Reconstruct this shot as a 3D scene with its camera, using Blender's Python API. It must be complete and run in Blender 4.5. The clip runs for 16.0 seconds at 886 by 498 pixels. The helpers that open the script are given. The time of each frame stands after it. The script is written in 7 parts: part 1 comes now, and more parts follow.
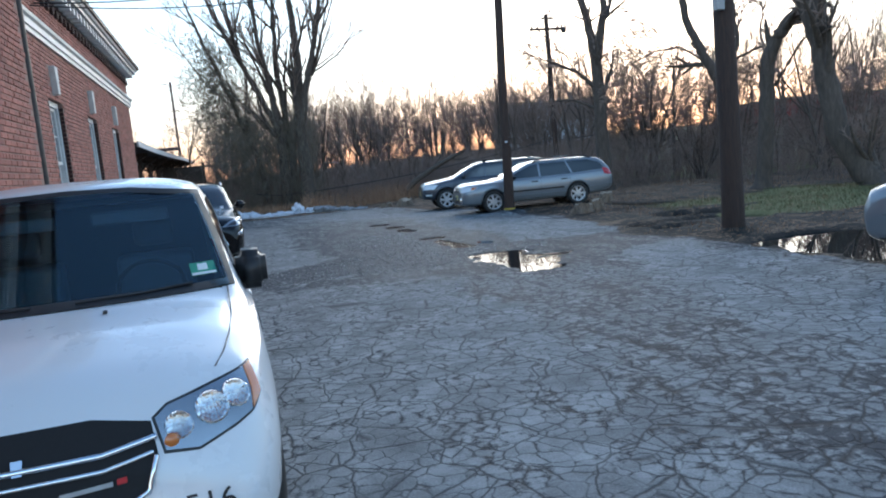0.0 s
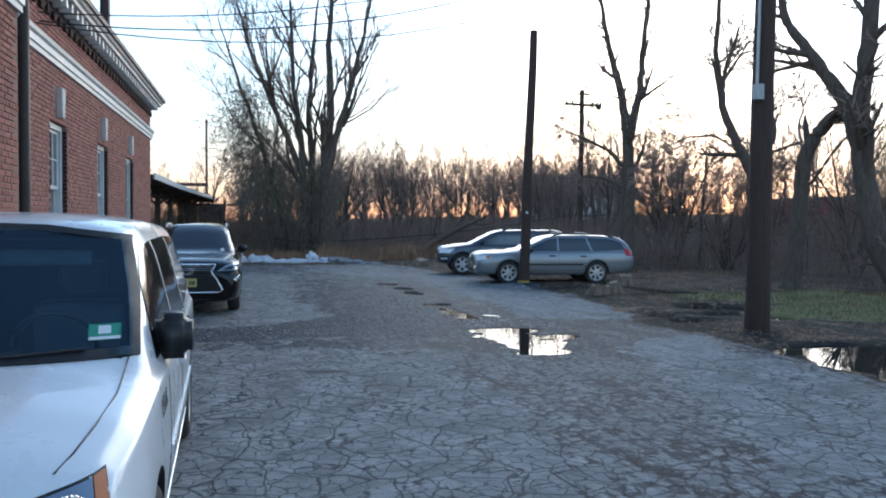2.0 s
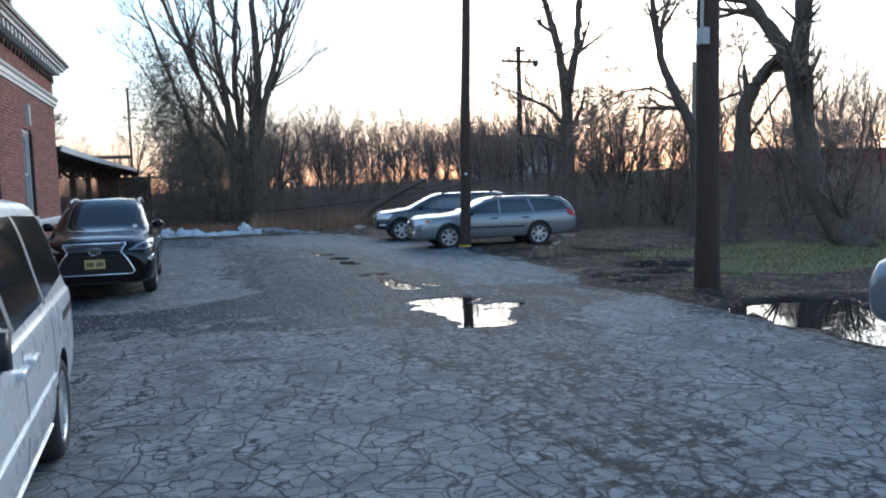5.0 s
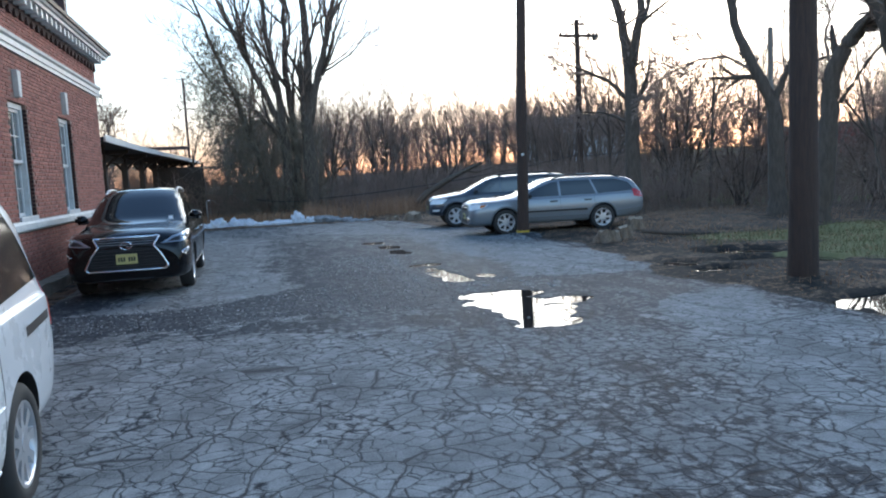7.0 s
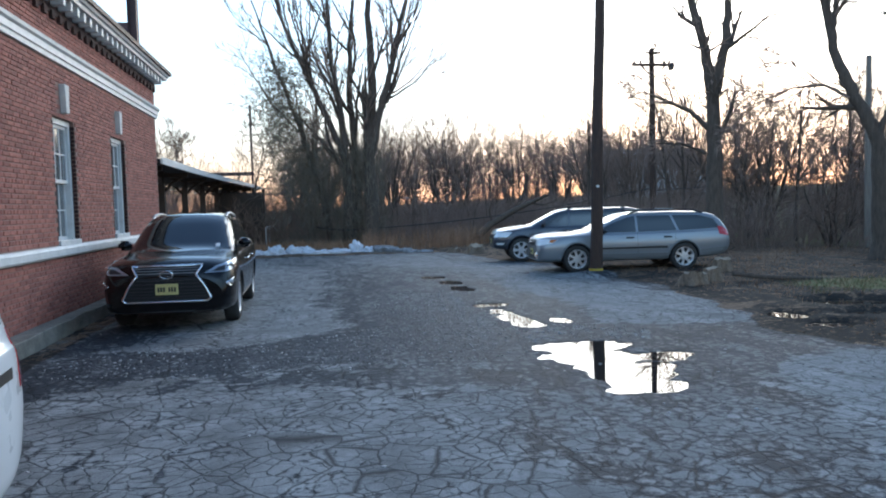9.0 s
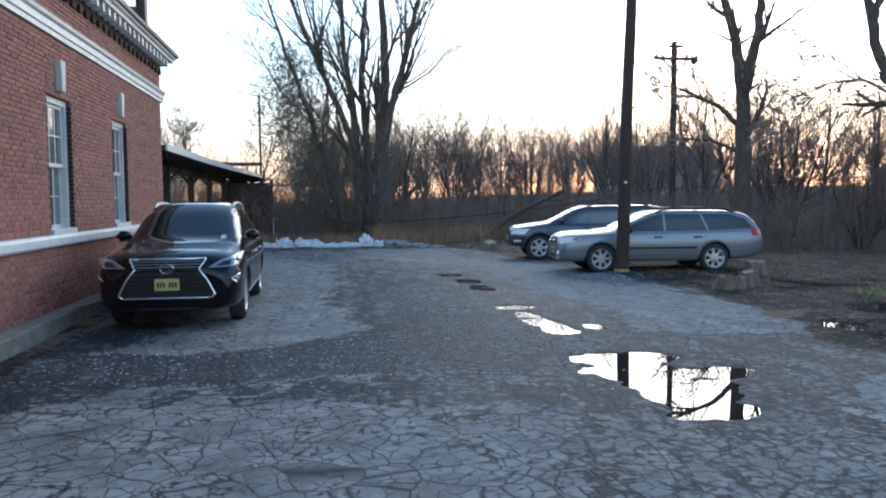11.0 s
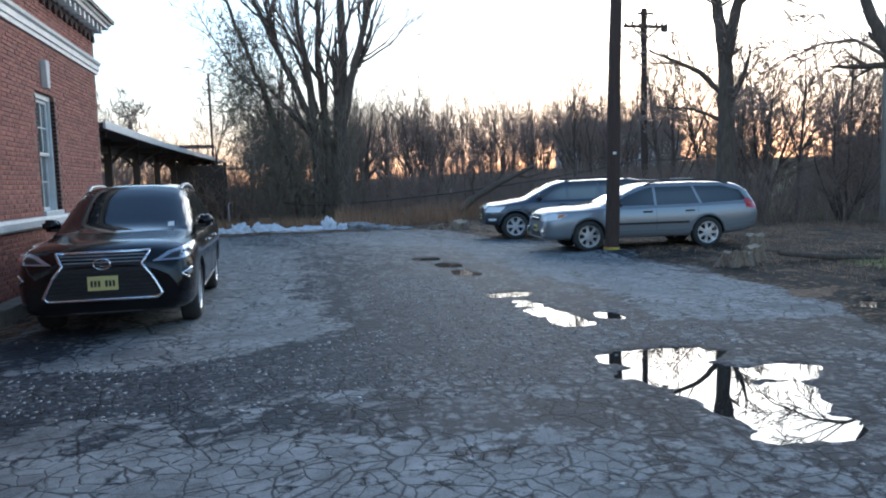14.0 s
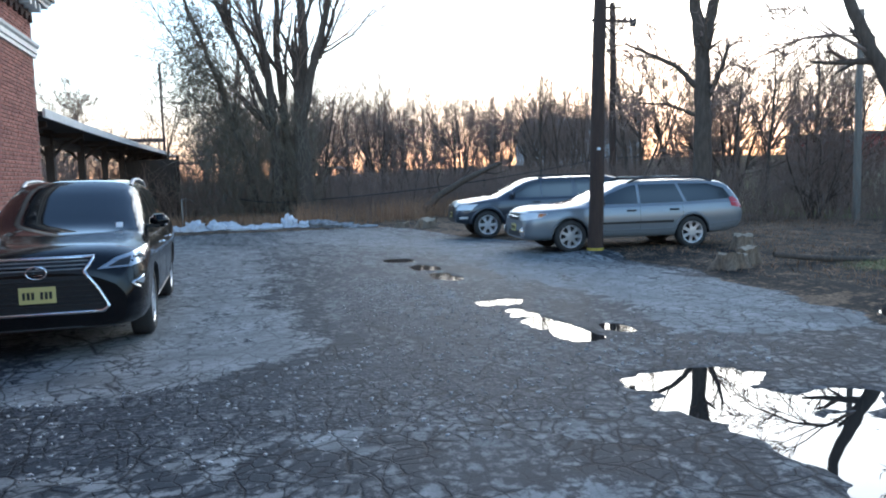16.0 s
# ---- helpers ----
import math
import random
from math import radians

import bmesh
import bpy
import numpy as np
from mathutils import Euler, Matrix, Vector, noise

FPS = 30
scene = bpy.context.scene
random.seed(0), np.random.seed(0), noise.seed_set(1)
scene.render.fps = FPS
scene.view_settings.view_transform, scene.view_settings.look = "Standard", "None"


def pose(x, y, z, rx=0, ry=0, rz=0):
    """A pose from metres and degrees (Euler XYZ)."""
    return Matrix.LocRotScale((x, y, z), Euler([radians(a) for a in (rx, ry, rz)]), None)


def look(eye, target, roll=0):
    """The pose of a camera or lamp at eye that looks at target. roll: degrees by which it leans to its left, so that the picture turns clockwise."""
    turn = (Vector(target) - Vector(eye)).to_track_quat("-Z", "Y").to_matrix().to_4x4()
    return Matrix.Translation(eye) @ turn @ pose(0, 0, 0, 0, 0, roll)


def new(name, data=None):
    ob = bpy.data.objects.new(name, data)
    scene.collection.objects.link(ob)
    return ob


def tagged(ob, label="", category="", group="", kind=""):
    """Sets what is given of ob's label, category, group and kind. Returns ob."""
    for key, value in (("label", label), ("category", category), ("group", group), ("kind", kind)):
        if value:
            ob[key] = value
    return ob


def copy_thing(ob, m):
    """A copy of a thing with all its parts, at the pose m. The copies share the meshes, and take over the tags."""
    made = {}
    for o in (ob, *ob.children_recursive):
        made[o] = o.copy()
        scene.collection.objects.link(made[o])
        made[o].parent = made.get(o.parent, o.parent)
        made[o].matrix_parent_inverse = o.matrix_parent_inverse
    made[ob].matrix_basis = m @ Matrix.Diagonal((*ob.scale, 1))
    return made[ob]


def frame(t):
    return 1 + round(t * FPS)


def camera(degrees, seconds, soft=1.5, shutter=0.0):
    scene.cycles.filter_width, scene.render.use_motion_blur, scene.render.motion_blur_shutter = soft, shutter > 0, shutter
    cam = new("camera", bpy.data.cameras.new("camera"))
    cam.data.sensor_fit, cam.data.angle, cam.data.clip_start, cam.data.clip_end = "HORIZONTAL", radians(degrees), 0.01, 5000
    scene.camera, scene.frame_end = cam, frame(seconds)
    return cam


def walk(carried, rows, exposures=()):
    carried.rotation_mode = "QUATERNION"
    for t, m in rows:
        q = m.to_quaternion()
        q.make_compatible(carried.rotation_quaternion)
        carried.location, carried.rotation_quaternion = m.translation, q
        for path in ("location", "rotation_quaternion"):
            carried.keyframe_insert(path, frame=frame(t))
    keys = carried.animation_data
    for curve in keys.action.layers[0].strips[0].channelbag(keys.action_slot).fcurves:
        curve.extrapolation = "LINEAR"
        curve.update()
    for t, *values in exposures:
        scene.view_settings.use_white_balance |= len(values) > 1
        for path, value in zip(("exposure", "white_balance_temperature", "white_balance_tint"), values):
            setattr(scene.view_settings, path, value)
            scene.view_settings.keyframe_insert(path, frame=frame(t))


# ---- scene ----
cam = camera(62.36, 16.0, 2.0)
PATH = [
    (0, (0.127, 0.04, 1.729), (0.67, 1.95, 1.489), -5.35),
    (0.5, (0.277, 0.306, 1.768), (0.927, 2.189, 1.596), -4.75),
    (1, (0.402, 0.495, 1.78), (1.028, 2.389, 1.629), -2.14),
    (1.5, (0.53, 0.624, 1.775), (1.081, 2.544, 1.689), 1.15),
    (2, (0.604, 0.671, 1.776), (1.102, 2.607, 1.704), 0.66),
    (2.5, (0.626, 0.711, 1.769), (1.117, 2.647, 1.673), -0.40),
    (3, (0.662, 0.862, 1.779), (1.146, 2.801, 1.696), -0.65),
    (3.5, (0.704, 0.98, 1.767), (1.245, 2.905, 1.712), -1.00),
    (3.7, (0.745, 1.029, 1.77), (1.36, 2.929, 1.669), -0.71),
    (6, (1.171, 1.999, 1.739), (1.807, 3.887, 1.561), -1.80),
    (6.5, (1.296, 2.291, 1.718), (1.825, 4.214, 1.569), -1.87),
    (7, (1.396, 2.57, 1.714), (1.885, 4.498, 1.508), -2.77),
    (7.5, (1.429, 2.914, 1.715), (1.985, 4.83, 1.566), -3.38),
    (8, (1.493, 3.231, 1.7), (2.044, 5.144, 1.507), -3.17),
    (8.5, (1.551, 3.568, 1.738), (1.993, 5.514, 1.595), -2.40),
    (9, (1.547, 3.858, 1.705), (1.885, 5.826, 1.589), -1.42),
    (9.5, (1.504, 4.129, 1.707), (1.845, 6.097, 1.6), -0.21),
    (9.7, (1.515, 4.215, 1.696), (1.846, 6.184, 1.583), 0.10),
    (11.8, (1.385, 5.03, 1.682), (1.711, 6.998, 1.535), -0.82),
    (12, (1.377, 5.078, 1.671), (1.75, 7.035, 1.496), -0.01),
    (12.5, (1.401, 5.326, 1.672), (1.817, 7.274, 1.493), -1.01),
    (13, (1.404, 5.6, 1.668), (1.752, 7.566, 1.54), -0.58),
    (13.5, (1.335, 5.948, 1.663), (1.723, 7.905, 1.514), -1.44),
    (14, (1.323, 6.239, 1.621), (1.754, 8.183, 1.436), -1.68),
    (14.5, (1.331, 6.535, 1.611), (1.776, 8.474, 1.405), -1.84),
    (15, (1.296, 6.769, 1.602), (1.632, 8.727, 1.369), -0.20),
    (15.5, (1.206, 7.037, 1.639), (1.641, 8.981, 1.466), -1.88),
    (16, (1.192, 7.27, 1.631), (1.738, 9.183, 1.433), -1.40),
]
EXPOSURES = [(0, 1.24, 6450, 5), (0.5, 1.24, 6450, 5), (1.0, 1.20, 6450, 5), (1.5, 1.15, 6450, 5), (2.0, 1.05, 6450, 5), (2.5, 0.95, 6450, 5), (3.0, 0.92, 6450, 5), (3.7, 0.92, 6450, 5), (6.0, 1.25, 6450, 5), (7.5, 1.30, 6450, 5), (9.5, 1.22, 6450, 5), (12.5, 1.30, 6450, 5), (14.5, 1.24, 6450, 5), (15.5, 1.40, 6450, 5), (16.0, 1.52, 6450, 5)]
walk(cam, [(t, look(eye, target, roll)) for t, eye, target, roll in PATH], EXPOSURES)

# ---------------------------------------------------------------- world, sun, exposure
world = bpy.data.worlds.new("dusk_sky")
scene.world = world
world.use_nodes = True
wn = world.node_tree.nodes
sky = wn.new("ShaderNodeTexSky")
sky.sky_type = "NISHITA"
sky.sun_disc = False
sky.sun_elevation = radians(14.0)
sky.sun_rotation = radians(31)
sky.air_density, sky.dust_density, sky.ozone_density = 1.0, 0.3, 2.2
tone = wn.new("ShaderNodeMix")
tone.data_type, tone.blend_type = "RGBA", "MULTIPLY"
tone.inputs[0].default_value = 1.0
up = wn.new("ShaderNodeSeparateXYZ")
heading = wn.new("ShaderNodeTexCoord")
world.node_tree.links.new(heading.outputs["Generated"], up.inputs[0])
band = wn.new("ShaderNodeValToRGB")  # thin pinkish evening cloud towards the horizon
for at, tint in ((0.07, (0.80, 0.58, 0.58)), (0.12, (0.90, 0.74, 0.70)), (0.20, (1.10, 1.00, 0.96)), (0.30, (1.75, 1.68, 1.64)), (0.44, (1.70, 1.65, 1.62)), (0.64, (1.08, 1.08, 1.10))):
    stop = band.color_ramp.elements.new(at)
    stop.color = (*tint, 1)
band.color_ramp.elements[0].color, band.color_ramp.elements[-1].color = (0.58, 0.38, 0.46, 1), (0.92, 1.00, 1.15, 1)
world.node_tree.links.new(up.outputs["Z"], band.inputs["Fac"])
world.node_tree.links.new(band.outputs["Color"], tone.inputs[7])
world.node_tree.links.new(sky.outputs["Color"], tone.inputs[6])
world.node_tree.links.new(tone.outputs[2], wn["Background"].inputs["Color"])
wn["Background"].inputs["Strength"].default_value = 0.15
sun_data = bpy.data.lights.new("sun", "SUN")
sun_data.energy, sun_data.angle, sun_data.color = 0.75, radians(50), (1.0, 0.95, 0.91)
sun = new("sun", sun_data)
sun.matrix_world = look((85, 140, 48), (0, 0, 0))


# ---------------------------------------------------------------- materials
def nodes_of(name):
    m = bpy.data.materials.new(name)
    m.use_nodes = True
    t = m.node_tree
    return m, t, t.nodes["Principled BSDF"]


def node(t, kind, **inputs):
    n = t.nodes.new("ShaderNode" + kind)
    for k, v in inputs.items():
        k = k.replace("_", " ")
        if hasattr(v, "is_output"):
            t.links.new(v, n.inputs[k])
        else:
            n.inputs[k].default_value = v
    return n


def ramp(t, fac, stops):
    n = t.nodes.new("ShaderNodeValToRGB")
    t.links.new(fac, n.inputs["Fac"])
    el = n.color_ramp.elements
    while len(el) < len(stops):
        el.new(0.5)
    for e, (p, c) in zip(el, stops):
        e.position, e.color = p, (*c, 1) if len(c) == 3 else c
    return n.outputs["Color"]


def grey(v):
    return (v, v, v)


def mixed(t, fac, a, b, mode="MIX"):
    n = t.nodes.new("ShaderNodeMix")
    n.data_type, n.blend_type = "RGBA", mode
    for sock, v in ((n.inputs[0], fac), (n.inputs[6], a), (n.inputs[7], b)):
        if hasattr(v, "is_output"):
            t.links.new(v, sock)
        elif isinstance(v, (int, float)):
            sock.default_value = v
        else:
            sock.default_value = (*v, 1)
    return n.outputs[2]


def maths(t, op, a, b=0.0, clamp=False):
    n = t.nodes.new("ShaderNodeMath")
    n.operation, n.use_clamp = op, clamp
    for sock, v in zip(n.inputs, (a, b)):
        if hasattr(v, "is_output"):
            t.links.new(v, sock)
        else:
            sock.default_value = v
    return n.outputs[0]


def surface(name, light, dark, scale=6.0, rough=0.6, metal=0.0, bump=0.3, fine=90.0, coat=0.0, stretch=(1, 1, 1), vary=0.0, spread=0.12, bump_distance=0.004):
    """Two-scale noise over a base colour, with relief and uneven gloss."""
    m, t, b = nodes_of(name)
    co = node(t, "TexCoord").outputs["Object"]
    mp = node(t, "Mapping", Vector=co, Scale=stretch).outputs[0]
    big = node(t, "TexNoise", Vector=mp, Scale=scale, Detail=6.0, Roughness=0.6).outputs[0]
    small = node(t, "TexNoise", Vector=mp, Scale=fine, Detail=3.0).outputs[0]
    f = maths(t, "ADD", maths(t, "MULTIPLY", big, 0.7), maths(t, "MULTIPLY", small, 0.3))
    col = ramp(t, f, [(0.32, dark), (0.68, light)])
    if vary:
        r = node(t, "ObjectInfo").outputs["Random"]
        g = t.nodes.new("ShaderNodeNewGeometry").outputs["Random Per Island"]
        k = maths(t, "FRACT", maths(t, "ADD", r, g))
        col = mixed(t, 1.0, col, ramp(t, k, [(0.0, grey(1 - vary)), (1.0, grey(1 + vary * 0.4))]), "MULTIPLY")
    t.links.new(col, b.inputs["Base Color"])
    rr = maths(t, "ADD", maths(t, "MULTIPLY", maths(t, "SUBTRACT", big, 0.5), spread * 2), rough, True)
    t.links.new(rr, b.inputs["Roughness"])
    b.inputs["Metallic"].default_value = metal
    b.inputs["Coat Weight"].default_value = coat
    b.inputs["Coat Roughness"].default_value = 0.06
    if bump:
        bp = node(t, "Bump", Strength=bump, Distance=bump_distance, Height=f)
        t.links.new(bp.outputs[0], b.inputs["Normal"])
    return m


def glossy(name, col, rough, metal=0.0, coat=0.0, dirt=0.02, dirt_col=(0.2, 0.19, 0.17)):
    """Paint, chrome or plastic with a faint uneven film of dust."""
    m, t, b = nodes_of(name)
    co = node(t, "TexCoord").outputs["Object"]
    n1 = node(t, "TexNoise", Vector=co, Scale=3.0, Detail=8.0, Roughness=0.65).outputs[0]
    f = maths(t, "MULTIPLY", n1, dirt * 2, True)
    t.links.new(mixed(t, f, col, dirt_col), b.inputs["Base Color"])
    t.links.new(maths(t, "ADD", maths(t, "MULTIPLY", n1, 0.12), max(rough - 0.06, 0.0), True), b.inputs["Roughness"])
    b.inputs["Metallic"].default_value = metal
    b.inputs["Coat Weight"].default_value = coat
    b.inputs["Coat Roughness"].default_value = 0.04
    return m


def glass(name, col, rough=0.0):
    m, t, b = nodes_of(name)
    b.inputs["Base Color"].default_value = (*col, 1)
    b.inputs["Roughness"].default_value = rough
    b.inputs["Transmission Weight"].default_value = 1.0
    b.inputs["IOR"].default_value = 1.33
    b.inputs["Specular IOR Level"].default_value = 0.5
    return m


BRICK = surface("red_brick", (0.41, 0.155, 0.118), (0.28, 0.10, 0.076), 9, 0.85, bump=0.5, fine=140, vary=0.35)
MORTAR = surface("mortar", (0.31, 0.20, 0.165), (0.22, 0.135, 0.11), 8, 0.95, bump=0.4)
# dark brick tone, also used for the painted shade under the eaves
DARK_BRICK = surface("dark_brick", (0.07, 0.03, 0.025), (0.03, 0.016, 0.014), 9, 0.9, bump=0.5, vary=0.4)
WHITE_WOOD = surface("white_painted_wood", (0.72, 0.73, 0.72), (0.52, 0.53, 0.52), 5, 0.5, bump=0.15, fine=60)
PALE_STONE = surface("pale_stone", (0.76, 0.73, 0.68), (0.56, 0.53, 0.49), 7, 0.8, bump=0.3)
CONCRETE = surface("worn_concrete", (0.30, 0.28, 0.24), (0.10, 0.09, 0.075), 3.2, 0.9, bump=0.8, fine=40, bump_distance=0.012)
DARK_METAL = surface("dark_painted_metal", (0.05, 0.042, 0.04), (0.022, 0.019, 0.018), 9, 0.55, bump=0.2)
RUST_STEEL = surface("weathered_steel", (0.11, 0.06, 0.06), (0.05, 0.03, 0.032), 4, 0.7, bump=0.3)
GALVANISED = surface("galvanised_metal", (0.42, 0.43, 0.44), (0.28, 0.29, 0.30), 12, 0.5, metal=0.6, bump=0.1)
ROOF_DARK = surface("dark_roof_felt", (0.06, 0.055, 0.055), (0.03, 0.028, 0.028), 3, 0.85, bump=0.4)
OLD_WOOD = surface("dark_old_timber", (0.10, 0.075, 0.06), (0.04, 0.03, 0.025), 6, 0.85, bump=0.6, stretch=(4, 4, 0.5))
YELLOW_PAINT = surface("yellow_paint", (0.55, 0.40, 0.05), (0.4, 0.28, 0.04), 8, 0.6, bump=0.1)
POLE_WOOD = surface("creosoted_pole_wood", (0.085, 0.05, 0.036), (0.032, 0.02, 0.016), 9, 0.85, bump=1.0, stretch=(5, 5, 0.35), fine=60, bump_distance=0.012)
BARK = surface("grey_brown_bark", (0.15, 0.115, 0.09), (0.055, 0.042, 0.034), 5, 0.95, bump=1.0, stretch=(3, 3, 0.7), fine=45, bump_distance=0.02)
TWIG = surface("brown_twigs", (0.33, 0.235, 0.19), (0.17, 0.12, 0.098), 2.0, 0.95, bump=0)
VINE = surface("dry_vine_stems", (0.24, 0.20, 0.15), (0.12, 0.10, 0.075), 3, 0.95, bump=0)
DRY_GRASS = surface("dry_winter_grass", (0.54, 0.32, 0.19), (0.26, 0.14, 0.085), 1.2, 0.95, bump=0, vary=0.4)
GREEN_GRASS = surface("short_green_grass", (0.22, 0.21, 0.09), (0.11, 0.108, 0.045), 1.5, 0.9, bump=0, vary=0.4)
CUT_WOOD = surface("weathered_cut_wood", (0.42, 0.34, 0.25), (0.22, 0.17, 0.12), 14, 0.9, bump=0.4)
SNOW = surface("old_snow", (0.82, 0.84, 0.88), (0.55, 0.57, 0.62), 5, 0.6, bump=0.6, fine=30, bump_distance=0.02)
WHITE_PAINT = glossy("white_car_paint", (0.74, 0.75, 0.76), 0.28, coat=0.7, dirt=0.03)
BLACK_PAINT = glossy("black_car_paint", (0.003, 0.003, 0.004), 0.16, coat=0.25, dirt=0.004)
BLACK_PAINT.node_tree.nodes["Principled BSDF"].inputs["Specular IOR Level"].default_value = 0.3
SILVER_PAINT = glossy("silver_car_paint", (0.25, 0.275, 0.30), 0.34, metal=0.5, coat=0.5, dirt=0.06)
STEEL_PAINT = glossy("blue_grey_car_paint", (0.045, 0.056, 0.075), 0.3, metal=0.4, coat=0.7, dirt=0.05)
CLADDING = glossy("grey_plastic_cladding", (0.16, 0.17, 0.18), 0.5, dirt=0.1)
BLACK_PLASTIC = glossy("black_plastic", (0.014, 0.014, 0.016), 0.45, dirt=0.03)
TYRE = glossy("tyre_rubber", (0.014, 0.014, 0.015), 0.8, dirt=0.12)
ALLOY = glossy("alloy_wheel", (0.62, 0.63, 0.65), 0.35, metal=0.7, dirt=0.08)
CHROME = glossy("chrome", (0.85, 0.86, 0.88), 0.1, metal=1.0, dirt=0.01)
LAMP_CLEAR = glossy("clear_lamp_lens", (0.62, 0.65, 0.67), 0.14, metal=0.4, coat=1.0)
LAMP_SMOKED = glossy("smoky_lamp_lens", (0.36, 0.39, 0.42), 0.12, metal=0.5, coat=1.0)
CAR_GLASS = glossy("pale_tinted_glass", (0.03, 0.04, 0.046), 0.06, coat=1.0, dirt=0.01)
LAMP_BRIGHT = glossy("bright_lamp_lens", (0.80, 0.82, 0.83), 0.1, coat=1.0)
REFLECTOR = glossy("lamp_reflector", (0.9, 0.9, 0.9), 0.08, metal=1.0)
AMBER = glossy("amber_lens", (0.6, 0.17, 0.03), 0.15, coat=1.0)
RED_LENS = glossy("red_lens", (0.5, 0.02, 0.03), 0.15, coat=1.0)
TINTED = glossy("tinted_glass", (0.006, 0.008, 0.010), 0.06, coat=0.25, dirt=0.01)
CLEAR_GLASS = glass("windscreen_glass", (0.55, 0.84, 1.0))
PANE = glossy("window_pane", (0.10, 0.12, 0.13), 0.08, coat=1.0, dirt=0.05)
CABIN = glossy("dark_cabin_fabric", (0.05, 0.056, 0.064), 0.7)
PLATE_YELLOW = glossy("yellow_plate", (0.62, 0.55, 0.22), 0.4, dirt=0.05)
INK = glossy("black_ink", (0.012, 0.012, 0.013), 0.5)
STICKER_GREEN = glossy("green_sticker", (0.03, 0.28, 0.17), 0.4)
WHITE_PRINT = glossy("white_print", (0.75, 0.77, 0.76), 0.5)
RED_WALL = surface("red_metal_wall", (0.30, 0.05, 0.04), (0.20, 0.035, 0.03), 0.5, 0.7, bump=0.1)
HOUSE_WALL = surface("pale_house_siding", (0.82, 0.83, 0.85), (0.68, 0.70, 0.73), 0.6, 0.8, bump=0.1)
HOUSE_ROOF = surface("grey_shingle_roof", (0.13, 0.12, 0.12), (0.08, 0.075, 0.075), 1.0, 0.9, bump=0.3)
PUDDLE = glossy("still_water", (0.02, 0.02, 0.019), 0.08, dirt=0.0)
PUDDLE.node_tree.nodes["Principled BSDF"].inputs["Specular IOR Level"].default_value = 0.9
for link in list(PUDDLE.node_tree.links):
    if link.to_socket.name == "Roughness":
        PUDDLE.node_tree.links.remove(link)
PUDDLE.node_tree.nodes["Principled BSDF"].inputs["Roughness"].default_value = 0.0
PUDDLE.node_tree.nodes["Principled BSDF"].inputs["IOR"].default_value = 1.333


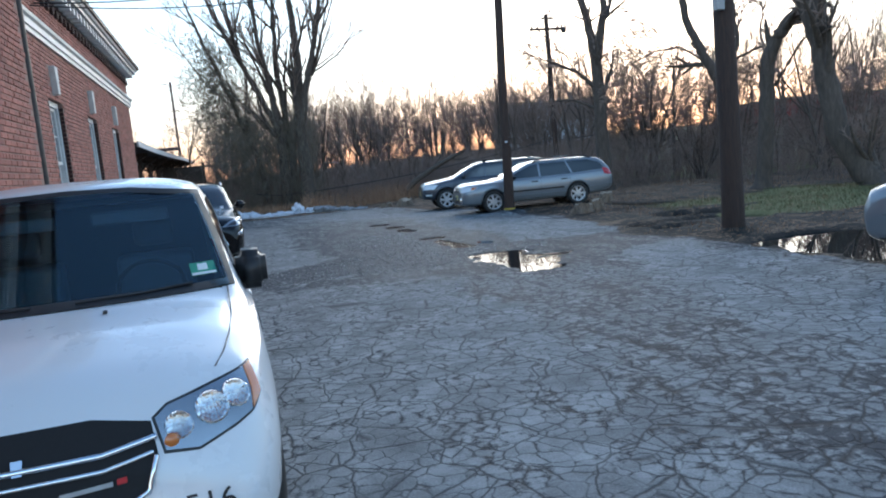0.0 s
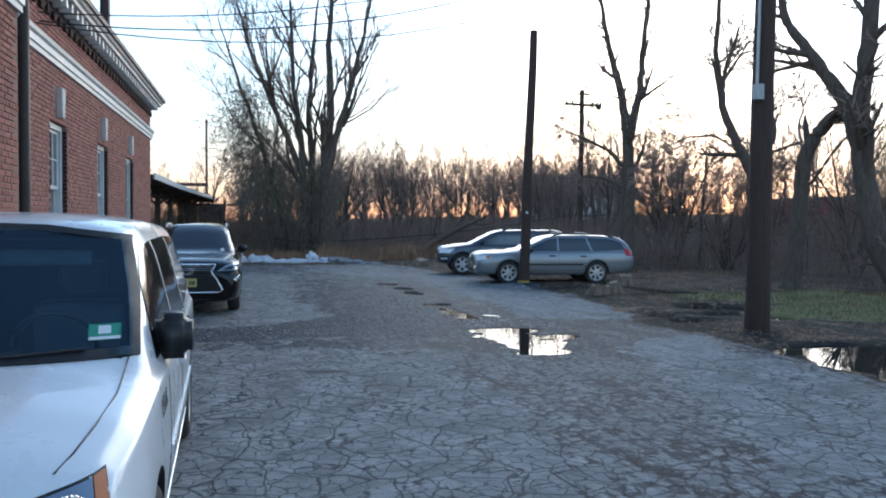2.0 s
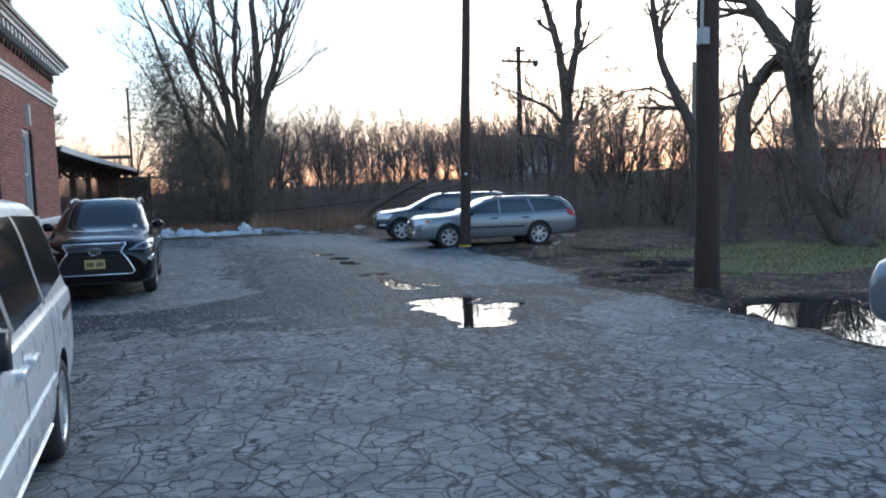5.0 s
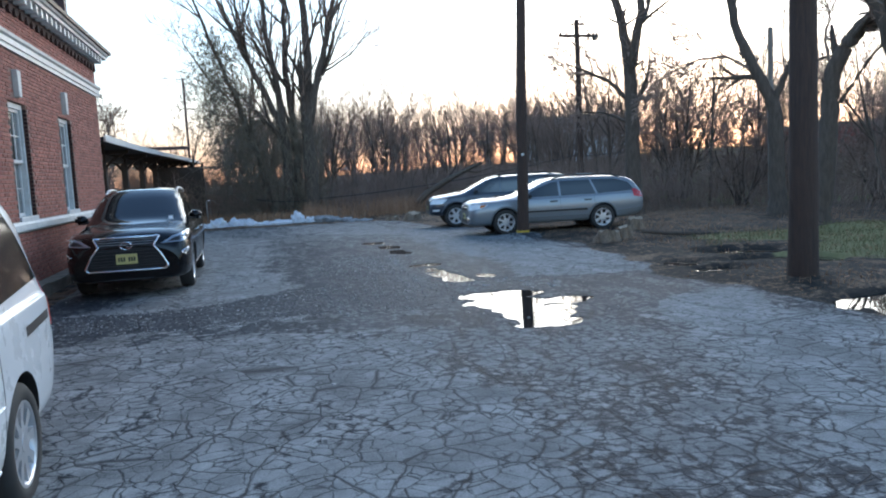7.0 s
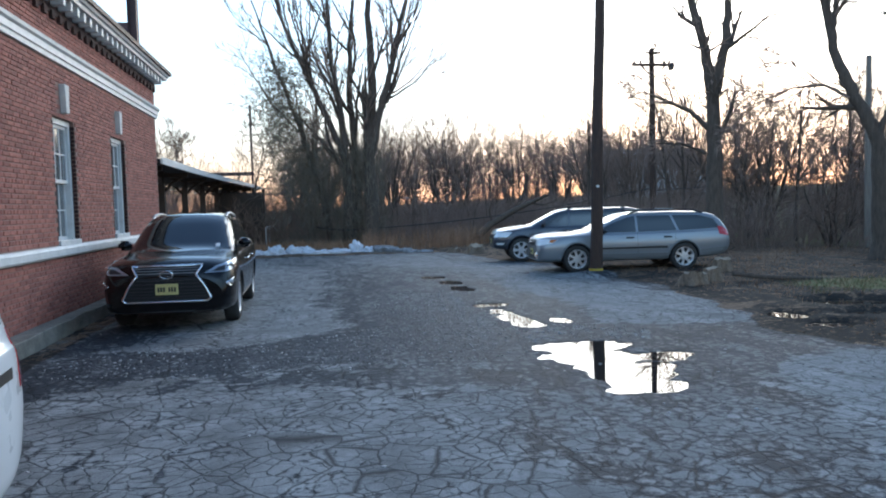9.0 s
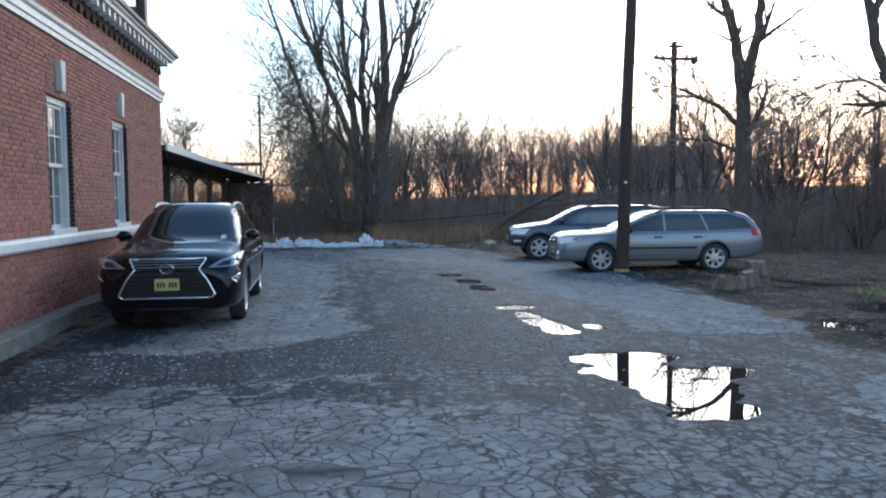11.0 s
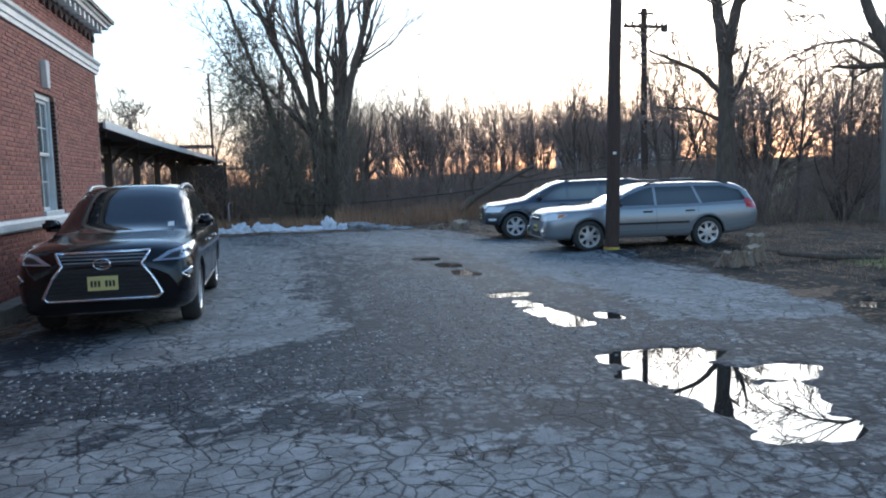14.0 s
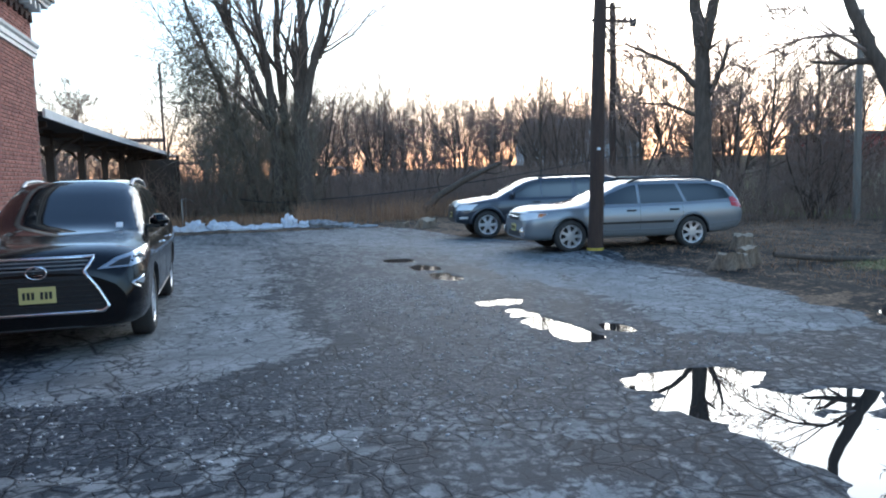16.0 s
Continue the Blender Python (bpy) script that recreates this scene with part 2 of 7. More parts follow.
def ground_material():
    """Cracked asphalt, wet and gravelly patches, bare earth with leaves, and grass, by the ground's own masks."""
    m, t, b = nodes_of("ground_surfaces")
    co = node(t, "TexCoord").outputs["Object"]
    att = {}
    for k in ("wet", "earth", "grass", "gravel", "patch"):
        a = t.nodes.new("ShaderNodeAttribute")
        a.attribute_name = k
        att[k] = a.outputs["Fac"]
    warp = node(t, "TexNoise", Vector=co, Scale=2.3, Detail=3.0).outputs["Color"]
    wv = t.nodes.new("ShaderNodeVectorMath")
    wv.operation = "MULTIPLY_ADD"
    t.links.new(warp, wv.inputs[0])
    wv.inputs[1].default_value = (0.17, 0.17, 0.0)
    t.links.new(co, wv.inputs[2])
    jag = t.nodes.new("ShaderNodeVectorMath")
    jag.operation = "MULTIPLY_ADD"
    t.links.new(node(t, "TexNoise", Vector=co, Scale=16.0, Detail=4.0, Roughness=0.7).outputs["Color"], jag.inputs[0])
    jag.inputs[1].default_value = (0.035, 0.035, 0.0)
    t.links.new(wv.outputs[0], jag.inputs[2])
    flat = node(t, "Mapping", Vector=jag.outputs[0], Scale=(1, 1, 0.0)).outputs[0]

    def cracks(scale, lo, hi):
        v = t.nodes.new("ShaderNodeTexVoronoi")
        v.feature = "DISTANCE_TO_EDGE"
        t.links.new(flat, v.inputs["Vector"])
        v.inputs["Scale"].default_value = scale
        return ramp(t, v.outputs["Distance"], [(lo, grey(1)), (hi, grey(0))])

    mid = node(t, "TexNoise", Vector=co, Scale=1.7, Detail=7.0, Roughness=0.65).outputs[0]
    grit = node(t, "TexNoise", Vector=co, Scale=70.0, Detail=4.0, Roughness=0.7).outputs[0]
    gaps = ramp(t, node(t, "TexNoise", Vector=co, Scale=4.5, Detail=5.0, Roughness=0.65).outputs[0], [(0.38, grey(0.30)), (0.54, grey(1))])
    where = maths(t, "MULTIPLY", gaps, ramp(t, mid, [(0.34, grey(0.5)), (0.50, grey(1))]))
    c1 = maths(t, "MULTIPLY", cracks(7.4, 0.0, 0.062), where)
    c2 = cracks(2.3, 0.0, 0.028)
    crack = maths(t, "MAXIMUM", c1, c2)
    crack = maths(t, "MULTIPLY", crack, maths(t, "SUBTRACT", 1.0, maths(t, "MULTIPLY", att["patch"], 0.8)), True)
    cell = t.nodes.new("ShaderNodeTexVoronoi")
    t.links.new(flat, cell.inputs["Vector"])
    cell.inputs["Scale"].default_value = 7.4
    cellv = ramp(t, cell.outputs["Color"], [(0.1, grey(0.90)), (0.9, grey(1.08))])
    dry = ramp(t, maths(t, "ADD", maths(t, "MULTIPLY", mid, 0.65), maths(t, "MULTIPLY", grit, 0.35)), [(0.36, (0.105, 0.108, 0.109)), (0.47, (0.20, 0.206, 0.205)), (0.62, (0.345, 0.355, 0.352))])
    dry = mixed(t, 1.0, dry, cellv, "MULTIPLY")
    dry = mixed(t, maths(t, "MULTIPLY", att["patch"], maths(t, "MULTIPLY", mid, 0.8)), dry, mixed(t, grit, (0.17, 0.183, 0.188), (0.33, 0.35, 0.355)))
    streak = node(t, "TexNoise", Vector=node(t, "Mapping", Vector=co, Scale=(3.2, 0.8, 1.0), Rotation=(0, 0, 0.3)).outputs[0], Scale=1.0, Detail=8.0, Roughness=0.7).outputs[0]
    wetness = maths(t, "ADD", maths(t, "ADD", maths(t, "MULTIPLY", att["wet"], 0.80), 0.08), maths(t, "MULTIPLY", maths(t, "SUBTRACT", mid, 0.5), 1.7))
    wetness = maths(t, "ADD", wetness, maths(t, "MULTIPLY", maths(t, "SUBTRACT", streak, 0.5), 1.9))
    speck = node(t, "TexNoise", Vector=co, Scale=9.0, Detail=6.0, Roughness=0.75).outputs[0]
    wetness = maths(t, "ADD", wetness, maths(t, "MULTIPLY", maths(t, "SUBTRACT", speck, 0.5), 2.8))
    wetness = maths(t, "ADD", wetness, maths(t, "MULTIPLY", cracks(7.4, 0.02, 0.20), 0.22), True)
    wetness = ramp(t, wetness, [(0.40, grey(0)), (0.80, grey(1))])
    col = mixed(t, wetness, dry, mixed(t, grit, (0.016, 0.0185, 0.0215), (0.078, 0.087, 0.099)))
    stones = ramp(t, node(t, "TexNoise", Vector=co, Scale=26.0, Detail=3.0).outputs[0], [(0.50, grey(0)), (0.60, grey(1))])
    gr = maths(t, "MULTIPLY", att["gravel"], stones, True)
    col = mixed(t, maths(t, "MULTIPLY", gr, 0.45), col, mixed(t, grit, (0.10, 0.10, 0.105), (0.30, 0.30, 0.31)))
    col = mixed(t, maths(t, "MULTIPLY", crack, 0.9), col, (0.014, 0.014, 0.015))
    e = maths(t, "ADD", att["earth"], maths(t, "ADD", maths(t, "MULTIPLY", maths(t, "SUBTRACT", mid, 0.5), 1.1), maths(t, "MULTIPLY", maths(t, "SUBTRACT", grit, 0.5), 0.5)), True)
    e = ramp(t, e, [(0.42, grey(0)), (0.58, grey(1))])
    litter = node(t, "TexNoise", Vector=co, Scale=14.0, Detail=6.0, Roughness=0.75).outputs[0]
    soil = ramp(t, litter, [(0.33, (0.04, 0.03, 0.024)), (0.50, (0.17, 0.11, 0.07)), (0.68, (0.38, 0.25, 0.155))])
    mud = mixed(t, grit, (0.018, 0.016, 0.015), (0.05, 0.045, 0.04))
    soil = mixed(t, wetness, soil, mud)
    g = maths(t, "ADD", att["grass"], maths(t, "MULTIPLY", maths(t, "SUBTRACT", mid, 0.5), 0.9), True)
    soil = mixed(t, ramp(t, g, [(0.4, grey(0)), (0.65, grey(1))]), soil, mixed(t, litter, (0.09, 0.092, 0.040), (0.24, 0.228, 0.11)))
    col = mixed(t, e, col, soil)
    t.links.new(col, b.inputs["Base Color"])
    rough = maths(t, "SUBTRACT", 0.85, maths(t, "MULTIPLY", wetness, 0.22))
    rough = maths(t, "ADD", rough, maths(t, "MULTIPLY", e, 0.2), True)
    t.links.new(rough, b.inputs["Roughness"])
    spec = maths(t, "SUBTRACT", 0.26, maths(t, "MULTIPLY", wetness, 0.2))
    t.links.new(spec, b.inputs["Specular IOR Level"])
    h = maths(t, "MULTIPLY", grit, 0.25)
    h = maths(t, "SUBTRACT", h, maths(t, "MULTIPLY", crack, 1.0))
    h = maths(t, "ADD", h, maths(t, "MULTIPLY", gr, 0.6))
    h = maths(t, "ADD", h, maths(t, "MULTIPLY", maths(t, "MULTIPLY", litter, e), 2.0))
    bp = node(t, "Bump", Strength=0.6, Distance=0.008, Height=h)
    t.links.new(bp.outputs[0], b.inputs["Normal"])
    return m


GROUND = ground_material()


# ---------------------------------------------------------------- building tools
def thing(name, m, label, category, group="", kind=""):
    ob = new(name)
    ob.matrix_basis = m
    ob.empty_display_size = 0.2
    return tagged(ob, label, category, group, kind)


def mesh_part(name, verts, faces, material, parent=None, label="", smooth=False):
    me = bpy.data.meshes.new(name)
    me.from_pydata([tuple(map(float, v)) for v in verts], [], [tuple(map(int, f)) for f in faces])
    me.materials.append(material)
    if smooth:
        me.shade_smooth()
    ob = new(name, me)
    ob.parent = parent
    return tagged(ob, label)


def part(name, bm, material, parent=None, label="", smooth=False):
    me = bpy.data.meshes.new(name)
    bm.normal_update()
    bm.to_mesh(me)
    bm.free()
    me.materials.append(material)
    if smooth:
        me.shade_smooth()
    ob = new(name, me)
    ob.parent = parent
    return tagged(ob, label)


def boxes(*dims, bevel=0.0):
    """A bmesh of boxes given as (x0, x1, y0, y1, z0, z1)."""
    bm = bmesh.new()
    for x0, x1, y0, y1, z0, z1 in dims:
        m = Matrix.Translation(((x0 + x1) / 2, (y0 + y1) / 2, (z0 + z1) / 2)) @ Matrix.Diagonal((abs(x1 - x0), abs(y1 - y0), abs(z1 - z0), 1))
        bmesh.ops.create_cube(bm, size=1, matrix=m)
    if bevel:
        bmesh.ops.bevel(bm, geom=list(bm.edges), offset=bevel, segments=2, affect="EDGES", profile=0.6)
    return bm


def swept(profile, path_axis, a, b):
    """A closed profile of (u, z) swept along y (u is x) or x (u is y)."""
    bm = bmesh.new()
    rings = []
    for s in (a, b):
        rings.append([bm.verts.new((u, s, z) if path_axis == "y" else (s, u, z)) for u, z in profile])
    n = len(profile)
    for i in range(n):
        bm.faces.new((rings[0][i], rings[0][(i + 1) % n], rings[1][(i + 1) % n], rings[1][i]))
    bm.faces.new(rings[0])
    bm.faces.new(rings[1])
    bmesh.ops.recalc_face_normals(bm, faces=bm.faces)
    return bm


def tubes(lines):
    """Tapered tubes: each line is (points, radii, sides). Returns vertices and faces."""
    verts, faces, base = [], [], 0
    for pts, radii, n in lines:
        pts = np.asarray(pts, float)
        tang = np.gradient(pts, axis=0)
        tang /= np.linalg.norm(tang, axis=1)[:, None] + 1e-9
        ref = np.where(np.abs(tang[:, 2:3]) > 0.85, (1.0, 0.0, 0.0), (0.0, 0.0, 1.0))
        u = np.cross(tang, ref)
        u /= np.linalg.norm(u, axis=1)[:, None] + 1e-9
        v = np.cross(tang, u)
        a = np.arange(n) * (2 * math.pi / n)
        ring = pts[:, None] + np.asarray(radii)[:, None, None] * (np.cos(a)[None, :, None] * u[:, None] + np.sin(a)[None, :, None] * v[:, None])
        verts.append(ring.reshape(-1, 3))
        k = len(pts)
        i = np.arange(k - 1)[:, None] * n
        j = np.arange(n)[None]
        q = np.stack([base + i + j, base + i + (j + 1) % n, base + i + n + (j + 1) % n, base + i + n + j], -1).reshape(-1, 4)
        faces.append(q)
        base += k * n
    return np.concatenate(verts), np.concatenate(faces)


def raw_mesh(name, verts, quads, material, smooth=True):
    me = bpy.data.meshes.new(name)
    me.vertices.add(len(verts))
    me.vertices.foreach_set("co", np.asarray(verts, np.float32).ravel())
    k = quads.shape[1]
    me.loops.add(quads.size)
    me.loops.foreach_set("vertex_index", quads.astype(np.int32).ravel())
    me.polygons.add(len(quads))
    me.polygons.foreach_set("loop_start", (np.arange(len(quads)) * k).astype(np.int32))
    me.update(calc_edges=True)
    if smooth:
        me.shade_smooth()
    me.materials.append(material)
    return me


def tube_object(name, pts, r, material, parent=None, label="", sides=6):
    v, f = tubes([(pts, [r] * len(pts), sides)])
    ob = new(name, raw_mesh(name, v, f, material))
    ob.parent = parent
    return tagged(ob, label)


def lathe(profile, n=32, axis="y"):
    """A closed turned shape from (radius, along) pairs round the axis."""
    bm = bmesh.new()
    rings = []
    for k in range(n):
        a = 2 * math.pi * k / n
        c, s = math.cos(a), math.sin(a)
        rings.append([bm.verts.new((r * c, h, r * s) if axis == "y" else (r * c, r * s, h)) for r, h in profile])
    m = len(profile)
    for k in range(n):
        for i in range(m - 1):
            q = (rings[k][i], rings[k][i + 1], rings[(k + 1) % n][i + 1], rings[(k + 1) % n][i])
            bm.faces.new(q)
    bmesh.ops.remove_doubles(bm, verts=bm.verts, dist=1e-5)
    bmesh.ops.recalc_face_normals(bm, faces=bm.faces)
    return bm


def lattice_noise(x, y, seed=0):
    """Smooth value noise over the plane, 0 to 1."""
    xi, yi = np.floor(x).astype(np.int64), np.floor(y).astype(np.int64)
    fx, fy = x - xi, y - yi
    fx, fy = fx * fx * (3 - 2 * fx), fy * fy * (3 - 2 * fy)

    def h(a, b):
        k = (a * 374761393 + b * 668265263 + seed * 974634777) & 0xFFFFFFFF
        k = ((k ^ (k >> 13)) * 1274126177) & 0xFFFFFFFF
        return ((k ^ (k >> 16)) & 0xFFFF) / 65535.0

    return (h(xi, yi) * (1 - fx) + h(xi + 1, yi) * fx) * (1 - fy) + (h(xi, yi + 1) * (1 - fx) + h(xi + 1, yi + 1) * fx) * fy


def fbm(x, y, scale, seed=0, octaves=4):
    out, amp, tot = 0, 1.0, 0.0
    for k in range(octaves):
        out = out + amp * lattice_noise(x * scale * 2**k, y * scale * 2**k, seed + k)
        tot += amp
        amp *= 0.5
    return out / tot


def step(a, b, x):
    k = np.clip((x - a) / (b - a), 0, 1)
    return k * k * (3 - 2 * k)


# ---------------------------------------------------------------- the ground
PUDDLES = {
    "lot": [(4.62, 12.2, 0.62, 0.34, 4), (4.08, 11.66, 0.32, 0.16, 15), (4.55, 11.5, 0.50, 0.50, 0), (5.2, 11.36, 0.50, 0.25, 0), (4.55, 10.8, 0.46, 0.66, 0), (4.5, 10.2, 0.44, 0.32, 0), (5.0, 10.95, 0.30, 0.25, 0)],
    "trail": [(4.46, 16.05, 0.32, 0.28, 0), (4.42, 15.2, 0.22, 0.34, 0), (4.45, 14.6, 0.22, 0.5, 0), (4.53, 14.0, 0.28, 0.40, 0), (5.05, 14.15, 0.20, 0.28, 0)],
    "far_trail": [(4.48, 19.95, 0.27, 0.46, 0), (4.5, 18.7, 0.24, 0.55, 0), (4.3, 21.3, 0.33, 0.42, 0)],
    "mud": [(8.35, 13.5, 0.32, 0.42, 0), (10.15, 14.3, 0.85, 0.55, -20), (8.4, 12.6, 0.42, 0.32, 0), (9.7, 13.3, 0.75, 0.28, 0), (10.3, 12.75, 0.45, 0.5, 0)],
    "verge": [(8.9, 9.4, 1.2, 0.5, 0), (8.7, 8.5, 1.05, 0.9, 0), (8.45, 7.4, 0.8, 0.9, 0), (8.8, 6.2, 1.1, 0.8, 0)],
    "behind": [(10.6, 20.2, 0.55, 0.2, 0), (12.2, 17.9, 0.5, 0.16, 0)],
}
WATER = -0.012


def inside(x, y, ovals):
    """Over 0 within the ovals, 1 at their middles."""
    best = -9.0 + 0 * x
    for cx, cy, rx, ry, a in ovals:
        c, s = math.cos(radians(a)), math.sin(radians(a))
        u, v = (c * (x - cx) + s * (y - cy)) / rx, (-s * (x - cx) + c * (y - cy)) / ry
        best = np.maximum(best, (1 - np.hypot(u, v)) * min(rx, ry) / 0.3)
    return best


def edge_x(y):
    """Where the asphalt ends and the verge begins."""
    return np.interp(y, (-30, 0, 7.3, 9.6, 11, 12.2, 13.5, 15, 17.7, 20.5, 25, 29, 32, 34), (7.3, 7.3, 7.45, 7.75, 7.7, 7.45, 7.6, 8.1, 8.25, 8.3, 8.0, 7.6, 6.9, 6.2))


def ground_height(x, y):
    x, y = np.asarray(x, float), np.asarray(y, float)
    verge = step(0.0, 0.9, x - edge_x(y))
    z = 0.006 * (fbm(x, y, 1.5, 3) - 0.5) + verge * (0.05 + 0.10 * (fbm(x, y, 0.6, 8) - 0.4) * step(8, 13, x))
    z = z - 0.13 * step(22.5, 27.5, y) + 0.10 * step(32.5, 36, y)
    z = z + 2.4 * step(40, 85, y) * (0.4 + 0.6 * step(12, 24, x)) + 0.8 * step(20, 60, x) * step(-20, 10, y) + 0.25 * (fbm(x, y, 0.12, 5) - 0.5) * step(36, 60, np.maximum(y, x + 18))
    z = z + 0.11 * np.exp(-((x - 8.04) ** 2 + (y - 20.3) ** 2) / 0.35) + 0.06 * np.exp(-((x - 8.57) ** 2 + (y - 10.95) ** 2) / 0.3)
    rough = 0.85 * (fbm(x, y, 3.4, 11, 5) - 0.5) + 0.40 * (fbm(x, y, 9.0, 17, 3) - 0.5)
    for name, ovals in PUDDLES.items():
        f = inside(x, y, ovals) + rough
        k = step(-0.6, 0.25, f)
        z = z * (1 - k) - 0.05 * step(-0.10, 0.55, f) * k
    return z


def spaced(*runs):
    out = [runs[0][0]]
    for a, b, d in runs:
        n = max(1, round((b - a) / d))
        out += [a + (b - a) * (k + 1) / n for k in range(n)]
    return np.array(out)


gx = spaced((-900, -200, 100), (-200, -40, 16), (-40, -3, 2.0), (-3, -2.0, 0.25), (-2.0, 3.4, 0.1), (3.4, 6.2, 0.05), (6.2, 11.2, 0.08), (11.2, 20, 0.3), (20, 60, 1.6), (60, 220, 16), (220, 900, 100))
gy = spaced((-900, -200, 100), (-200, -20, 12), (-20, 2, 0.7), (2, 9.6, 0.1), (9.6, 17, 0.055), (17, 22, 0.08), (22, 40, 0.22), (40, 100, 1.6), (100, 240, 14), (240, 1200, 120))
GX, GY = np.meshgrid(gx, gy)
gverts = np.stack([GX, GY, ground_height(GX, GY)], -1).reshape(-1, 3)
ni = np.arange(len(gy) - 1)[:, None] * len(gx)
nj = np.arange(len(gx) - 1)[None]
gquads = np.stack([ni + nj, ni + nj + 1, ni + nj + len(gx) + 1, ni + nj + len(gx)], -1).reshape(-1, 4)
gmesh = raw_mesh("ground", gverts, gquads, GROUND)
X, Y = gverts[:, 0], gverts[:, 1]
near_water = np.max([inside(X, Y, o) for o in PUDDLES.values()], 0)
wob = fbm(X, Y, 0.8, 21) - 0.5
# paler dry slabs of the asphalt, as corner points on the plan
DRY_SLABS = [
    [(-2.4, 10.7), (-0.5, 11.4), (1.4, 11.1), (2.0, 10.3), (2.9, 10.5), (3.1, 8.5), (3.1, 6.9), (2.4, 4.0), (2.5, -8), (-2.4, -8)],
    [(-0.5, 31), (1.7, 25.5), (1.6, 18), (1.9, 15.1), (1.7, 14.1), (1.0, 13.7), (0.3, 13.05), (-0.9, 13.2), (-1.9, 14.5), (-1.9, 31)],
    [(-1.9, 11.0), (1.5, 11.9), (2.2, 11.9), (2.2, 11.6), (0.1, 11.4), (-1.9, 10.85)],
    [(3, 32.5), (5.4, 32.5), (7.3, 24), (8.0, 18.5), (8.2, 14.0), (7.6, 13.3), (5.4, 13.6), (5.6, 15.3), (5.6, 18.8), (5.0, 25), (2.5, 29)],
    [(6.2, 11.0), (7.75, 11.1), (7.4, 9.5), (7.4, 2), (5.0, 2), (4.6, 5.5), (4.9, 7.2), (5.9, 9.7)],
]


def in_slab(x, y, corners):
    odd = np.zeros(x.shape, bool)
    for (x1, y1), (x2, y2) in zip(corners, corners[1:] + corners[:1]):
        if y1 != y2:
            odd ^= ((y1 > y) != (y2 > y)) & (x < (x2 - x1) * (y - y1) / (y2 - y1) + x1)
    return odd


ragx, ragy = X + 1.1 * (fbm(X, Y, 1.1, 91) - 0.5) + 0.9 * (fbm(X, Y, 3.6, 95) - 0.5), Y + 1.3 * (fbm(X, Y, 1.1, 93) - 0.5) + 0.9 * (fbm(X, Y, 3.6, 97) - 0.5)
dry_slab = np.max([in_slab(ragx, ragy, c) for c in DRY_SLABS], 0)
wet = np.maximum.reduce([
    np.where(dry_slab, 0.10, 0.78 - 0.33 * step(18, 27, Y) - 0.28 * (1 - step(9.4, 11.0, Y))),
    step(-1.3, 0.1, near_water + wob * 1.2) * 0.95,
    # the (-1.2, 14.6) oval paints the crossover's front shadow into this mask
    0.95 * step(-0.5, 0.4, inside(X + wob, Y + wob, [(-0.6, 12.45, 2.4, 0.8, -3), (2.2, 13.0, 1.5, 1.0, 0), (-1.2, 14.6, 0.6, 1.0, 0), (3.0, 14.8, 0.8, 1.6, 0)])),
    0.6 * step(0.3, 1.0, X - edge_x(Y)) * (1 - step(11.5, 13.5, X + 2 * wob)) * step(11.5, 12.5, Y) * (1 - step(14.0, 15.6, Y)),
    # ground darkened in an oval along the estate car, at its angle
    0.7 * step(-0.4, 0.4, inside(X, Y, [(9.5, 21.0, 2.2, 1.1, -6)])),
])
earth = np.maximum.reduce([step(-0.25, 0.25, X - edge_x(Y) + wob * 0.8), step(32.6, 33.4, Y + wob), 1 - step(-2.4, -2.2, X), step(-0.05, 0.1, inside(X, Y, [(-1.9, 14, 0.25, 6, 0)])) * 0.6])
grass = np.maximum.reduce([
    0.95 * step(-0.4, 0.5, inside(X + wob * 2, Y + wob, [(13.5, 15.6, 3.6, 1.5, -4), (12.5, 13.0, 2.4, 1.3, 0), (17, 13.5, 4, 3, 0)])),
    0.8 * step(30, 40, X) * (1 - step(70, 120, Y)) * step(26, 40, Y),
    0.7 * step(17, 22, X) * step(21, 27, Y + 6 * wob) * (1 - step(60, 90, Y)),
])
gravel = np.maximum(step(-0.5, 0.3, inside(X + wob, Y, [(0.8, 12.6, 1.9, 0.7, -3), (3.0, 12.9, 1.6, 1.1, 0), (3.4, 16.5, 0.9, 2.5, 0)])), 0.5 * step(-0.8, 0, near_water))
patch = np.maximum.reduce([
    step(-0.15, 0.15, inside(X + wob * 0.5, Y + wob * 0.4, [(2.5, 11.05, 0.36, 0.34, 0), (2.85, 10.55, 0.33, 0.26, 0)])),
    step(-0.3, 0.3, inside(X + wob, Y + wob, [(6.7, 10.5, 0.9, 1.2, -20), (0.9, 15.5, 0.9, 1.8, 5), (6.6, 17.0, 1.2, 2.4, 10)])) * 0.45,
])
for key, val in (("wet", wet), ("earth", earth), ("grass", grass), ("gravel", gravel), ("patch", patch)):
    gmesh.attributes.new(key, "FLOAT", "POINT").data.foreach_set("value", np.clip(val, 0, 1).astype(np.float32))
ground = tagged(new("ground", gmesh), "cracked wet asphalt lot with a muddy grassy verge", "ground", kind="structure")

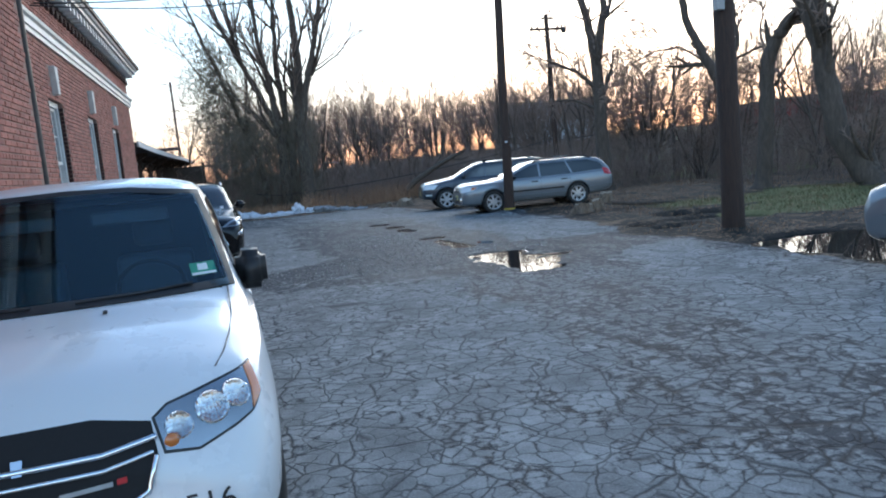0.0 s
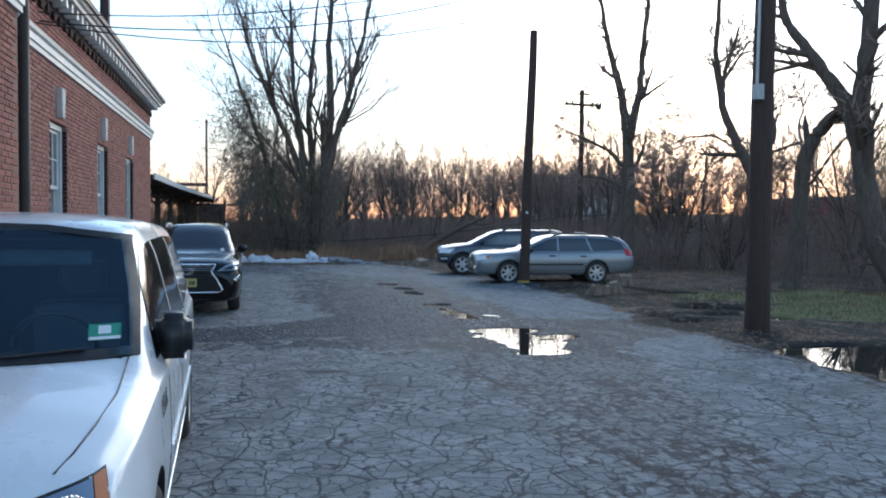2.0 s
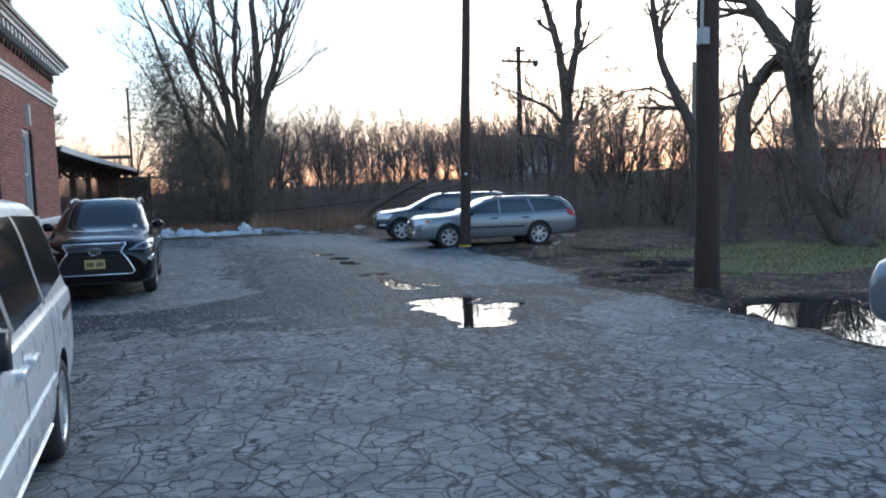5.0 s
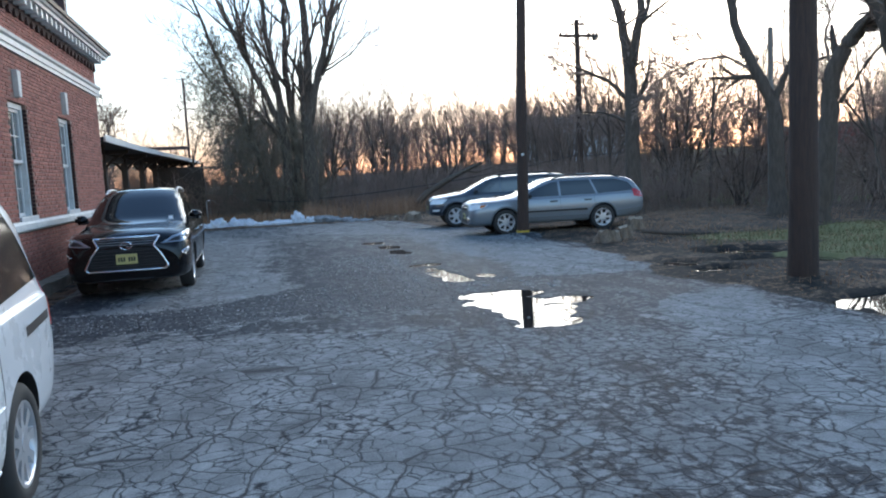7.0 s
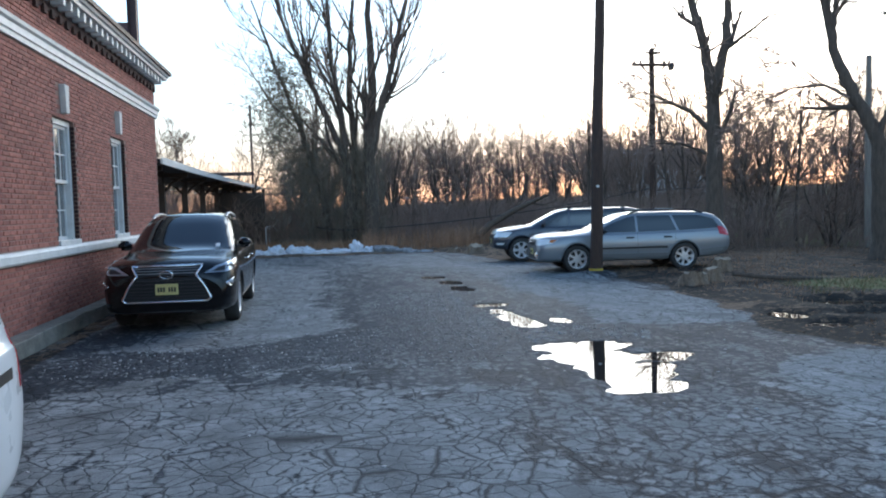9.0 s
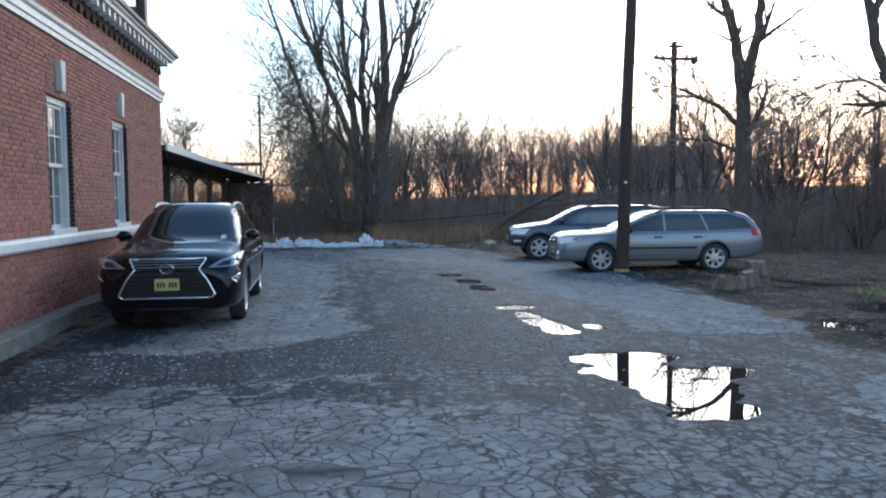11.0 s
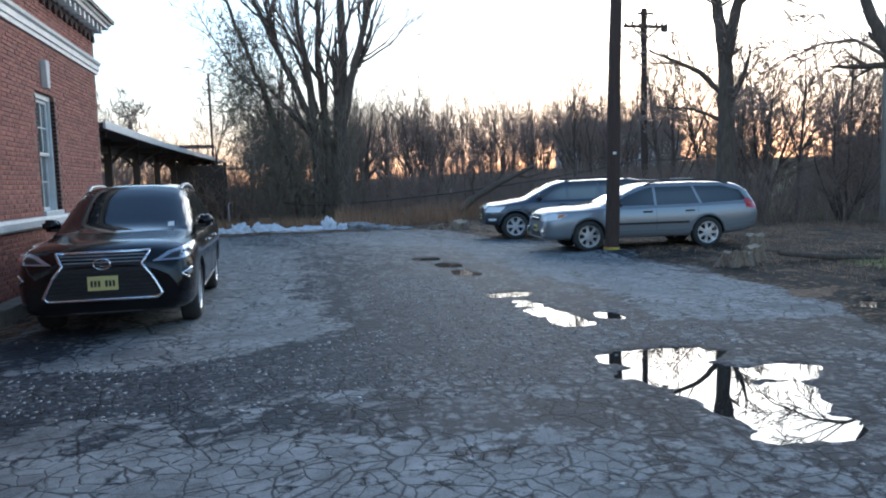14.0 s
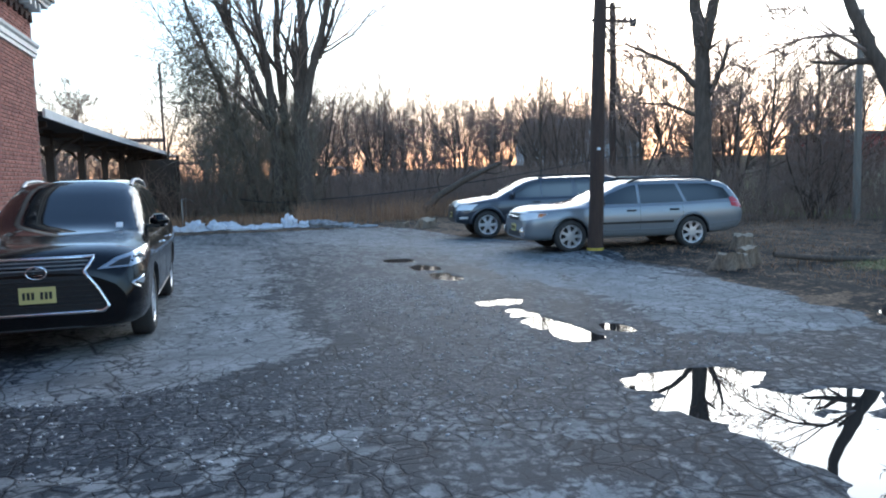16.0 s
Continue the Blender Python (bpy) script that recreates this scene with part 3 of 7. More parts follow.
for name, ovals in PUDDLES.items():
    o = np.array(ovals)
    r = o[:, 2:4].max(1) + 0.12
    x0, x1, y0, y1 = (o[:, 0] - r).min(), (o[:, 0] + r).max(), (o[:, 1] - r).min(), (o[:, 1] + r).max()
    xs, ys = np.meshgrid(np.linspace(x0, x1, 30), np.linspace(y0, y1, 40))
    keep = inside(xs, ys, ovals) > -0.62
    v = np.stack([xs, ys, np.full_like(xs, WATER)], -1).reshape(-1, 3)
    a = np.arange(39)[:, None] * 30 + np.arange(29)[None]
    ok = keep[:-1, :-1] & keep[1:, :-1] & keep[:-1, 1:] & keep[1:, 1:]
    q = np.stack([a, a + 1, a + 31, a + 30], -1)[ok]
    used, q = np.unique(q, return_inverse=True)
    tagged(new("puddle", raw_mesh("puddle", v[used], q.reshape(-1, 4), PUDDLE)), "still rainwater puddle lying in a hollow", "puddle", "puddles", "structure")


def on_ground(x, y):
    return float(ground_height(np.array([x]), np.array([y]))[0])


# ---------------------------------------------------------------- the brick station building
WALL_X, WALL_END, BAY_END = -2.25, 22.85, 9.65
SILL, HEAD, TOP = 1.27, 3.20, 4.98
WINDOWS = [12.82, 16.1, 19.25]  # middles along the wall
WIN_W = 0.98
building = thing("station_building", pose(WALL_X, 0, 0), "red brick station building with white trim", "building", kind="structure")
# openings go right through the mortar leaf
solid = []
cuts = [(c - WIN_W / 2, c + WIN_W / 2) for c in WINDOWS]
edges_y = [BAY_END] + [e for c in cuts for e in c] + [WALL_END]
for k in range(0, len(edges_y), 2):
    solid.append((-0.35, -0.012, edges_y[k], edges_y[k + 1], 0.2, TOP))
for a, b in cuts:
    solid.append((-0.35, -0.012, a, b, 0.2, SILL))
    solid.append((-0.35, -0.012, a, b, HEAD, TOP))
solid += [(-0.35, 0.338, 2.0, BAY_END, 0.2, TOP), (-6.0, -0.35, WALL_END - 0.35, WALL_END - 0.012, 0.2, TOP), (-6.0, -5.65, 2.0, WALL_END, 0.2, TOP), (-6, -0.35, 2.0, 2.3, 0.2, TOP)]
wall = part("wall", boxes(*solid), MORTAR, building, "mortar behind the brick facing")
part("floor_slab", boxes((-6, -0.35, 2.0, WALL_END, 0.1, 0.22)), CONCRETE, building)

for k in range(9):
    a, b = 2.0 + k * 2.211, 2.0 + (k + 1) * 2.211 - 0.012
    out = 0.55 if b < BAY_END else 0.24 + 0.02 * (k % 2)
    bm = boxes((-0.3, out, a, b, -0.3, 0.21), bevel=0.02)
    bmesh.ops.subdivide_edges(bm, edges=list(bm.edges), cuts=3, use_grid_fill=True)
    for v in bm.verts:
        v.co += 0.03 * noise.noise_vector(v.co * 3.1) * (1 if v.co.x > 0 else 0)
    part("foundation_block", bm, CONCRETE, building, "crumbling grey concrete footing" if k == 5 else "")


def moulding(pieces, y0, y1, off=0.0):
    return swept([(u + off, z) for u, z in pieces], "y", y0, y1)


SILL_PROFILE = [(-0.05, 1.09), (0.05, 1.09), (0.075, 1.12), (0.075, 1.21), (0.05, 1.25), (-0.05, 1.26)]
BAND_PROFILE = [(-0.05, 4.02), (0.03, 4.02), (0.03, 4.09), (0.055, 4.10), (0.055, 4.19), (0.09, 4.22), (0.10, 4.27), (-0.05, 4.29)]
part("sill_course", moulding(SILL_PROFILE, BAY_END, WALL_END + 0.07), WHITE_WOOD, building, "long white painted sill course")
part("band_course", moulding(BAND_PROFILE, BAY_END, WALL_END + 0.09), WHITE_WOOD, building, "white moulded band under the frieze")
part("band_course", moulding(BAND_PROFILE, 2.0, BAY_END + 0.05, 0.35), WHITE_WOOD, building, "white moulded band under the frieze")
CORNICE = [(-0.05, 4.98), (0.25, 4.98), (0.26, 5.04), (0.30, 5.05), (0.32, 5.10), (-0.05, 5.12)]
# frieze strip in a dark tone, painting the shade between the brackets
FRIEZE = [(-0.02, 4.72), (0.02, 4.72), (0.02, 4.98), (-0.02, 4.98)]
part("frieze", moulding(FRIEZE, BAY_END, WALL_END + 0.02), DARK_BRICK, building, "brick frieze darkened for the shade under the eaves")
part("frieze", moulding(FRIEZE, 2.0, BAY_END + 0.02, 0.35), DARK_BRICK, building, "brick frieze darkened for the shade under the eaves")
part("cornice", moulding(CORNICE, BAY_END, WALL_END + 0.3), WHITE_WOOD, building, "white painted eaves cornice")
part("cornice", moulding(CORNICE, 2.0, BAY_END + 0.3, 0.35), WHITE_WOOD, building, "white painted eaves cornice")
GUTTER = [(0.30, 5.10), (0.36, 5.10), (0.37, 5.17), (0.28, 5.17)]
part("gutter", moulding(GUTTER, BAY_END + 0.3, WALL_END + 0.36), DARK_METAL, building, "dark metal gutter edge")
part("gutter", moulding(GUTTER, 2.0, BAY_END + 0.36, 0.35), DARK_METAL, building, "dark metal gutter edge")
dent = boxes((0.02, 0.21, -0.055, 0.055, 4.83, 4.98), bevel=0.012)
first = part("bracket", dent, WHITE_WOOD, building, "small white eaves bracket")
first.location.y = BAY_END + 0.5
# dark block below each bracket, its shade put into the colour
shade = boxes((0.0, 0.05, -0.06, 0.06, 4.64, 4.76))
drop = part("corbel", shade, DARK_BRICK, building, "brick corbel darkened as shade under a bracket")
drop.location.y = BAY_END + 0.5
n_dent = int((WALL_END - BAY_END - 0.5) / 0.33)
for k in range(1, n_dent + 1):
    for src in (first, drop):
        c = src.copy()
        scene.collection.objects.link(c)
        c.location.y = BAY_END + 0.5 + k * 0.33
for k in range(22):
    for src in (first, drop):
        c = src.copy()
        scene.collection.objects.link(c)
        c.location = (0.35, BAY_END - 0.1 - k * 0.33, 0)
bm = bmesh.new()
rv = [bm.verts.new(v) for v in ((0.34, 2, 5.15), (0.34, WALL_END + 0.34, 5.15), (-6.3, WALL_END + 0.34, 5.15), (-6.3, 2, 5.15), (-3, 5, 5.75), (-3, WALL_END - 3.2, 5.75))]
for f in ((0, 1, 5, 4), (1, 2, 5), (2, 3, 4, 5), (3, 0, 4), (0, 3, 2, 1)):
    bm.faces.new([rv[i] for i in f])
part("roof", bm, ROOF_DARK, building, "low dark hipped roof")
# downpipe in the corner of the projecting bay
tube_object("downpipe", [(0.10, 10.7, z) for z in (0.25, 1.5, 3, 4.6)] + [(0.16, 10.7, 4.8), (0.26, 10.7, 5.0)], 0.075, DARK_METAL, building, "dark cast-iron downpipe", 10)


def sash_window(y):
    w = thing("sash_window", pose(WALL_X, y, 0), "white six-over-six sash window in a brick wall", "window", "station windows", "structure")
    h = WIN_W / 2
    part("window_frame", boxes((-0.22, -0.07, -h, -h + 0.09, SILL, HEAD), (-0.22, -0.07, h - 0.09, h, SILL, HEAD), (-0.22, -0.07, -h + 0.09, h - 0.09, HEAD - 0.09, HEAD), bevel=0.008), WHITE_WOOD, w)
    part("window_sill", boxes((-0.22, 0.03, -h, h, SILL - 0.03, SILL + 0.06), bevel=0.01), WHITE_WOOD, w)
    mid = (SILL + HEAD) / 2
    for z0, z1, x in ((mid - 0.02, HEAD - 0.09, -0.13), (SILL + 0.06, mid + 0.02, -0.175)):
        a, b = -h + 0.09, h - 0.09
        rails = [(x - 0.02, x + 0.02, a, a + 0.05, z0, z1), (x - 0.02, x + 0.02, b - 0.05, b, z0, z1), (x - 0.02, x + 0.02, a + 0.05, b - 0.05, z0, z0 + 0.055), (x - 0.02, x + 0.02, a + 0.05, b - 0.05, z1 - 0.05, z1)]
        sash = part("sash", boxes(*rails, bevel=0.004), WHITE_WOOD, w)
        ww, hh = (b - a - 0.1) / 3, (z1 - z0 - 0.105)
        bars = [(x - 0.014, x + 0.014, a + 0.05 + ww * k - 0.011, a + 0.05 + ww * k + 0.011, z0 + 0.05, z1 - 0.045) for k in (1, 2)]
        bars.append((x - 0.012, x + 0.012, a + 0.05, b - 0.05, z0 + 0.055 + hh / 2 - 0.011, z0 + 0.055 + hh / 2 + 0.011))
        part("glazing_bars", boxes(*bars), WHITE_WOOD, sash)
        for k in range(3):
            for r in range(2):
                p = part("pane", boxes((x - 0.003, x + 0.003, a + 0.05 + ww * k, a + 0.05 + ww * (k + 1), z0 + 0.055 + hh / 2 * r, z0 + 0.055 + hh / 2 * (r + 1))), PANE, sash)
    # added dark sheet in place of the unlit room
    part("blind", boxes((-0.34, -0.33, -h, h, SILL, HEAD)), CABIN, w, "dark sheet standing for the unlit room behind the glass")
    bm = bmesh.new()
    prof = [(-0.07, HEAD + 0.08), (0.07, HEAD + 0.08), (0.10, HEAD + 0.52), (-0.10, HEAD + 0.52)]
    for x in (-0.05, 0.075):
        for u, z in prof:
            bm.verts.new((x, u, z))
    bm.verts.ensure_lookup_table()
    for f in ((3, 2, 1, 0), (4, 5, 6, 7), (0, 1, 5, 4), (1, 2, 6, 5), (2, 3, 7, 6), (3, 0, 4, 7)):
        bm.faces.new([bm.verts[i] for i in f])
    bmesh.ops.bevel(bm, geom=list(bm.edges), offset=0.01, segments=1, affect="EDGES")
    part("keystone", bm, PALE_STONE, w, "pale tapered keystone")
    return w


for y in WINDOWS:
    sash_window(y)

# ---------------------------------------------------------------- platform canopy beyond the building
canopy = thing("platform_canopy", pose(-2.2, 22.95, 0), "low timber platform canopy with a pale edge", "canopy", kind="structure")
steps_y = np.linspace(0.0, 30.0, 16)


def eave(s):
    return 0.55 * step(4, 30, s) * 0.6, 3.05 + 0.12 * step(3, 30, s)


for k in range(len(steps_y) - 1):
    (a0, z0), (a1, z1) = eave(steps_y[k]), eave(steps_y[k + 1])
    y0, y1 = steps_y[k], steps_y[k + 1] - 0.006
    vs = []
    for yy, aa, zz in ((y0, a0, z0), (y1, a1, z1)):
        vs += [(aa, yy, zz), (aa, yy, zz - 0.10), (aa - 4.6, yy, zz + 0.25), (aa - 4.6, yy, zz + 0.40)]
    fs = [(0, 1, 5, 4), (1, 2, 6, 5), (2, 3, 7, 6), (3, 0, 4, 7), (0, 3, 2, 1), (4, 5, 6, 7)]
    mesh_part("roof_panel", vs, fs, ROOF_DARK, canopy)
    vs = [(aa + d, yy, zz + h) for yy, aa, zz in ((y0, a0, z0), (y1, a1, z1)) for d, h in ((0.004, -0.12), (0.05, -0.12), (0.05, 0.05), (0.004, 0.05))]
    mesh_part("fascia", vs, fs, WHITE_WOOD, canopy, "pale painted fascia board")
for k in range(8):
    s = 1.2 + k * 3.9
    a, z = eave(s)
    mat = YELLOW_PAINT if k == 0 else OLD_WOOD
    part("post", boxes((a - 1.1, a - 0.9, s - 0.1, s + 0.1, -0.1, z - 0.02), bevel=0.012), mat, canopy, "yellow painted post" if k == 0 else "")
    bm = boxes((a - 1.9, a - 0.2, s - 0.06, s + 0.06, z - 0.22, z - 0.10))
    part("beam", bm, OLD_WOOD, canopy)
    tube_object("brace", [(a - 1.0, s, z - 0.75), (a - 0.7, s, z - 0.42), (a - 0.3, s, z - 0.2)], 0.05, OLD_WOOD, canopy)
    tube_object("brace", [(a - 1.0, s, z - 0.75), (a - 1.3, s, z - 0.42), (a - 1.7, s, z - 0.2)], 0.05, OLD_WOOD, canopy)
part("longitudinal_beam", boxes((-1.1, -0.95, 0, 30, 2.62, 2.82)), OLD_WOOD, canopy)
for k in range(3):
    lamp = part("platform_lamp", lathe([(0.0, 0.0), (0.16, 0.0), (0.12, 0.06), (0.03, 0.12), (0.0, 0.12)], 16, "z"), WHITE_WOOD, canopy, "small round platform lamp")
    lamp.location = (-1.9, 6 + k * 6.0, 2.62)
shed = thing("stair_shelter", pose(-1.6, 40, 0), "dark weathered shelter over the platform stairs", "shelter")
bm = bmesh.new()
for x in (-1.6, 0.6):
    for y, z in ((0, 0), (0, 2.6), (1.5, 2.6), (5.5, 0.4), (5.5, 0)):
        bm.verts.new((x, y, z))
bm.verts.ensure_lookup_table()
for f in ((0, 1, 2, 3, 4), (9, 8, 7, 6, 5), (0, 5, 6, 1), (1, 6, 7, 2), (2, 7, 8, 3), (3, 8, 9, 4)):
    bm.faces.new([bm.verts[i] for i in f])
part("housing", bm, OLD_WOOD, shed)
part("post", boxes((0.62, 0.74, -0.1, 0.05, 0, 2.75)), OLD_WOOD, shed)
tube_object("handrail", [(0.9, -2.5, 0.95), (0.9, 0, 0.95), (0.95, 2.0, 0.9), (1.2, 4.5, 0.5), (1.4, 5.5, 0.02)], 0.03, GALVANISED, shed, "pale metal handrail")
tube_object("handrail", [(0.9, -2.5, 0.0), (0.9, -2.5, 0.95)], 0.03, GALVANISED, shed)
tube_object("handrail", [(0.9, 0, 0.0), (0.9, 0, 0.95)], 0.03, GALVANISED, shed)

# ---------------------------------------------------------------- poles and masts


def timber_pole(x, y, height, r, lean=(0, 0), label="", name="utility_pole"):
    p = thing(name, pose(x, y, on_ground(x, y) - 0.05), label, "utility pole", "timber poles")
    zs = np.linspace(0, height, 14)
    pts = [(lean[0] * z + 0.01 * math.sin(z * 1.3), lean[1] * z, z) for z in zs]
    v, f = tubes([(pts, [r * (1 - 0.28 * z / height) * (1.06 if z < 0.1 else 1) for z in zs], 14)])
    pole = new("pole", raw_mesh("pole", v, f, POLE_WOOD))
    pole.parent = p
    cap = part("pole_top", lathe([(0, height + 0.03), (r * 0.5, height + 0.025), (r * 0.73, height), (r * 0.72, height - 0.05)], 14, "z"), POLE_WOOD, p)
    cap.location = (lean[0] * height, lean[1] * height, 0)
    return p


lot_pole = timber_pole(8.04, 20.3, 7.15, 0.15, (0.027, 0.0), "bare brown timber pole beside a parked car")
part("pole_tag", boxes((-0.02, 0.05, -0.15, -0.142, 2.0, 2.05), bevel=0.003), WHITE_PRINT, lot_pole, "small pale metal tag")
tub = part("base_collar", lathe([(0.150, 0.04), (0.168, 0.04), (0.165, 0.09), (0.148, 0.095)], 14, "z"), YELLOW_PAINT, lot_pole, "worn yellow paint at the foot")
near_pole = timber_pole(8.57, 10.95, 9.5, 0.19, (0.0, 0.0), "thick dark timber pole on the verge")
part("meter_box", boxes((-0.30, -0.16, -0.24, -0.10, 3.72, 3.97), bevel=0.01), GALVANISED, near_pole, "small grey metal box")
tube_object("conduit", [(-0.21, -0.12, 3.97), (-0.2, -0.12, 5.0), (-0.18, -0.12, 7.5)], 0.025, GALVANISED, near_pole, "thin grey conduit")

PALE_POLE = surface("bleached_pole_wood", (0.30, 0.27, 0.235), (0.16, 0.14, 0.12), 6, 0.9, bump=0.6, stretch=(5, 5, 0.35), fine=60)
pale_pole = timber_pole(19.5, 25.3, 6.3, 0.12, (-0.006, 0.0), "bleached timber pole rising out of the scrub")
for piece in pale_pole.children:
    piece.data.materials[0] = PALE_POLE
tel = timber_pole(16.6, 35.0, 8.55, 0.16, (0, 0), "old timber telegraph pole with two crossarms")
part("crossarm", boxes((-1.0, 1.0, -0.2, -0.1, 7.75, 7.87), bevel=0.01), POLE_WOOD, tel)
part("crossarm", boxes((-0.35, 0.35, -0.2, -0.1, 8.3, 8.38), bevel=0.01), POLE_WOOD, tel)
for k in (-0.9, -0.6, 0.5, 0.75, 0.95):
    ins = part("insulator", lathe([(0, 0.0), (0.04, 0), (0.055, 0.06), (0.03, 0.09), (0.045, 0.13), (0, 0.15)], 10, "z"), BLACK_PLASTIC, tel)
    ins.location = (k, -0.15, 7.87)
pot = part("transformer", lathe([(0, -0.12), (0.13, -0.1), (0.14, 0.12), (0.1, 0.18), (0, 0.18)], 12, "z"), DARK_METAL, tel, "small dark canister")
pot.location = (0.82, -0.2, 7.7)
tube_object("brace", [(-0.55, -0.14, 7.76), (0, -0.14, 7.2)], 0.025, POLE_WOOD, tel)
tube_object("brace", [(0.55, -0.14, 7.76), (0, -0.14, 7.2)], 0.025, POLE_WOOD, tel)

column = thing("catenary_column", pose(-6.9, 42.0, 0) @ Matrix.Diagonal((1.5, 1.5, 1.6, 1)), "rusty brown steel railway column", "mast")
part("column", boxes((-0.14, -0.12, -0.16, 0.16, 0, 11), (0.12, 0.14, -0.16, 0.16, 0, 11), (-0.12, 0.12, -0.012, 0.012, 0, 11)), RUST_STEEL, column)
part("bracket", boxes((-2.2, -0.14, -0.08, 0.08, 6.55, 6.85)), RUST_STEEL, column)
tube_object("knee_brace", [(-1.0, 0, 6.55), (-0.14, 0, 5.6)], 0.05, RUST_STEEL, column)
part("plate", boxes((-0.1, 0.1, -0.17, -0.162, 4.4, 4.62)), WHITE_PRINT, column, "small white plate")
mast = thing("catenary_mast", pose(-3.0, 60, 0.3), "slim dark railway mast with a crossbeam", "mast")
tube_object("mast_tube", [(0, 0, -0.3), (0, 0, 4), (-0.02, 0, 9.2)], 0.09, RUST_STEEL, mast)
part("crossbeam", boxes((-4.6, 0.1, -0.1, 0.1, 4.05, 4.3)), RUST_STEEL, mast)
tube_object("arm", [(-0.45, 0, 7.0), (0.45, 0, 7.0)], 0.03, RUST_STEEL, mast)
mast2 = thing("catenary_mast", pose(0.3, 72, 0.8), "slim dark railway mast with a crossbeam", "mast")
tube_object("mast_tube", [(0, 0, -0.6), (0, 0, 5.4)], 0.09, RUST_STEEL, mast2)
part("crossbeam", boxes((-6.0, 0.1, -0.1, 0.1, 2.3, 2.5)), RUST_STEEL, mast2)


def cable(a, b, sag, r, label):
    pts = [(a[0] + (b[0] - a[0]) * s, a[1] + (b[1] - a[1]) * s, a[2] + (b[2] - a[2]) * s - sag * 4 * s * (1 - s)) for s in np.linspace(0, 1, 25)]
    m = Vector(pts[0])
    ob = tube_object("cable", [Vector(p) - m for p in pts], r, BLACK_PLASTIC, None, "", 4)
    ob.location = m
    return tagged(ob, label, "cable", "overhead cables")


lamp = thing("street_lamp", pose(6.9, 50, on_ground(6.9, 50)), "small grey street lamp on a slim arm", "street lamp")
hl = 2.1
tube_object("lamp_arm", [(1.8, 0, -0.2), (1.75, 0, 1.3), (1.5, 0, 1.75), (0.5, 0, hl)], 0.035, GALVANISED, lamp)
part("lamp_head", boxes((-0.35, 0.5, -0.15, 0.15, hl - 0.04, hl + 0.1), bevel=0.04), GALVANISED, lamp, "pale lamp head")

# ---------------------------------------------------------------- far buildings
house = thing("house", pose(36.0, 74, on_ground(36, 74) - 0.3), "pale house with a grey roof among trees", "house")
part("wall", boxes((-5.4, 5.4, 0, 7, 0, 2.9)), HOUSE_WALL, house)
bm = bmesh.new()
for x in (-5.7, 5.7):
    for y, z in ((-0.4, 2.8), (3.5, 5.2), (7.4, 2.8)):
        bm.verts.new((x, y, z))
bm.verts.ensure_lookup_table()
for f in ((0, 1, 4, 3), (1, 2, 5, 4), (0, 2, 1), (3, 4, 5), (0, 3, 5, 2)):
    bm.faces.new([bm.verts[i] for i in f])
part("roof", bm, HOUSE_ROOF, house)
bm = bmesh.new()
for y in (-2.2, 1.5):
    for x, z in ((-5.2, 0), (-0.8, 0), (-0.8, 2.9), (-3.0, 4.9), (-5.2, 2.9)):
        bm.verts.new((x, y, z))
bm.verts.ensure_lookup_table()
for f in ((0, 1, 2, 3, 4), (9, 8, 7, 6, 5), (0, 5, 6, 1), (1, 6, 7, 2), (2, 7, 8, 3), (3, 8, 9, 4), (4, 9, 5, 0)):
    bm.faces.new([bm.verts[i] for i in f])
part("gable", bm, HOUSE_WALL, house, "pale gabled front")
for x in (-3.9, -2.1):
    win = part("window", boxes((x - 0.4, x + 0.4, -2.24, -2.2, 1.2, 2.5)), WHITE_WOOD, house)
    part("pane", boxes((x - 0.32, x + 0.32, -2.26, -2.242, 1.28, 2.42)), TINTED, win)
part("chimney", boxes((2.6, 3.2, 3.0, 3.6, 4.5, 6.0)), DARK_BRICK, house)
red = thing("red_warehouse", pose(70, 60, on_ground(60, 60) + 1.5), "long red low building on a grassy bank", "building")
part("wall", boxes((-16, 20, 0, 8, -3.0, 1.15)), RED_WALL, red)
part("roof_edge", boxes((-16.2, 20.2, -0.2, 8.2, 1.15, 1.4)), HOUSE_ROOF, red)
for k in range(12):
    part("pilaster", boxes((-15.5 + 3 * k, -15.1 + 3 * k, -0.15, -0.01, -3, 1.14)), RED_WALL, red)


# ---------------------------------------------------------------- parked cars
from mathutils.bvhtree import BVHTree


def chaikin(p, rounds=2):
    for _ in range(rounds):
        a, b = p[:-1], p[1:]
        q = np.empty((2 * len(a), *p.shape[1:]))
        q[0::2], q[1::2] = 0.78 * a + 0.22 * b, 0.22 * a + 0.78 * b
        p = np.concatenate([p[:1], q, p[-1:]])
    return p


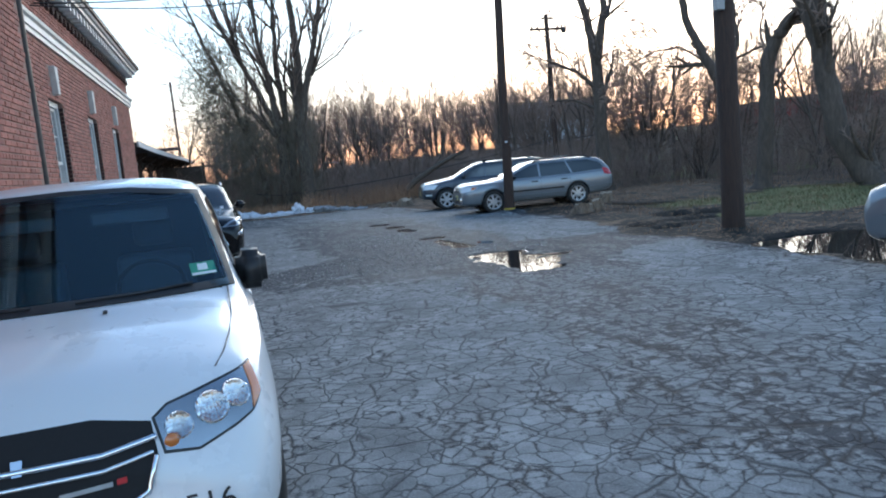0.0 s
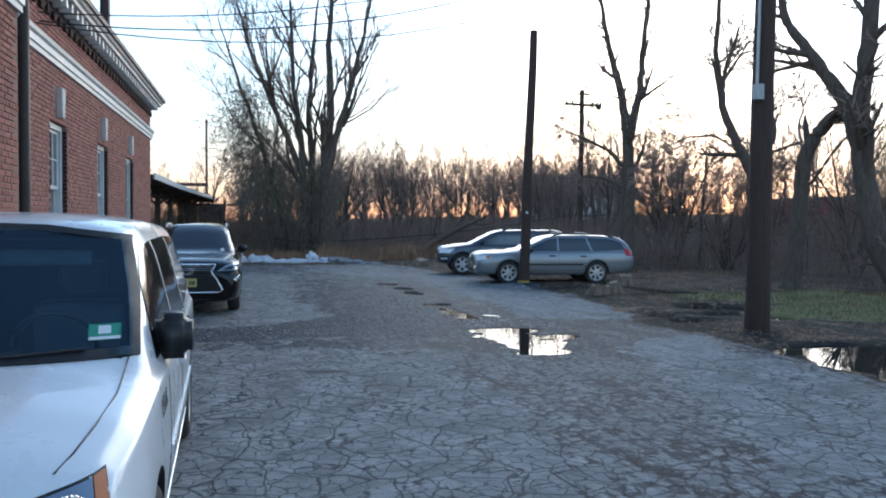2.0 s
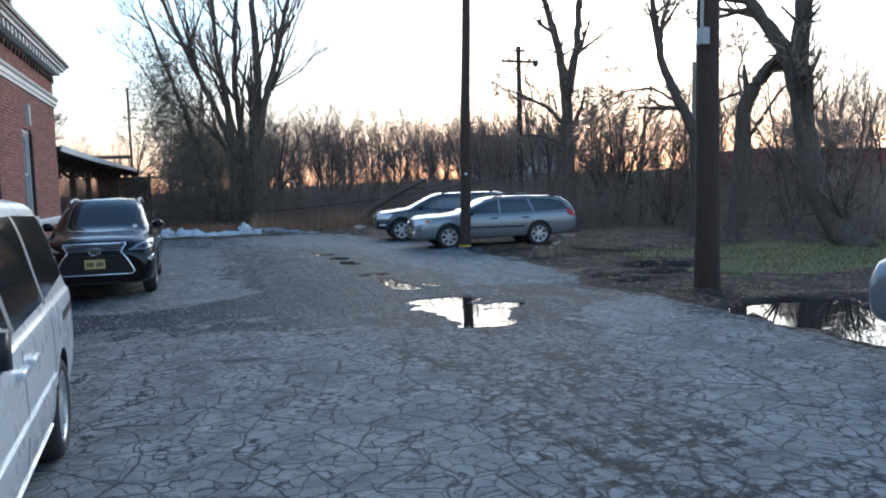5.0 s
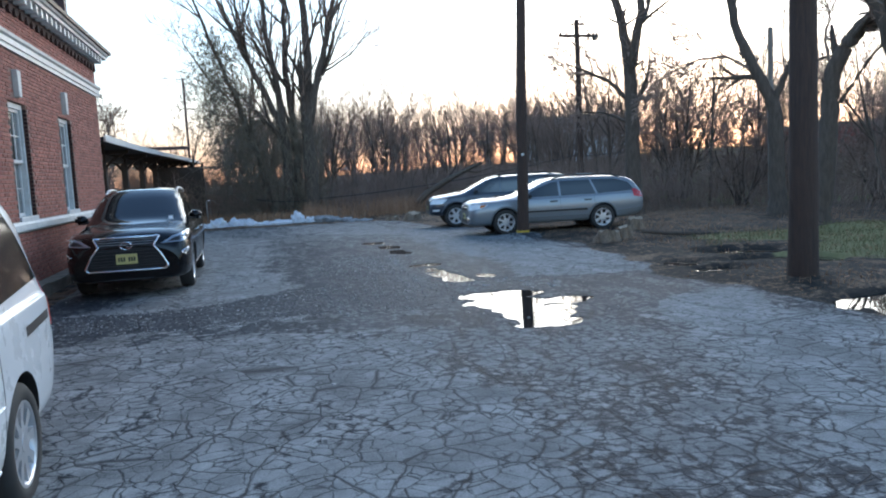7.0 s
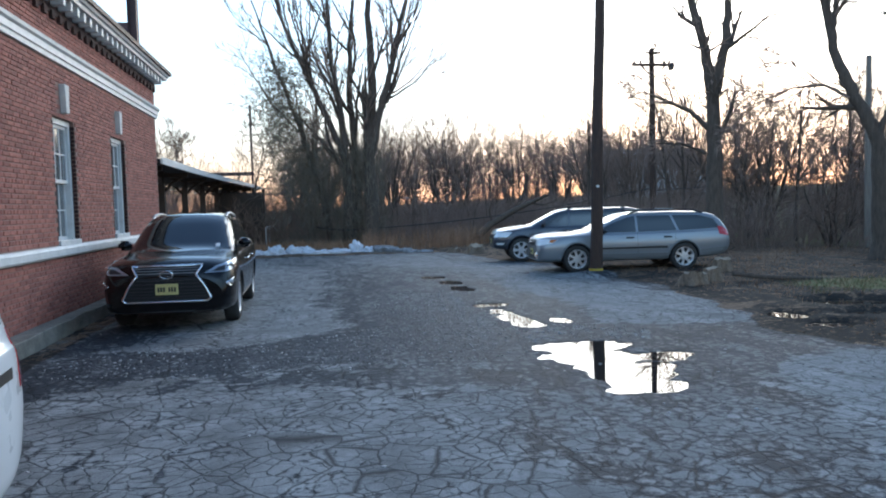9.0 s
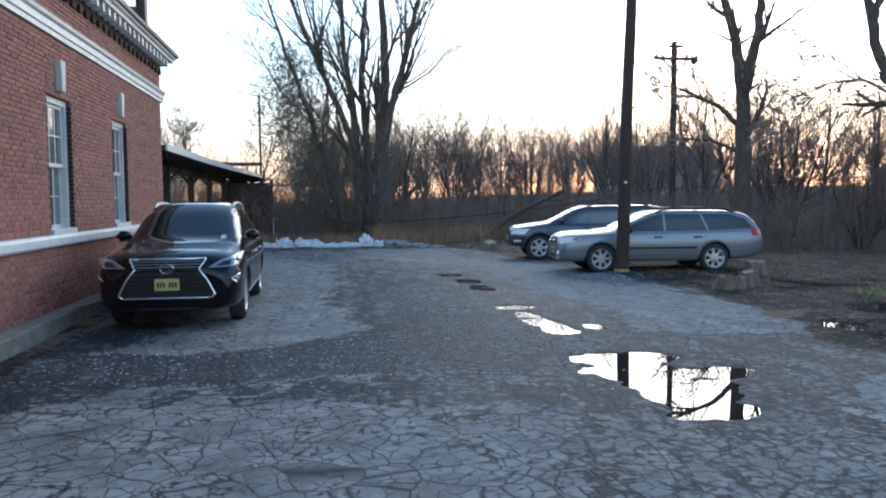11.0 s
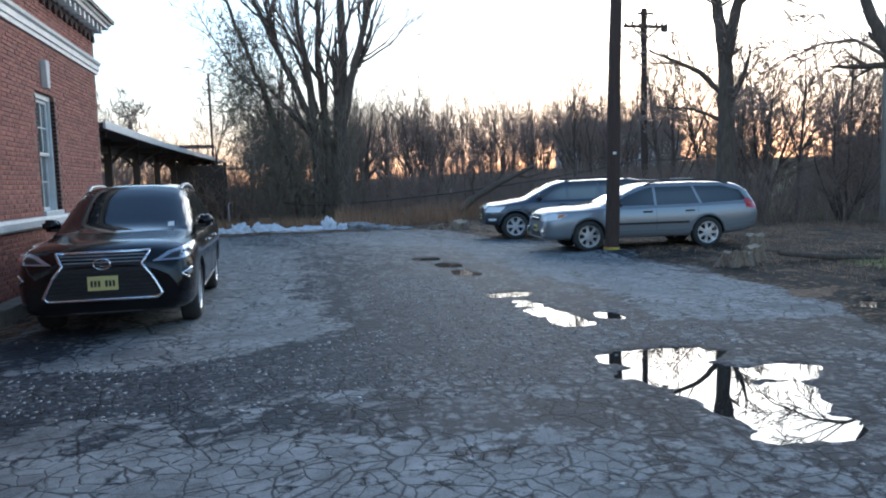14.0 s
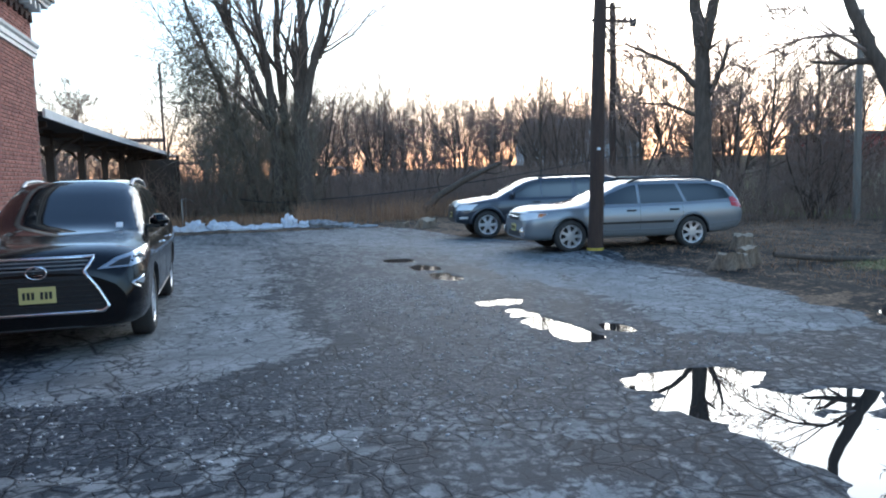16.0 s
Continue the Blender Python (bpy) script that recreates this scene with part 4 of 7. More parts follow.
def car_shell(stations, gap=0.035):
    """A closed body from cross-sections: x, underside, belt height and width, widest, roof edge height and width, top."""
    st = np.array(stations, float)
    xs = np.arange(st[0, 0], st[-1, 0] + gap / 2, gap)
    xs = np.unique(np.r_[xs, st[0, 0] + 0.012, st[-1, 0] - 0.012, st[-1, 0]])
    pr = np.stack([np.interp(xs, st[:, 0], st[:, k]) for k in range(1, 8)], 1)
    for _ in range(2):
        s = pr.copy()
        s[2:-2] = (pr[:-4] + 2 * pr[1:-3] + 3 * pr[2:-2] + 2 * pr[3:-1] + pr[4:]) / 9
        pr = s
    rings = []
    for x, (zb, zs, ws, wm, ze, wt, zt) in zip(xs, pr):
        half = np.array([(0, zb), (0.80 * wm, zb), (wm - 0.03, zb + 0.06), (wm, zb + 0.5 * (zs - zb)), (wm - 0.004, zb + 0.75 * (zs - zb)), (ws, zs), (ws - 0.03, zs + 0.02), (wt, ze), (0.72 * wt, zt - 0.28 * (zt - ze)), (0.35 * wt, zt - 0.03 * (zt - ze)), (0, zt)])
        half = chaikin(half)
        left = np.c_[np.full(len(half), x), half]
        right = left[-2:0:-1] * (1, -1, 1)
        rings.append(np.concatenate([left, right]))
    n, k = len(rings), len(rings[0])
    v = np.concatenate(rings)
    i, j = np.arange(n - 1)[:, None] * k, np.arange(k)[None]
    q = np.stack([i + j, i + k + j, i + k + (j + 1) % k, i + (j + 1) % k], -1).reshape(-1, 4)
    bm = bmesh.new()
    bv = [bm.verts.new(p) for p in v]
    for f in q:
        bm.faces.new([bv[t] for t in f])
    bm.faces.new(bv[:k])
    bm.faces.new(bv[-k:])
    bmesh.ops.recalc_face_normals(bm, faces=bm.faces)
    return bm


class Car:
    def __init__(self, name, m, label, stations, paint, axles, wheel_r, half, arch=0.05, group="parked cars"):
        self.root = thing(name, m, label, "car", group)
        bm = car_shell(stations)
        self.bvh = BVHTree.FromBMesh(bm)
        me = bpy.data.meshes.new("body")
        bm.to_mesh(me)
        bm.free()
        me.materials.append(paint)
        me.materials.append(BLACK_PLASTIC)
        body = new("body", me)
        cut = bmesh.new()
        for ax in axles:
            for s in (1, -1):
                mm = Matrix.Translation((ax, s * (half - 0.12), wheel_r)) @ Matrix.Rotation(radians(90), 4, "X")
                bmesh.ops.create_cone(cut, cap_ends=True, segments=40, radius1=wheel_r + arch, radius2=wheel_r + arch, depth=0.36, matrix=mm)
        for f in cut.faces:
            f.material_index = 1
        cme = bpy.data.meshes.new("cut")
        cut.to_mesh(cme)
        cut.free()
        cme.materials.append(paint)
        cme.materials.append(BLACK_PLASTIC)
        cob = new("cut", cme)
        mod = body.modifiers.new("arches", "BOOLEAN")
        mod.operation, mod.object, mod.solver = "DIFFERENCE", cob, "EXACT"
        dg = bpy.context.evaluated_depsgraph_get()
        done = bpy.data.meshes.new_from_object(body.evaluated_get(dg))
        bpy.data.objects.remove(cob)
        body.modifiers.clear()
        body.data = done
        done.name = "body"
        done.shade_smooth()
        done.set_sharp_from_angle(angle=radians(40))
        body.parent = self.root
        self.body, self.paint, self.half, self.r, self.axles = body, paint, half, wheel_r, axles

    def frame_of(self, view):
        if view == "left":
            return Vector((0, -1, 0)), Vector((1, 0, 0))
        if view == "right":
            return Vector((0, 1, 0)), Vector((1, 0, 0))
        if view == "front":
            return Vector((-1, 0, 0)), Vector((0, 1, 0))
        if view == "rear":
            return Vector((1, 0, 0)), Vector((0, 1, 0))
        if view == "top":
            return Vector((0, 0, -1)), Vector((1, 0, 0))
        a = radians(view)  # degrees off the nose towards its left
        return Vector((-math.cos(a), -math.sin(a), 0)), Vector((-math.sin(a), math.cos(a), 0))

    def panel(self, name, outline, view, material, parent=None, off=0.003, thick=0.012, grid=0.06, label=""):
        """A thin piece with the given outline (across, height), laid on the body as seen from that side."""
        way, across = self.frame_of(view)
        up = Vector((0, 0, 1))
        if view == "top":
            way, across, up = Vector((0, 0, -1)), Vector((1, 0, 0)), Vector((0, 1, 0))
        bm = bmesh.new()
        bm.faces.new([bm.verts.new((u, v, 0)) for u, v in outline])
        us, vs = [p[0] for p in outline], [p[1] for p in outline]
        for lo, hi, nrm in ((min(us), max(us), Vector((1, 0, 0))), (min(vs), max(vs), Vector((0, 1, 0)))):
            k = int((hi - lo) / grid)
            for i in range(1, k + 1):
                bmesh.ops.bisect_plane(bm, geom=bm.verts[:] + bm.edges[:] + bm.faces[:], plane_co=nrm * (lo + (hi - lo) * i / (k + 1)), plane_no=nrm)
        for v in bm.verts:
            o = across * v.co.x + up * v.co.y - way * 5
            hit, nrm, idx, dist = self.bvh.ray_cast(o, way)
            if hit is None:
                hit, nrm, idx, dist = self.bvh.find_nearest(across * v.co.x + up * v.co.y - way * 2.0)
            v.co = hit + nrm * off
        bmesh.ops.recalc_face_normals(bm, faces=bm.faces)
        f = bm.faces[0]
        if f.normal.dot(way) > 0:
            bmesh.ops.reverse_faces(bm, faces=bm.faces[:])
        bmesh.ops.solidify(bm, geom=bm.faces[:], thickness=thick)
        ob = part(name, bm, material, parent or self.root, label, True)
        ob.data.set_sharp_from_angle(angle=radians(35))
        return ob

    def both(self, name, outline, material, **k):
        return [self.panel(name, outline, s, material, **k) for s in ("left", "right")]

    def at(self, view, u, v):
        way, across = self.frame_of(view)
        hit, nrm, _, _ = self.bvh.ray_cast(across * u + Vector((0, 0, v)) - way * 5, way)
        return hit if hit is not None else self.bvh.find_nearest(across * u + Vector((0, 0, v)) - way * 2)[0]

    def strip(self, name, pts, view, r, material, parent=None, off=0.004, label=""):
        """A slim bead along points (across, height) laid on the body."""
        way, across = self.frame_of(view)
        fine = []
        for a, b in zip(pts[:-1], pts[1:]):
            for s in np.linspace(0, 1, 9)[:-1]:
                fine.append((a[0] + (b[0] - a[0]) * s, a[1] + (b[1] - a[1]) * s))
        fine.append(pts[-1])
        co = [self.at(view, *p) - way * off for p in fine]
        return tube_object(name, co, r, material, parent or self.root, label, 8)

    def wheels(self, spokes, style=1.0, width=0.22, inset=0.0, rim_r=None):
        r = self.r
        rr = rim_r or r * 0.68
        src = None
        for ax in self.axles:
            for s in (1, -1):
                m = pose(ax, s * (self.half - width / 2 - 0.012 - inset), r, 0, 0, 0 if s < 0 else 180)
                if src is None:
                    hub = part("wheel", lathe([(0.0, -width / 2 + 0.012), (0.05, -width / 2 + 0.01), (0.06, -width / 2 + 0.03), (0.06, 0.05), (0, 0.05)], 20), ALLOY, self.root)
                    w = width / 2
                    part("tyre", lathe([(rr, -w + 0.01), (rr + 0.012, -w), (r - 0.05, -w - 0.006), (r - 0.012, -w + 0.02), (r, -w + 0.05), (r, w - 0.05), (r - 0.012, w - 0.02), (rr, w)], 44), TYRE, hub, smooth=True)
                    bm = lathe([(rr + 0.004, -w + 0.006), (rr - 0.012, -w + 0.004), (rr - 0.025, -w + 0.03), (rr - 0.035, w * 0.6), (0.06, w * 0.6)], 44)
                    part("rim", bm, ALLOY, hub, smooth=True)
                    # brake disc blackened and widened to paint the shade between the spokes
                    part("dark_brake_disc", lathe([(0.05, 0.0), (rr * 0.92, 0.0), (rr * 0.92, 0.02), (0.05, 0.02)], 28), BLACK_PLASTIC, hub)
                    bm = bmesh.new()
                    for k in range(spokes):
                        a = 2 * math.pi * k / spokes
                        quad = []
                        for rad, wid, dep in ((0.04, 0.045, -w + 0.012), (rr * 0.55, 0.032 * style, -w + 0.018), (rr - 0.01, 0.05 * style, -w + 0.014)):
                            for sg in (-1, 1):
                                for dd in (0, 0.035):
                                    c, sn = math.cos(a), math.sin(a)
                                    quad.append(bm.verts.new((rad * c - sg * wid * sn, dep + dd, rad * sn + sg * wid * c)))
                        for b in (0, 4):
                            for f in ((0, 2, 6, 4), (1, 5, 7, 3), (0, 4, 5, 1), (2, 3, 7, 6)):
                                bm.faces.new([quad[b + t] for t in f])
                    bmesh.ops.recalc_face_normals(bm, faces=bm.faces)
                    part("spokes", bm, ALLOY, hub)
                    hub.matrix_basis = m
                    src = hub
                else:
                    copy_thing(src, m)

    def mirror(self, x, z, out, size=(0.10, 0.24, 0.18), material=None):
        for s in (1, -1):
            bm = boxes((-size[0] / 2, size[0] / 2, -size[1] / 2, size[1] / 2, -size[2] / 2, size[2] / 2))
            bmesh.ops.bevel(bm, geom=list(bm.edges), offset=0.045, segments=3, affect="EDGES")
            for v in bm.verts:
                if v.co.x > 0:
                    v.co.y *= 0.9
                    v.co.z *= 0.88
            y0 = self.at("left", x, z)[1]
            ob = part("wing_mirror", bm, material or BLACK_PLASTIC, self.root, "", True)
            ob.location = (x, s * (y0 + out), z)
            arm = part("mirror_arm", boxes((-0.03, 0.03, -out - 0.02, 0, -size[2] * 0.42, -size[2] * 0.22), bevel=0.01), BLACK_PLASTIC, ob)
            if s < 0:
                arm.scale.y = -1
            g = part("mirror_glass", boxes((-size[0] / 2 - 0.004, -size[0] / 2, -size[1] * 0.38, size[1] * 0.38, -size[2] * 0.36, size[2] * 0.36)), CHROME, ob)

    def handles(self, xs, z, material):
        for x in xs:
            for s in (1, -1):
                y = self.at("left", x, z)[1]
                bm = boxes((x - 0.10, x + 0.10, y - 0.005, y + 0.035, z - 0.016, z + 0.02), bevel=0.012)
                if s < 0:
                    for v in bm.verts:
                        v.co.y *= -1
                    bmesh.ops.reverse_faces(bm, faces=bm.faces[:])
                part("door_handle", bm, material, self.root, "", True)

    def rails(self, x0, x1, y, material, lift=0.05):
        for s in (1, -1):
            pts = []
            for t in np.linspace(0, 1, 9):
                x = x0 + (x1 - x0) * t
                hit = self.bvh.ray_cast(Vector((x, s * y, 3)), Vector((0, 0, -1)))[0]
                pts.append((x, s * y, hit.z + (lift if 0 < t < 1 else -0.005)))
            tube_object("roof_rail", pts, 0.024, material, self.root)

    def plate(self, view, z, w, h, material, rows, label, u0=0.0):
        way, _ = self.frame_of(view)
        xx = self.at(view, u0, z)[0] + 0.012 * (1 if view == "front" else -1)
        sg = 1 if view == "front" else -1
        p = part("number_plate", boxes((xx - 0.008, xx + 0.008, u0 - w / 2, u0 + w / 2, z - h / 2, z + h / 2), bevel=0.004), material, self.root, label)
        for k in range(rows):
            if k == rows // 2:
                continue
            c = u0 + (k - (rows - 1) / 2) * w * 0.84 / rows
            part("plate_bar", boxes((xx + sg * 0.0085, xx + sg * 0.011, c - w * 0.04, c + w * 0.04, z - h * 0.24, z + h * 0.2)), INK, p)


# ---- white minivan
VAN = [(-2.65, 0.45, 1.0, 0.8, 0.86, 1.54, 0.695, 1.61), (-2.6, 0.38, 1.05, 0.9, 0.93, 1.65, 0.745, 1.73), (-2.35, 0.3, 1.06, 0.97, 0.978, 1.69, 0.775, 1.785), (-1.0, 0.25, 1.05, 0.98, 0.993, 1.72, 0.795, 1.815),
       (0.1, 0.25, 1.04, 0.98, 0.993, 1.72, 0.795, 1.81), (0.42, 0.25, 1.04, 0.98, 0.993, 1.675, 0.79, 1.77), (0.85, 0.25, 1.04, 0.98, 0.993, 1.41, 0.83, 1.5), (1.22, 0.25, 1.04, 0.975, 0.988, 1.165, 0.89, 1.235),
       (1.36, 0.25, 1.03, 0.97, 0.988, 1.1, 0.9, 1.165), (1.85, 0.25, 0.98, 0.95, 0.983, 1.04, 0.87, 1.11), (2.18, 0.25, 0.9, 0.89, 0.955, 0.965, 0.82, 1.035), (2.33, 0.26, 0.8, 0.85, 0.915, 0.865, 0.73, 0.94),
       (2.42, 0.28, 0.62, 0.79, 0.87, 0.7, 0.66, 0.78), (2.48, 0.32, 0.5, 0.66, 0.74, 0.55, 0.5, 0.6)]
van = Car("minivan", pose(-0.82, 5.36, 0, 0, 0, -87.7), "white minivan parked beside the brick building", VAN, WHITE_PAINT, (1.54, -1.54), 0.345, 0.985)
WS = [(-0.875, 1.165), (-0.4, 1.165), (0, 1.165), (0.4, 1.165), (0.875, 1.165), (0.825, 1.42), (0.745, 1.685), (0.35, 1.735), (0, 1.745), (-0.35, 1.735), (-0.745, 1.685), (-0.825, 1.42)]
FRIT_BLACK = surface("matt_black_border", (0.012, 0.013, 0.015), (0.007, 0.008, 0.009), 20, 0.6, bump=0)
frit = van.panel("windscreen_surround", WS, "front", FRIT_BLACK, off=0.009, thick=0.012, grid=0.045, label="black border of the windscreen")
# the windscreen opening shows the dark cabin through clear glass
inner = [(u * 0.955, 1.408 + (z - 1.408) * (0.93 if z > 1.3 else 0.84)) for u, z in WS]


def within(pt, poly):
    odd = False
    for (x1, y1), (x2, y2) in zip(poly, poly[1:] + poly[:1]):
        if (y1 > pt[1]) != (y2 > pt[1]) and pt[0] < (x2 - x1) * (pt[1] - y1) / (y2 - y1) + x1:
            odd = not odd
    return odd


for ob in (van.body, frit):
    bm = bmesh.new()
    bm.from_mesh(ob.data)
    wide = [(u * 0.97, 1.405 + (z - 1.405) * 0.95) for u, z in WS] if ob is van.body else inner
    if ob is frit:
        for poly in range(len(inner)):
            a, b = inner[poly], inner[(poly + 1) % len(inner)]
            d = Vector((0, b[0] - a[0], b[1] - a[1]))
            bmesh.ops.bisect_plane(bm, geom=bm.verts[:] + bm.edges[:] + bm.faces[:], plane_co=(0, *a), plane_no=Vector((0, -d.z, d.y)))
    gone = [f for f in bm.faces if f.calc_center_median().x > 0.1 and within(f.calc_center_median().yz, wide)]
    bmesh.ops.delete(bm, geom=gone, context="FACES")
    bm.to_mesh(ob.data)
    bm.free()
screen = van.panel("windscreen", [(u * 0.97, 1.405 + (z - 1.405) * 0.95) for u, z in WS], "front", CLEAR_GLASS, off=0.003, thick=0.004, label="bluish windscreen glass")
# one even sweep of glass: a quadric through the body's own curve
q = np.array([van.at("front", u, z) for u in np.linspace(-0.68, 0.68, 9) for z in np.linspace(1.17, 1.64, 9)])
basis = lambda y, z: np.stack([1 + 0 * y, y * y, z, z * z, y * y * z], -1)
coef = np.linalg.lstsq(basis(q[:, 1], q[:, 2]), q[:, 0], rcond=None)[0]
bm = bmesh.new()
bm.faces.new([bm.verts.new((0, u * 0.97, 1.405 + (z - 1.405) * 0.95)) for u, z in WS])
for k in range(1, 24):
    for co_, no_ in (((0, -0.85 + k * 1.7 / 24, 0), (0, 1, 0)), ((0, 0, 1.1 + k * 0.62 / 24), (0, 0, 1))):
        bmesh.ops.bisect_plane(bm, geom=bm.verts[:] + bm.edges[:] + bm.faces[:], plane_co=co_, plane_no=no_)
for v in bm.verts:
    v.co.x = float(basis(np.array(v.co.y), np.array(v.co.z)) @ coef) + 0.002
bmesh.ops.recalc_face_normals(bm, faces=bm.faces)
if sum(f.normal.x for f in bm.faces) < 0:
    bmesh.ops.reverse_faces(bm, faces=bm.faces[:])
bmesh.ops.solidify(bm, geom=bm.faces[:], thickness=0.004)
bm.to_mesh(screen.data)
bm.free()
screen.data.shade_smooth()
screen.data.set_sharp_from_angle(angle=radians(35))
screen.visible_shadow = False
liner = bmesh.new()
prof = [(1.26, 1.05), (1.15, 1.12), (0.75, 1.12), (0.70, 0.6), (-0.9, 0.6), (-0.9, 1.62), (0.15, 1.69), (0.40, 1.655)]
a = [liner.verts.new((x, -0.84 if z < 1.3 else -0.73, z)) for x, z in prof]
b = [liner.verts.new((x, 0.84 if z < 1.3 else 0.73, z)) for x, z in prof]
for k in range(len(prof) - 1):
    liner.faces.new((a[k], a[k + 1], b[k + 1], b[k]))
liner.faces.new(a)
liner.faces.new(b[::-1])
part("cabin_lining", liner, CABIN, van.root, "dark grey cabin lining")
for s in (-0.42, 0.42):
    bm = boxes((-0.28, 0.0, s - 0.25, s + 0.25, 0.62, 1.28), (-0.22, -0.08, s - 0.13, s + 0.13, 1.33, 1.52), bevel=0.05)
    part("seat", bm, CABIN, van.root, "", True)
wheel_pts = [(0.62 + 0.08 * math.sin(k * math.pi / 12), 0.42 + 0.19 * math.cos(k * math.pi / 12), 1.13 + 0.17 * math.sin(k * math.pi / 12)) for k in range(25)]
tube_object("steering_wheel", wheel_pts, 0.016, BLACK_PLASTIC, van.root, "", 8)
part("sun_visor", boxes((0.30, 0.34, 0.1, 0.55, 1.52, 1.60), (0.30, 0.34, -0.55, -0.1, 1.52, 1.60), bevel=0.012), CABIN, van.root)
st = van.panel("sticker", [(0.66, 1.225), (0.79, 1.225), (0.78, 1.285), (0.65, 1.285)], "front", STICKER_GREEN, off=0.013, thick=0.002, label="green and white inspection sticker")
van.panel("sticker_print", [(0.695, 1.247), (0.745, 1.247), (0.74, 1.277), (0.69, 1.277)], "front", WHITE_PRINT, st, off=0.0155, thick=0.002)
van.panel("sticker_print", [(0.663, 1.226), (0.787, 1.226), (0.785, 1.236), (0.662, 1.236)], "front", WHITE_PRINT, st, off=0.0155, thick=0.002)
# side glass
for poly in ([(0.78, 1.11), (1.02, 1.11), (0.66, 1.46), (0.40, 1.62), (-0.05, 1.645), (-0.05, 1.10), (0.4, 1.10)], [(-0.13, 1.10), (-0.13, 1.645), (-1.12, 1.65), (-1.12, 1.12)], [(-1.2, 1.12), (-1.2, 1.65), (-2.2, 1.62), (-2.38, 1.18)]):
    van.both("side_window", poly, TINTED, off=0.004, label="dark tinted side window")
for xx, c in ((-0.09, CLADDING), (-1.16, CLADDING)):
    van.both("window_pillar", [(xx - 0.04, 1.10), (xx + 0.04, 1.10), (xx + 0.04, 1.645), (xx - 0.04, 1.645)], c, off=0.006)
for xx in (0.92, -0.10, -1.18):
    for s in ("left", "right"):
        van.strip("door_seam", [(xx, 0.36), (xx, 0.7), (xx, 1.05)], s, 0.0035, BLACK_PLASTIC, off=-0.001)
van.both("sill_trim", [(1.1, 0.27), (-1.1, 0.27), (-1.1, 0.36), (1.1, 0.36)], WHITE_PAINT, off=0.012)
van.both("side_moulding", [(0.9, 0.60), (-1.15, 0.60), (-1.15, 0.665), (0.9, 0.655)], WHITE_PAINT, off=0.012)
van.handles((0.02, -0.30), 0.93, WHITE_PAINT)
van.mirror(0.82, 1.19, 0.09, (0.16, 0.19, 0.25))
# nose: grille, lamps
GRILLE_BLACK = surface("black_grille_mesh", (0.012, 0.012, 0.013), (0.006, 0.006, 0.007), 30, 0.8, bump=0.2)
FLUTED = glossy("fluted_reflector", (0.8, 0.82, 0.84), 0.1, metal=1.0)
ft = FLUTED.node_tree
flutes = ft.nodes.new("ShaderNodeTexWave")
flutes.inputs["Scale"].default_value, flutes.inputs["Distortion"].default_value = 22.0, 3.0
ft.links.new(node(ft, "TexCoord").outputs["Object"], flutes.inputs["Vector"])
ft.links.new(node(ft, "Bump", Strength=1.0, Distance=0.02, Height=flutes.outputs["Fac"]).outputs[0], ft.nodes["Principled BSDF"].inputs["Normal"])
LENS_SILVER = glossy("clear_lens_over_silver", (0.42, 0.44, 0.46), 0.16, metal=0.9, coat=1.0)
grille = van.panel("grille", [(-0.44, 0.60), (-0.28, 0.535), (0.28, 0.535), (0.44, 0.60), (0.475, 0.72), (0.46, 0.835), (0.25, 0.875), (-0.25, 0.875), (-0.46, 0.835), (-0.475, 0.72)], "front", GRILLE_BLACK, off=0.004, thick=0.03, grid=0.03, label="black grille with chrome bars")
van.strip("chrome_bar", [(-0.475, 0.785), (-0.28, 0.755), (0.28, 0.755), (0.475, 0.785)], "front", 0.014, CHROME, grille, off=0.012)
van.strip("chrome_bar", [(-0.46, 0.735), (-0.28, 0.705), (0.28, 0.705), (0.46, 0.735)], "front", 0.010, CHROME, grille, off=0.012)
van.strip("chrome_bar", [(-0.47, 0.72), (-0.43, 0.60), (-0.27, 0.535), (0.27, 0.535), (0.43, 0.60), (0.47, 0.72)], "front", 0.012, CHROME, grille, off=0.010)
van.panel("badge", [(-0.016, 0.735), (0.016, 0.735), (0.02, 0.785), (-0.02, 0.785)], "front", CHROME, grille, off=0.02)
van.panel("badge", [(0.13, 0.635), (0.31, 0.645), (0.31, 0.662), (0.13, 0.652)], "front", GALVANISED, grille, off=0.012, label="small chrome badge strip")
van.panel("badge", [(0.325, 0.647), (0.36, 0.65), (0.36, 0.672), (0.325, 0.668)], "front", RED_LENS, grille, off=0.012)
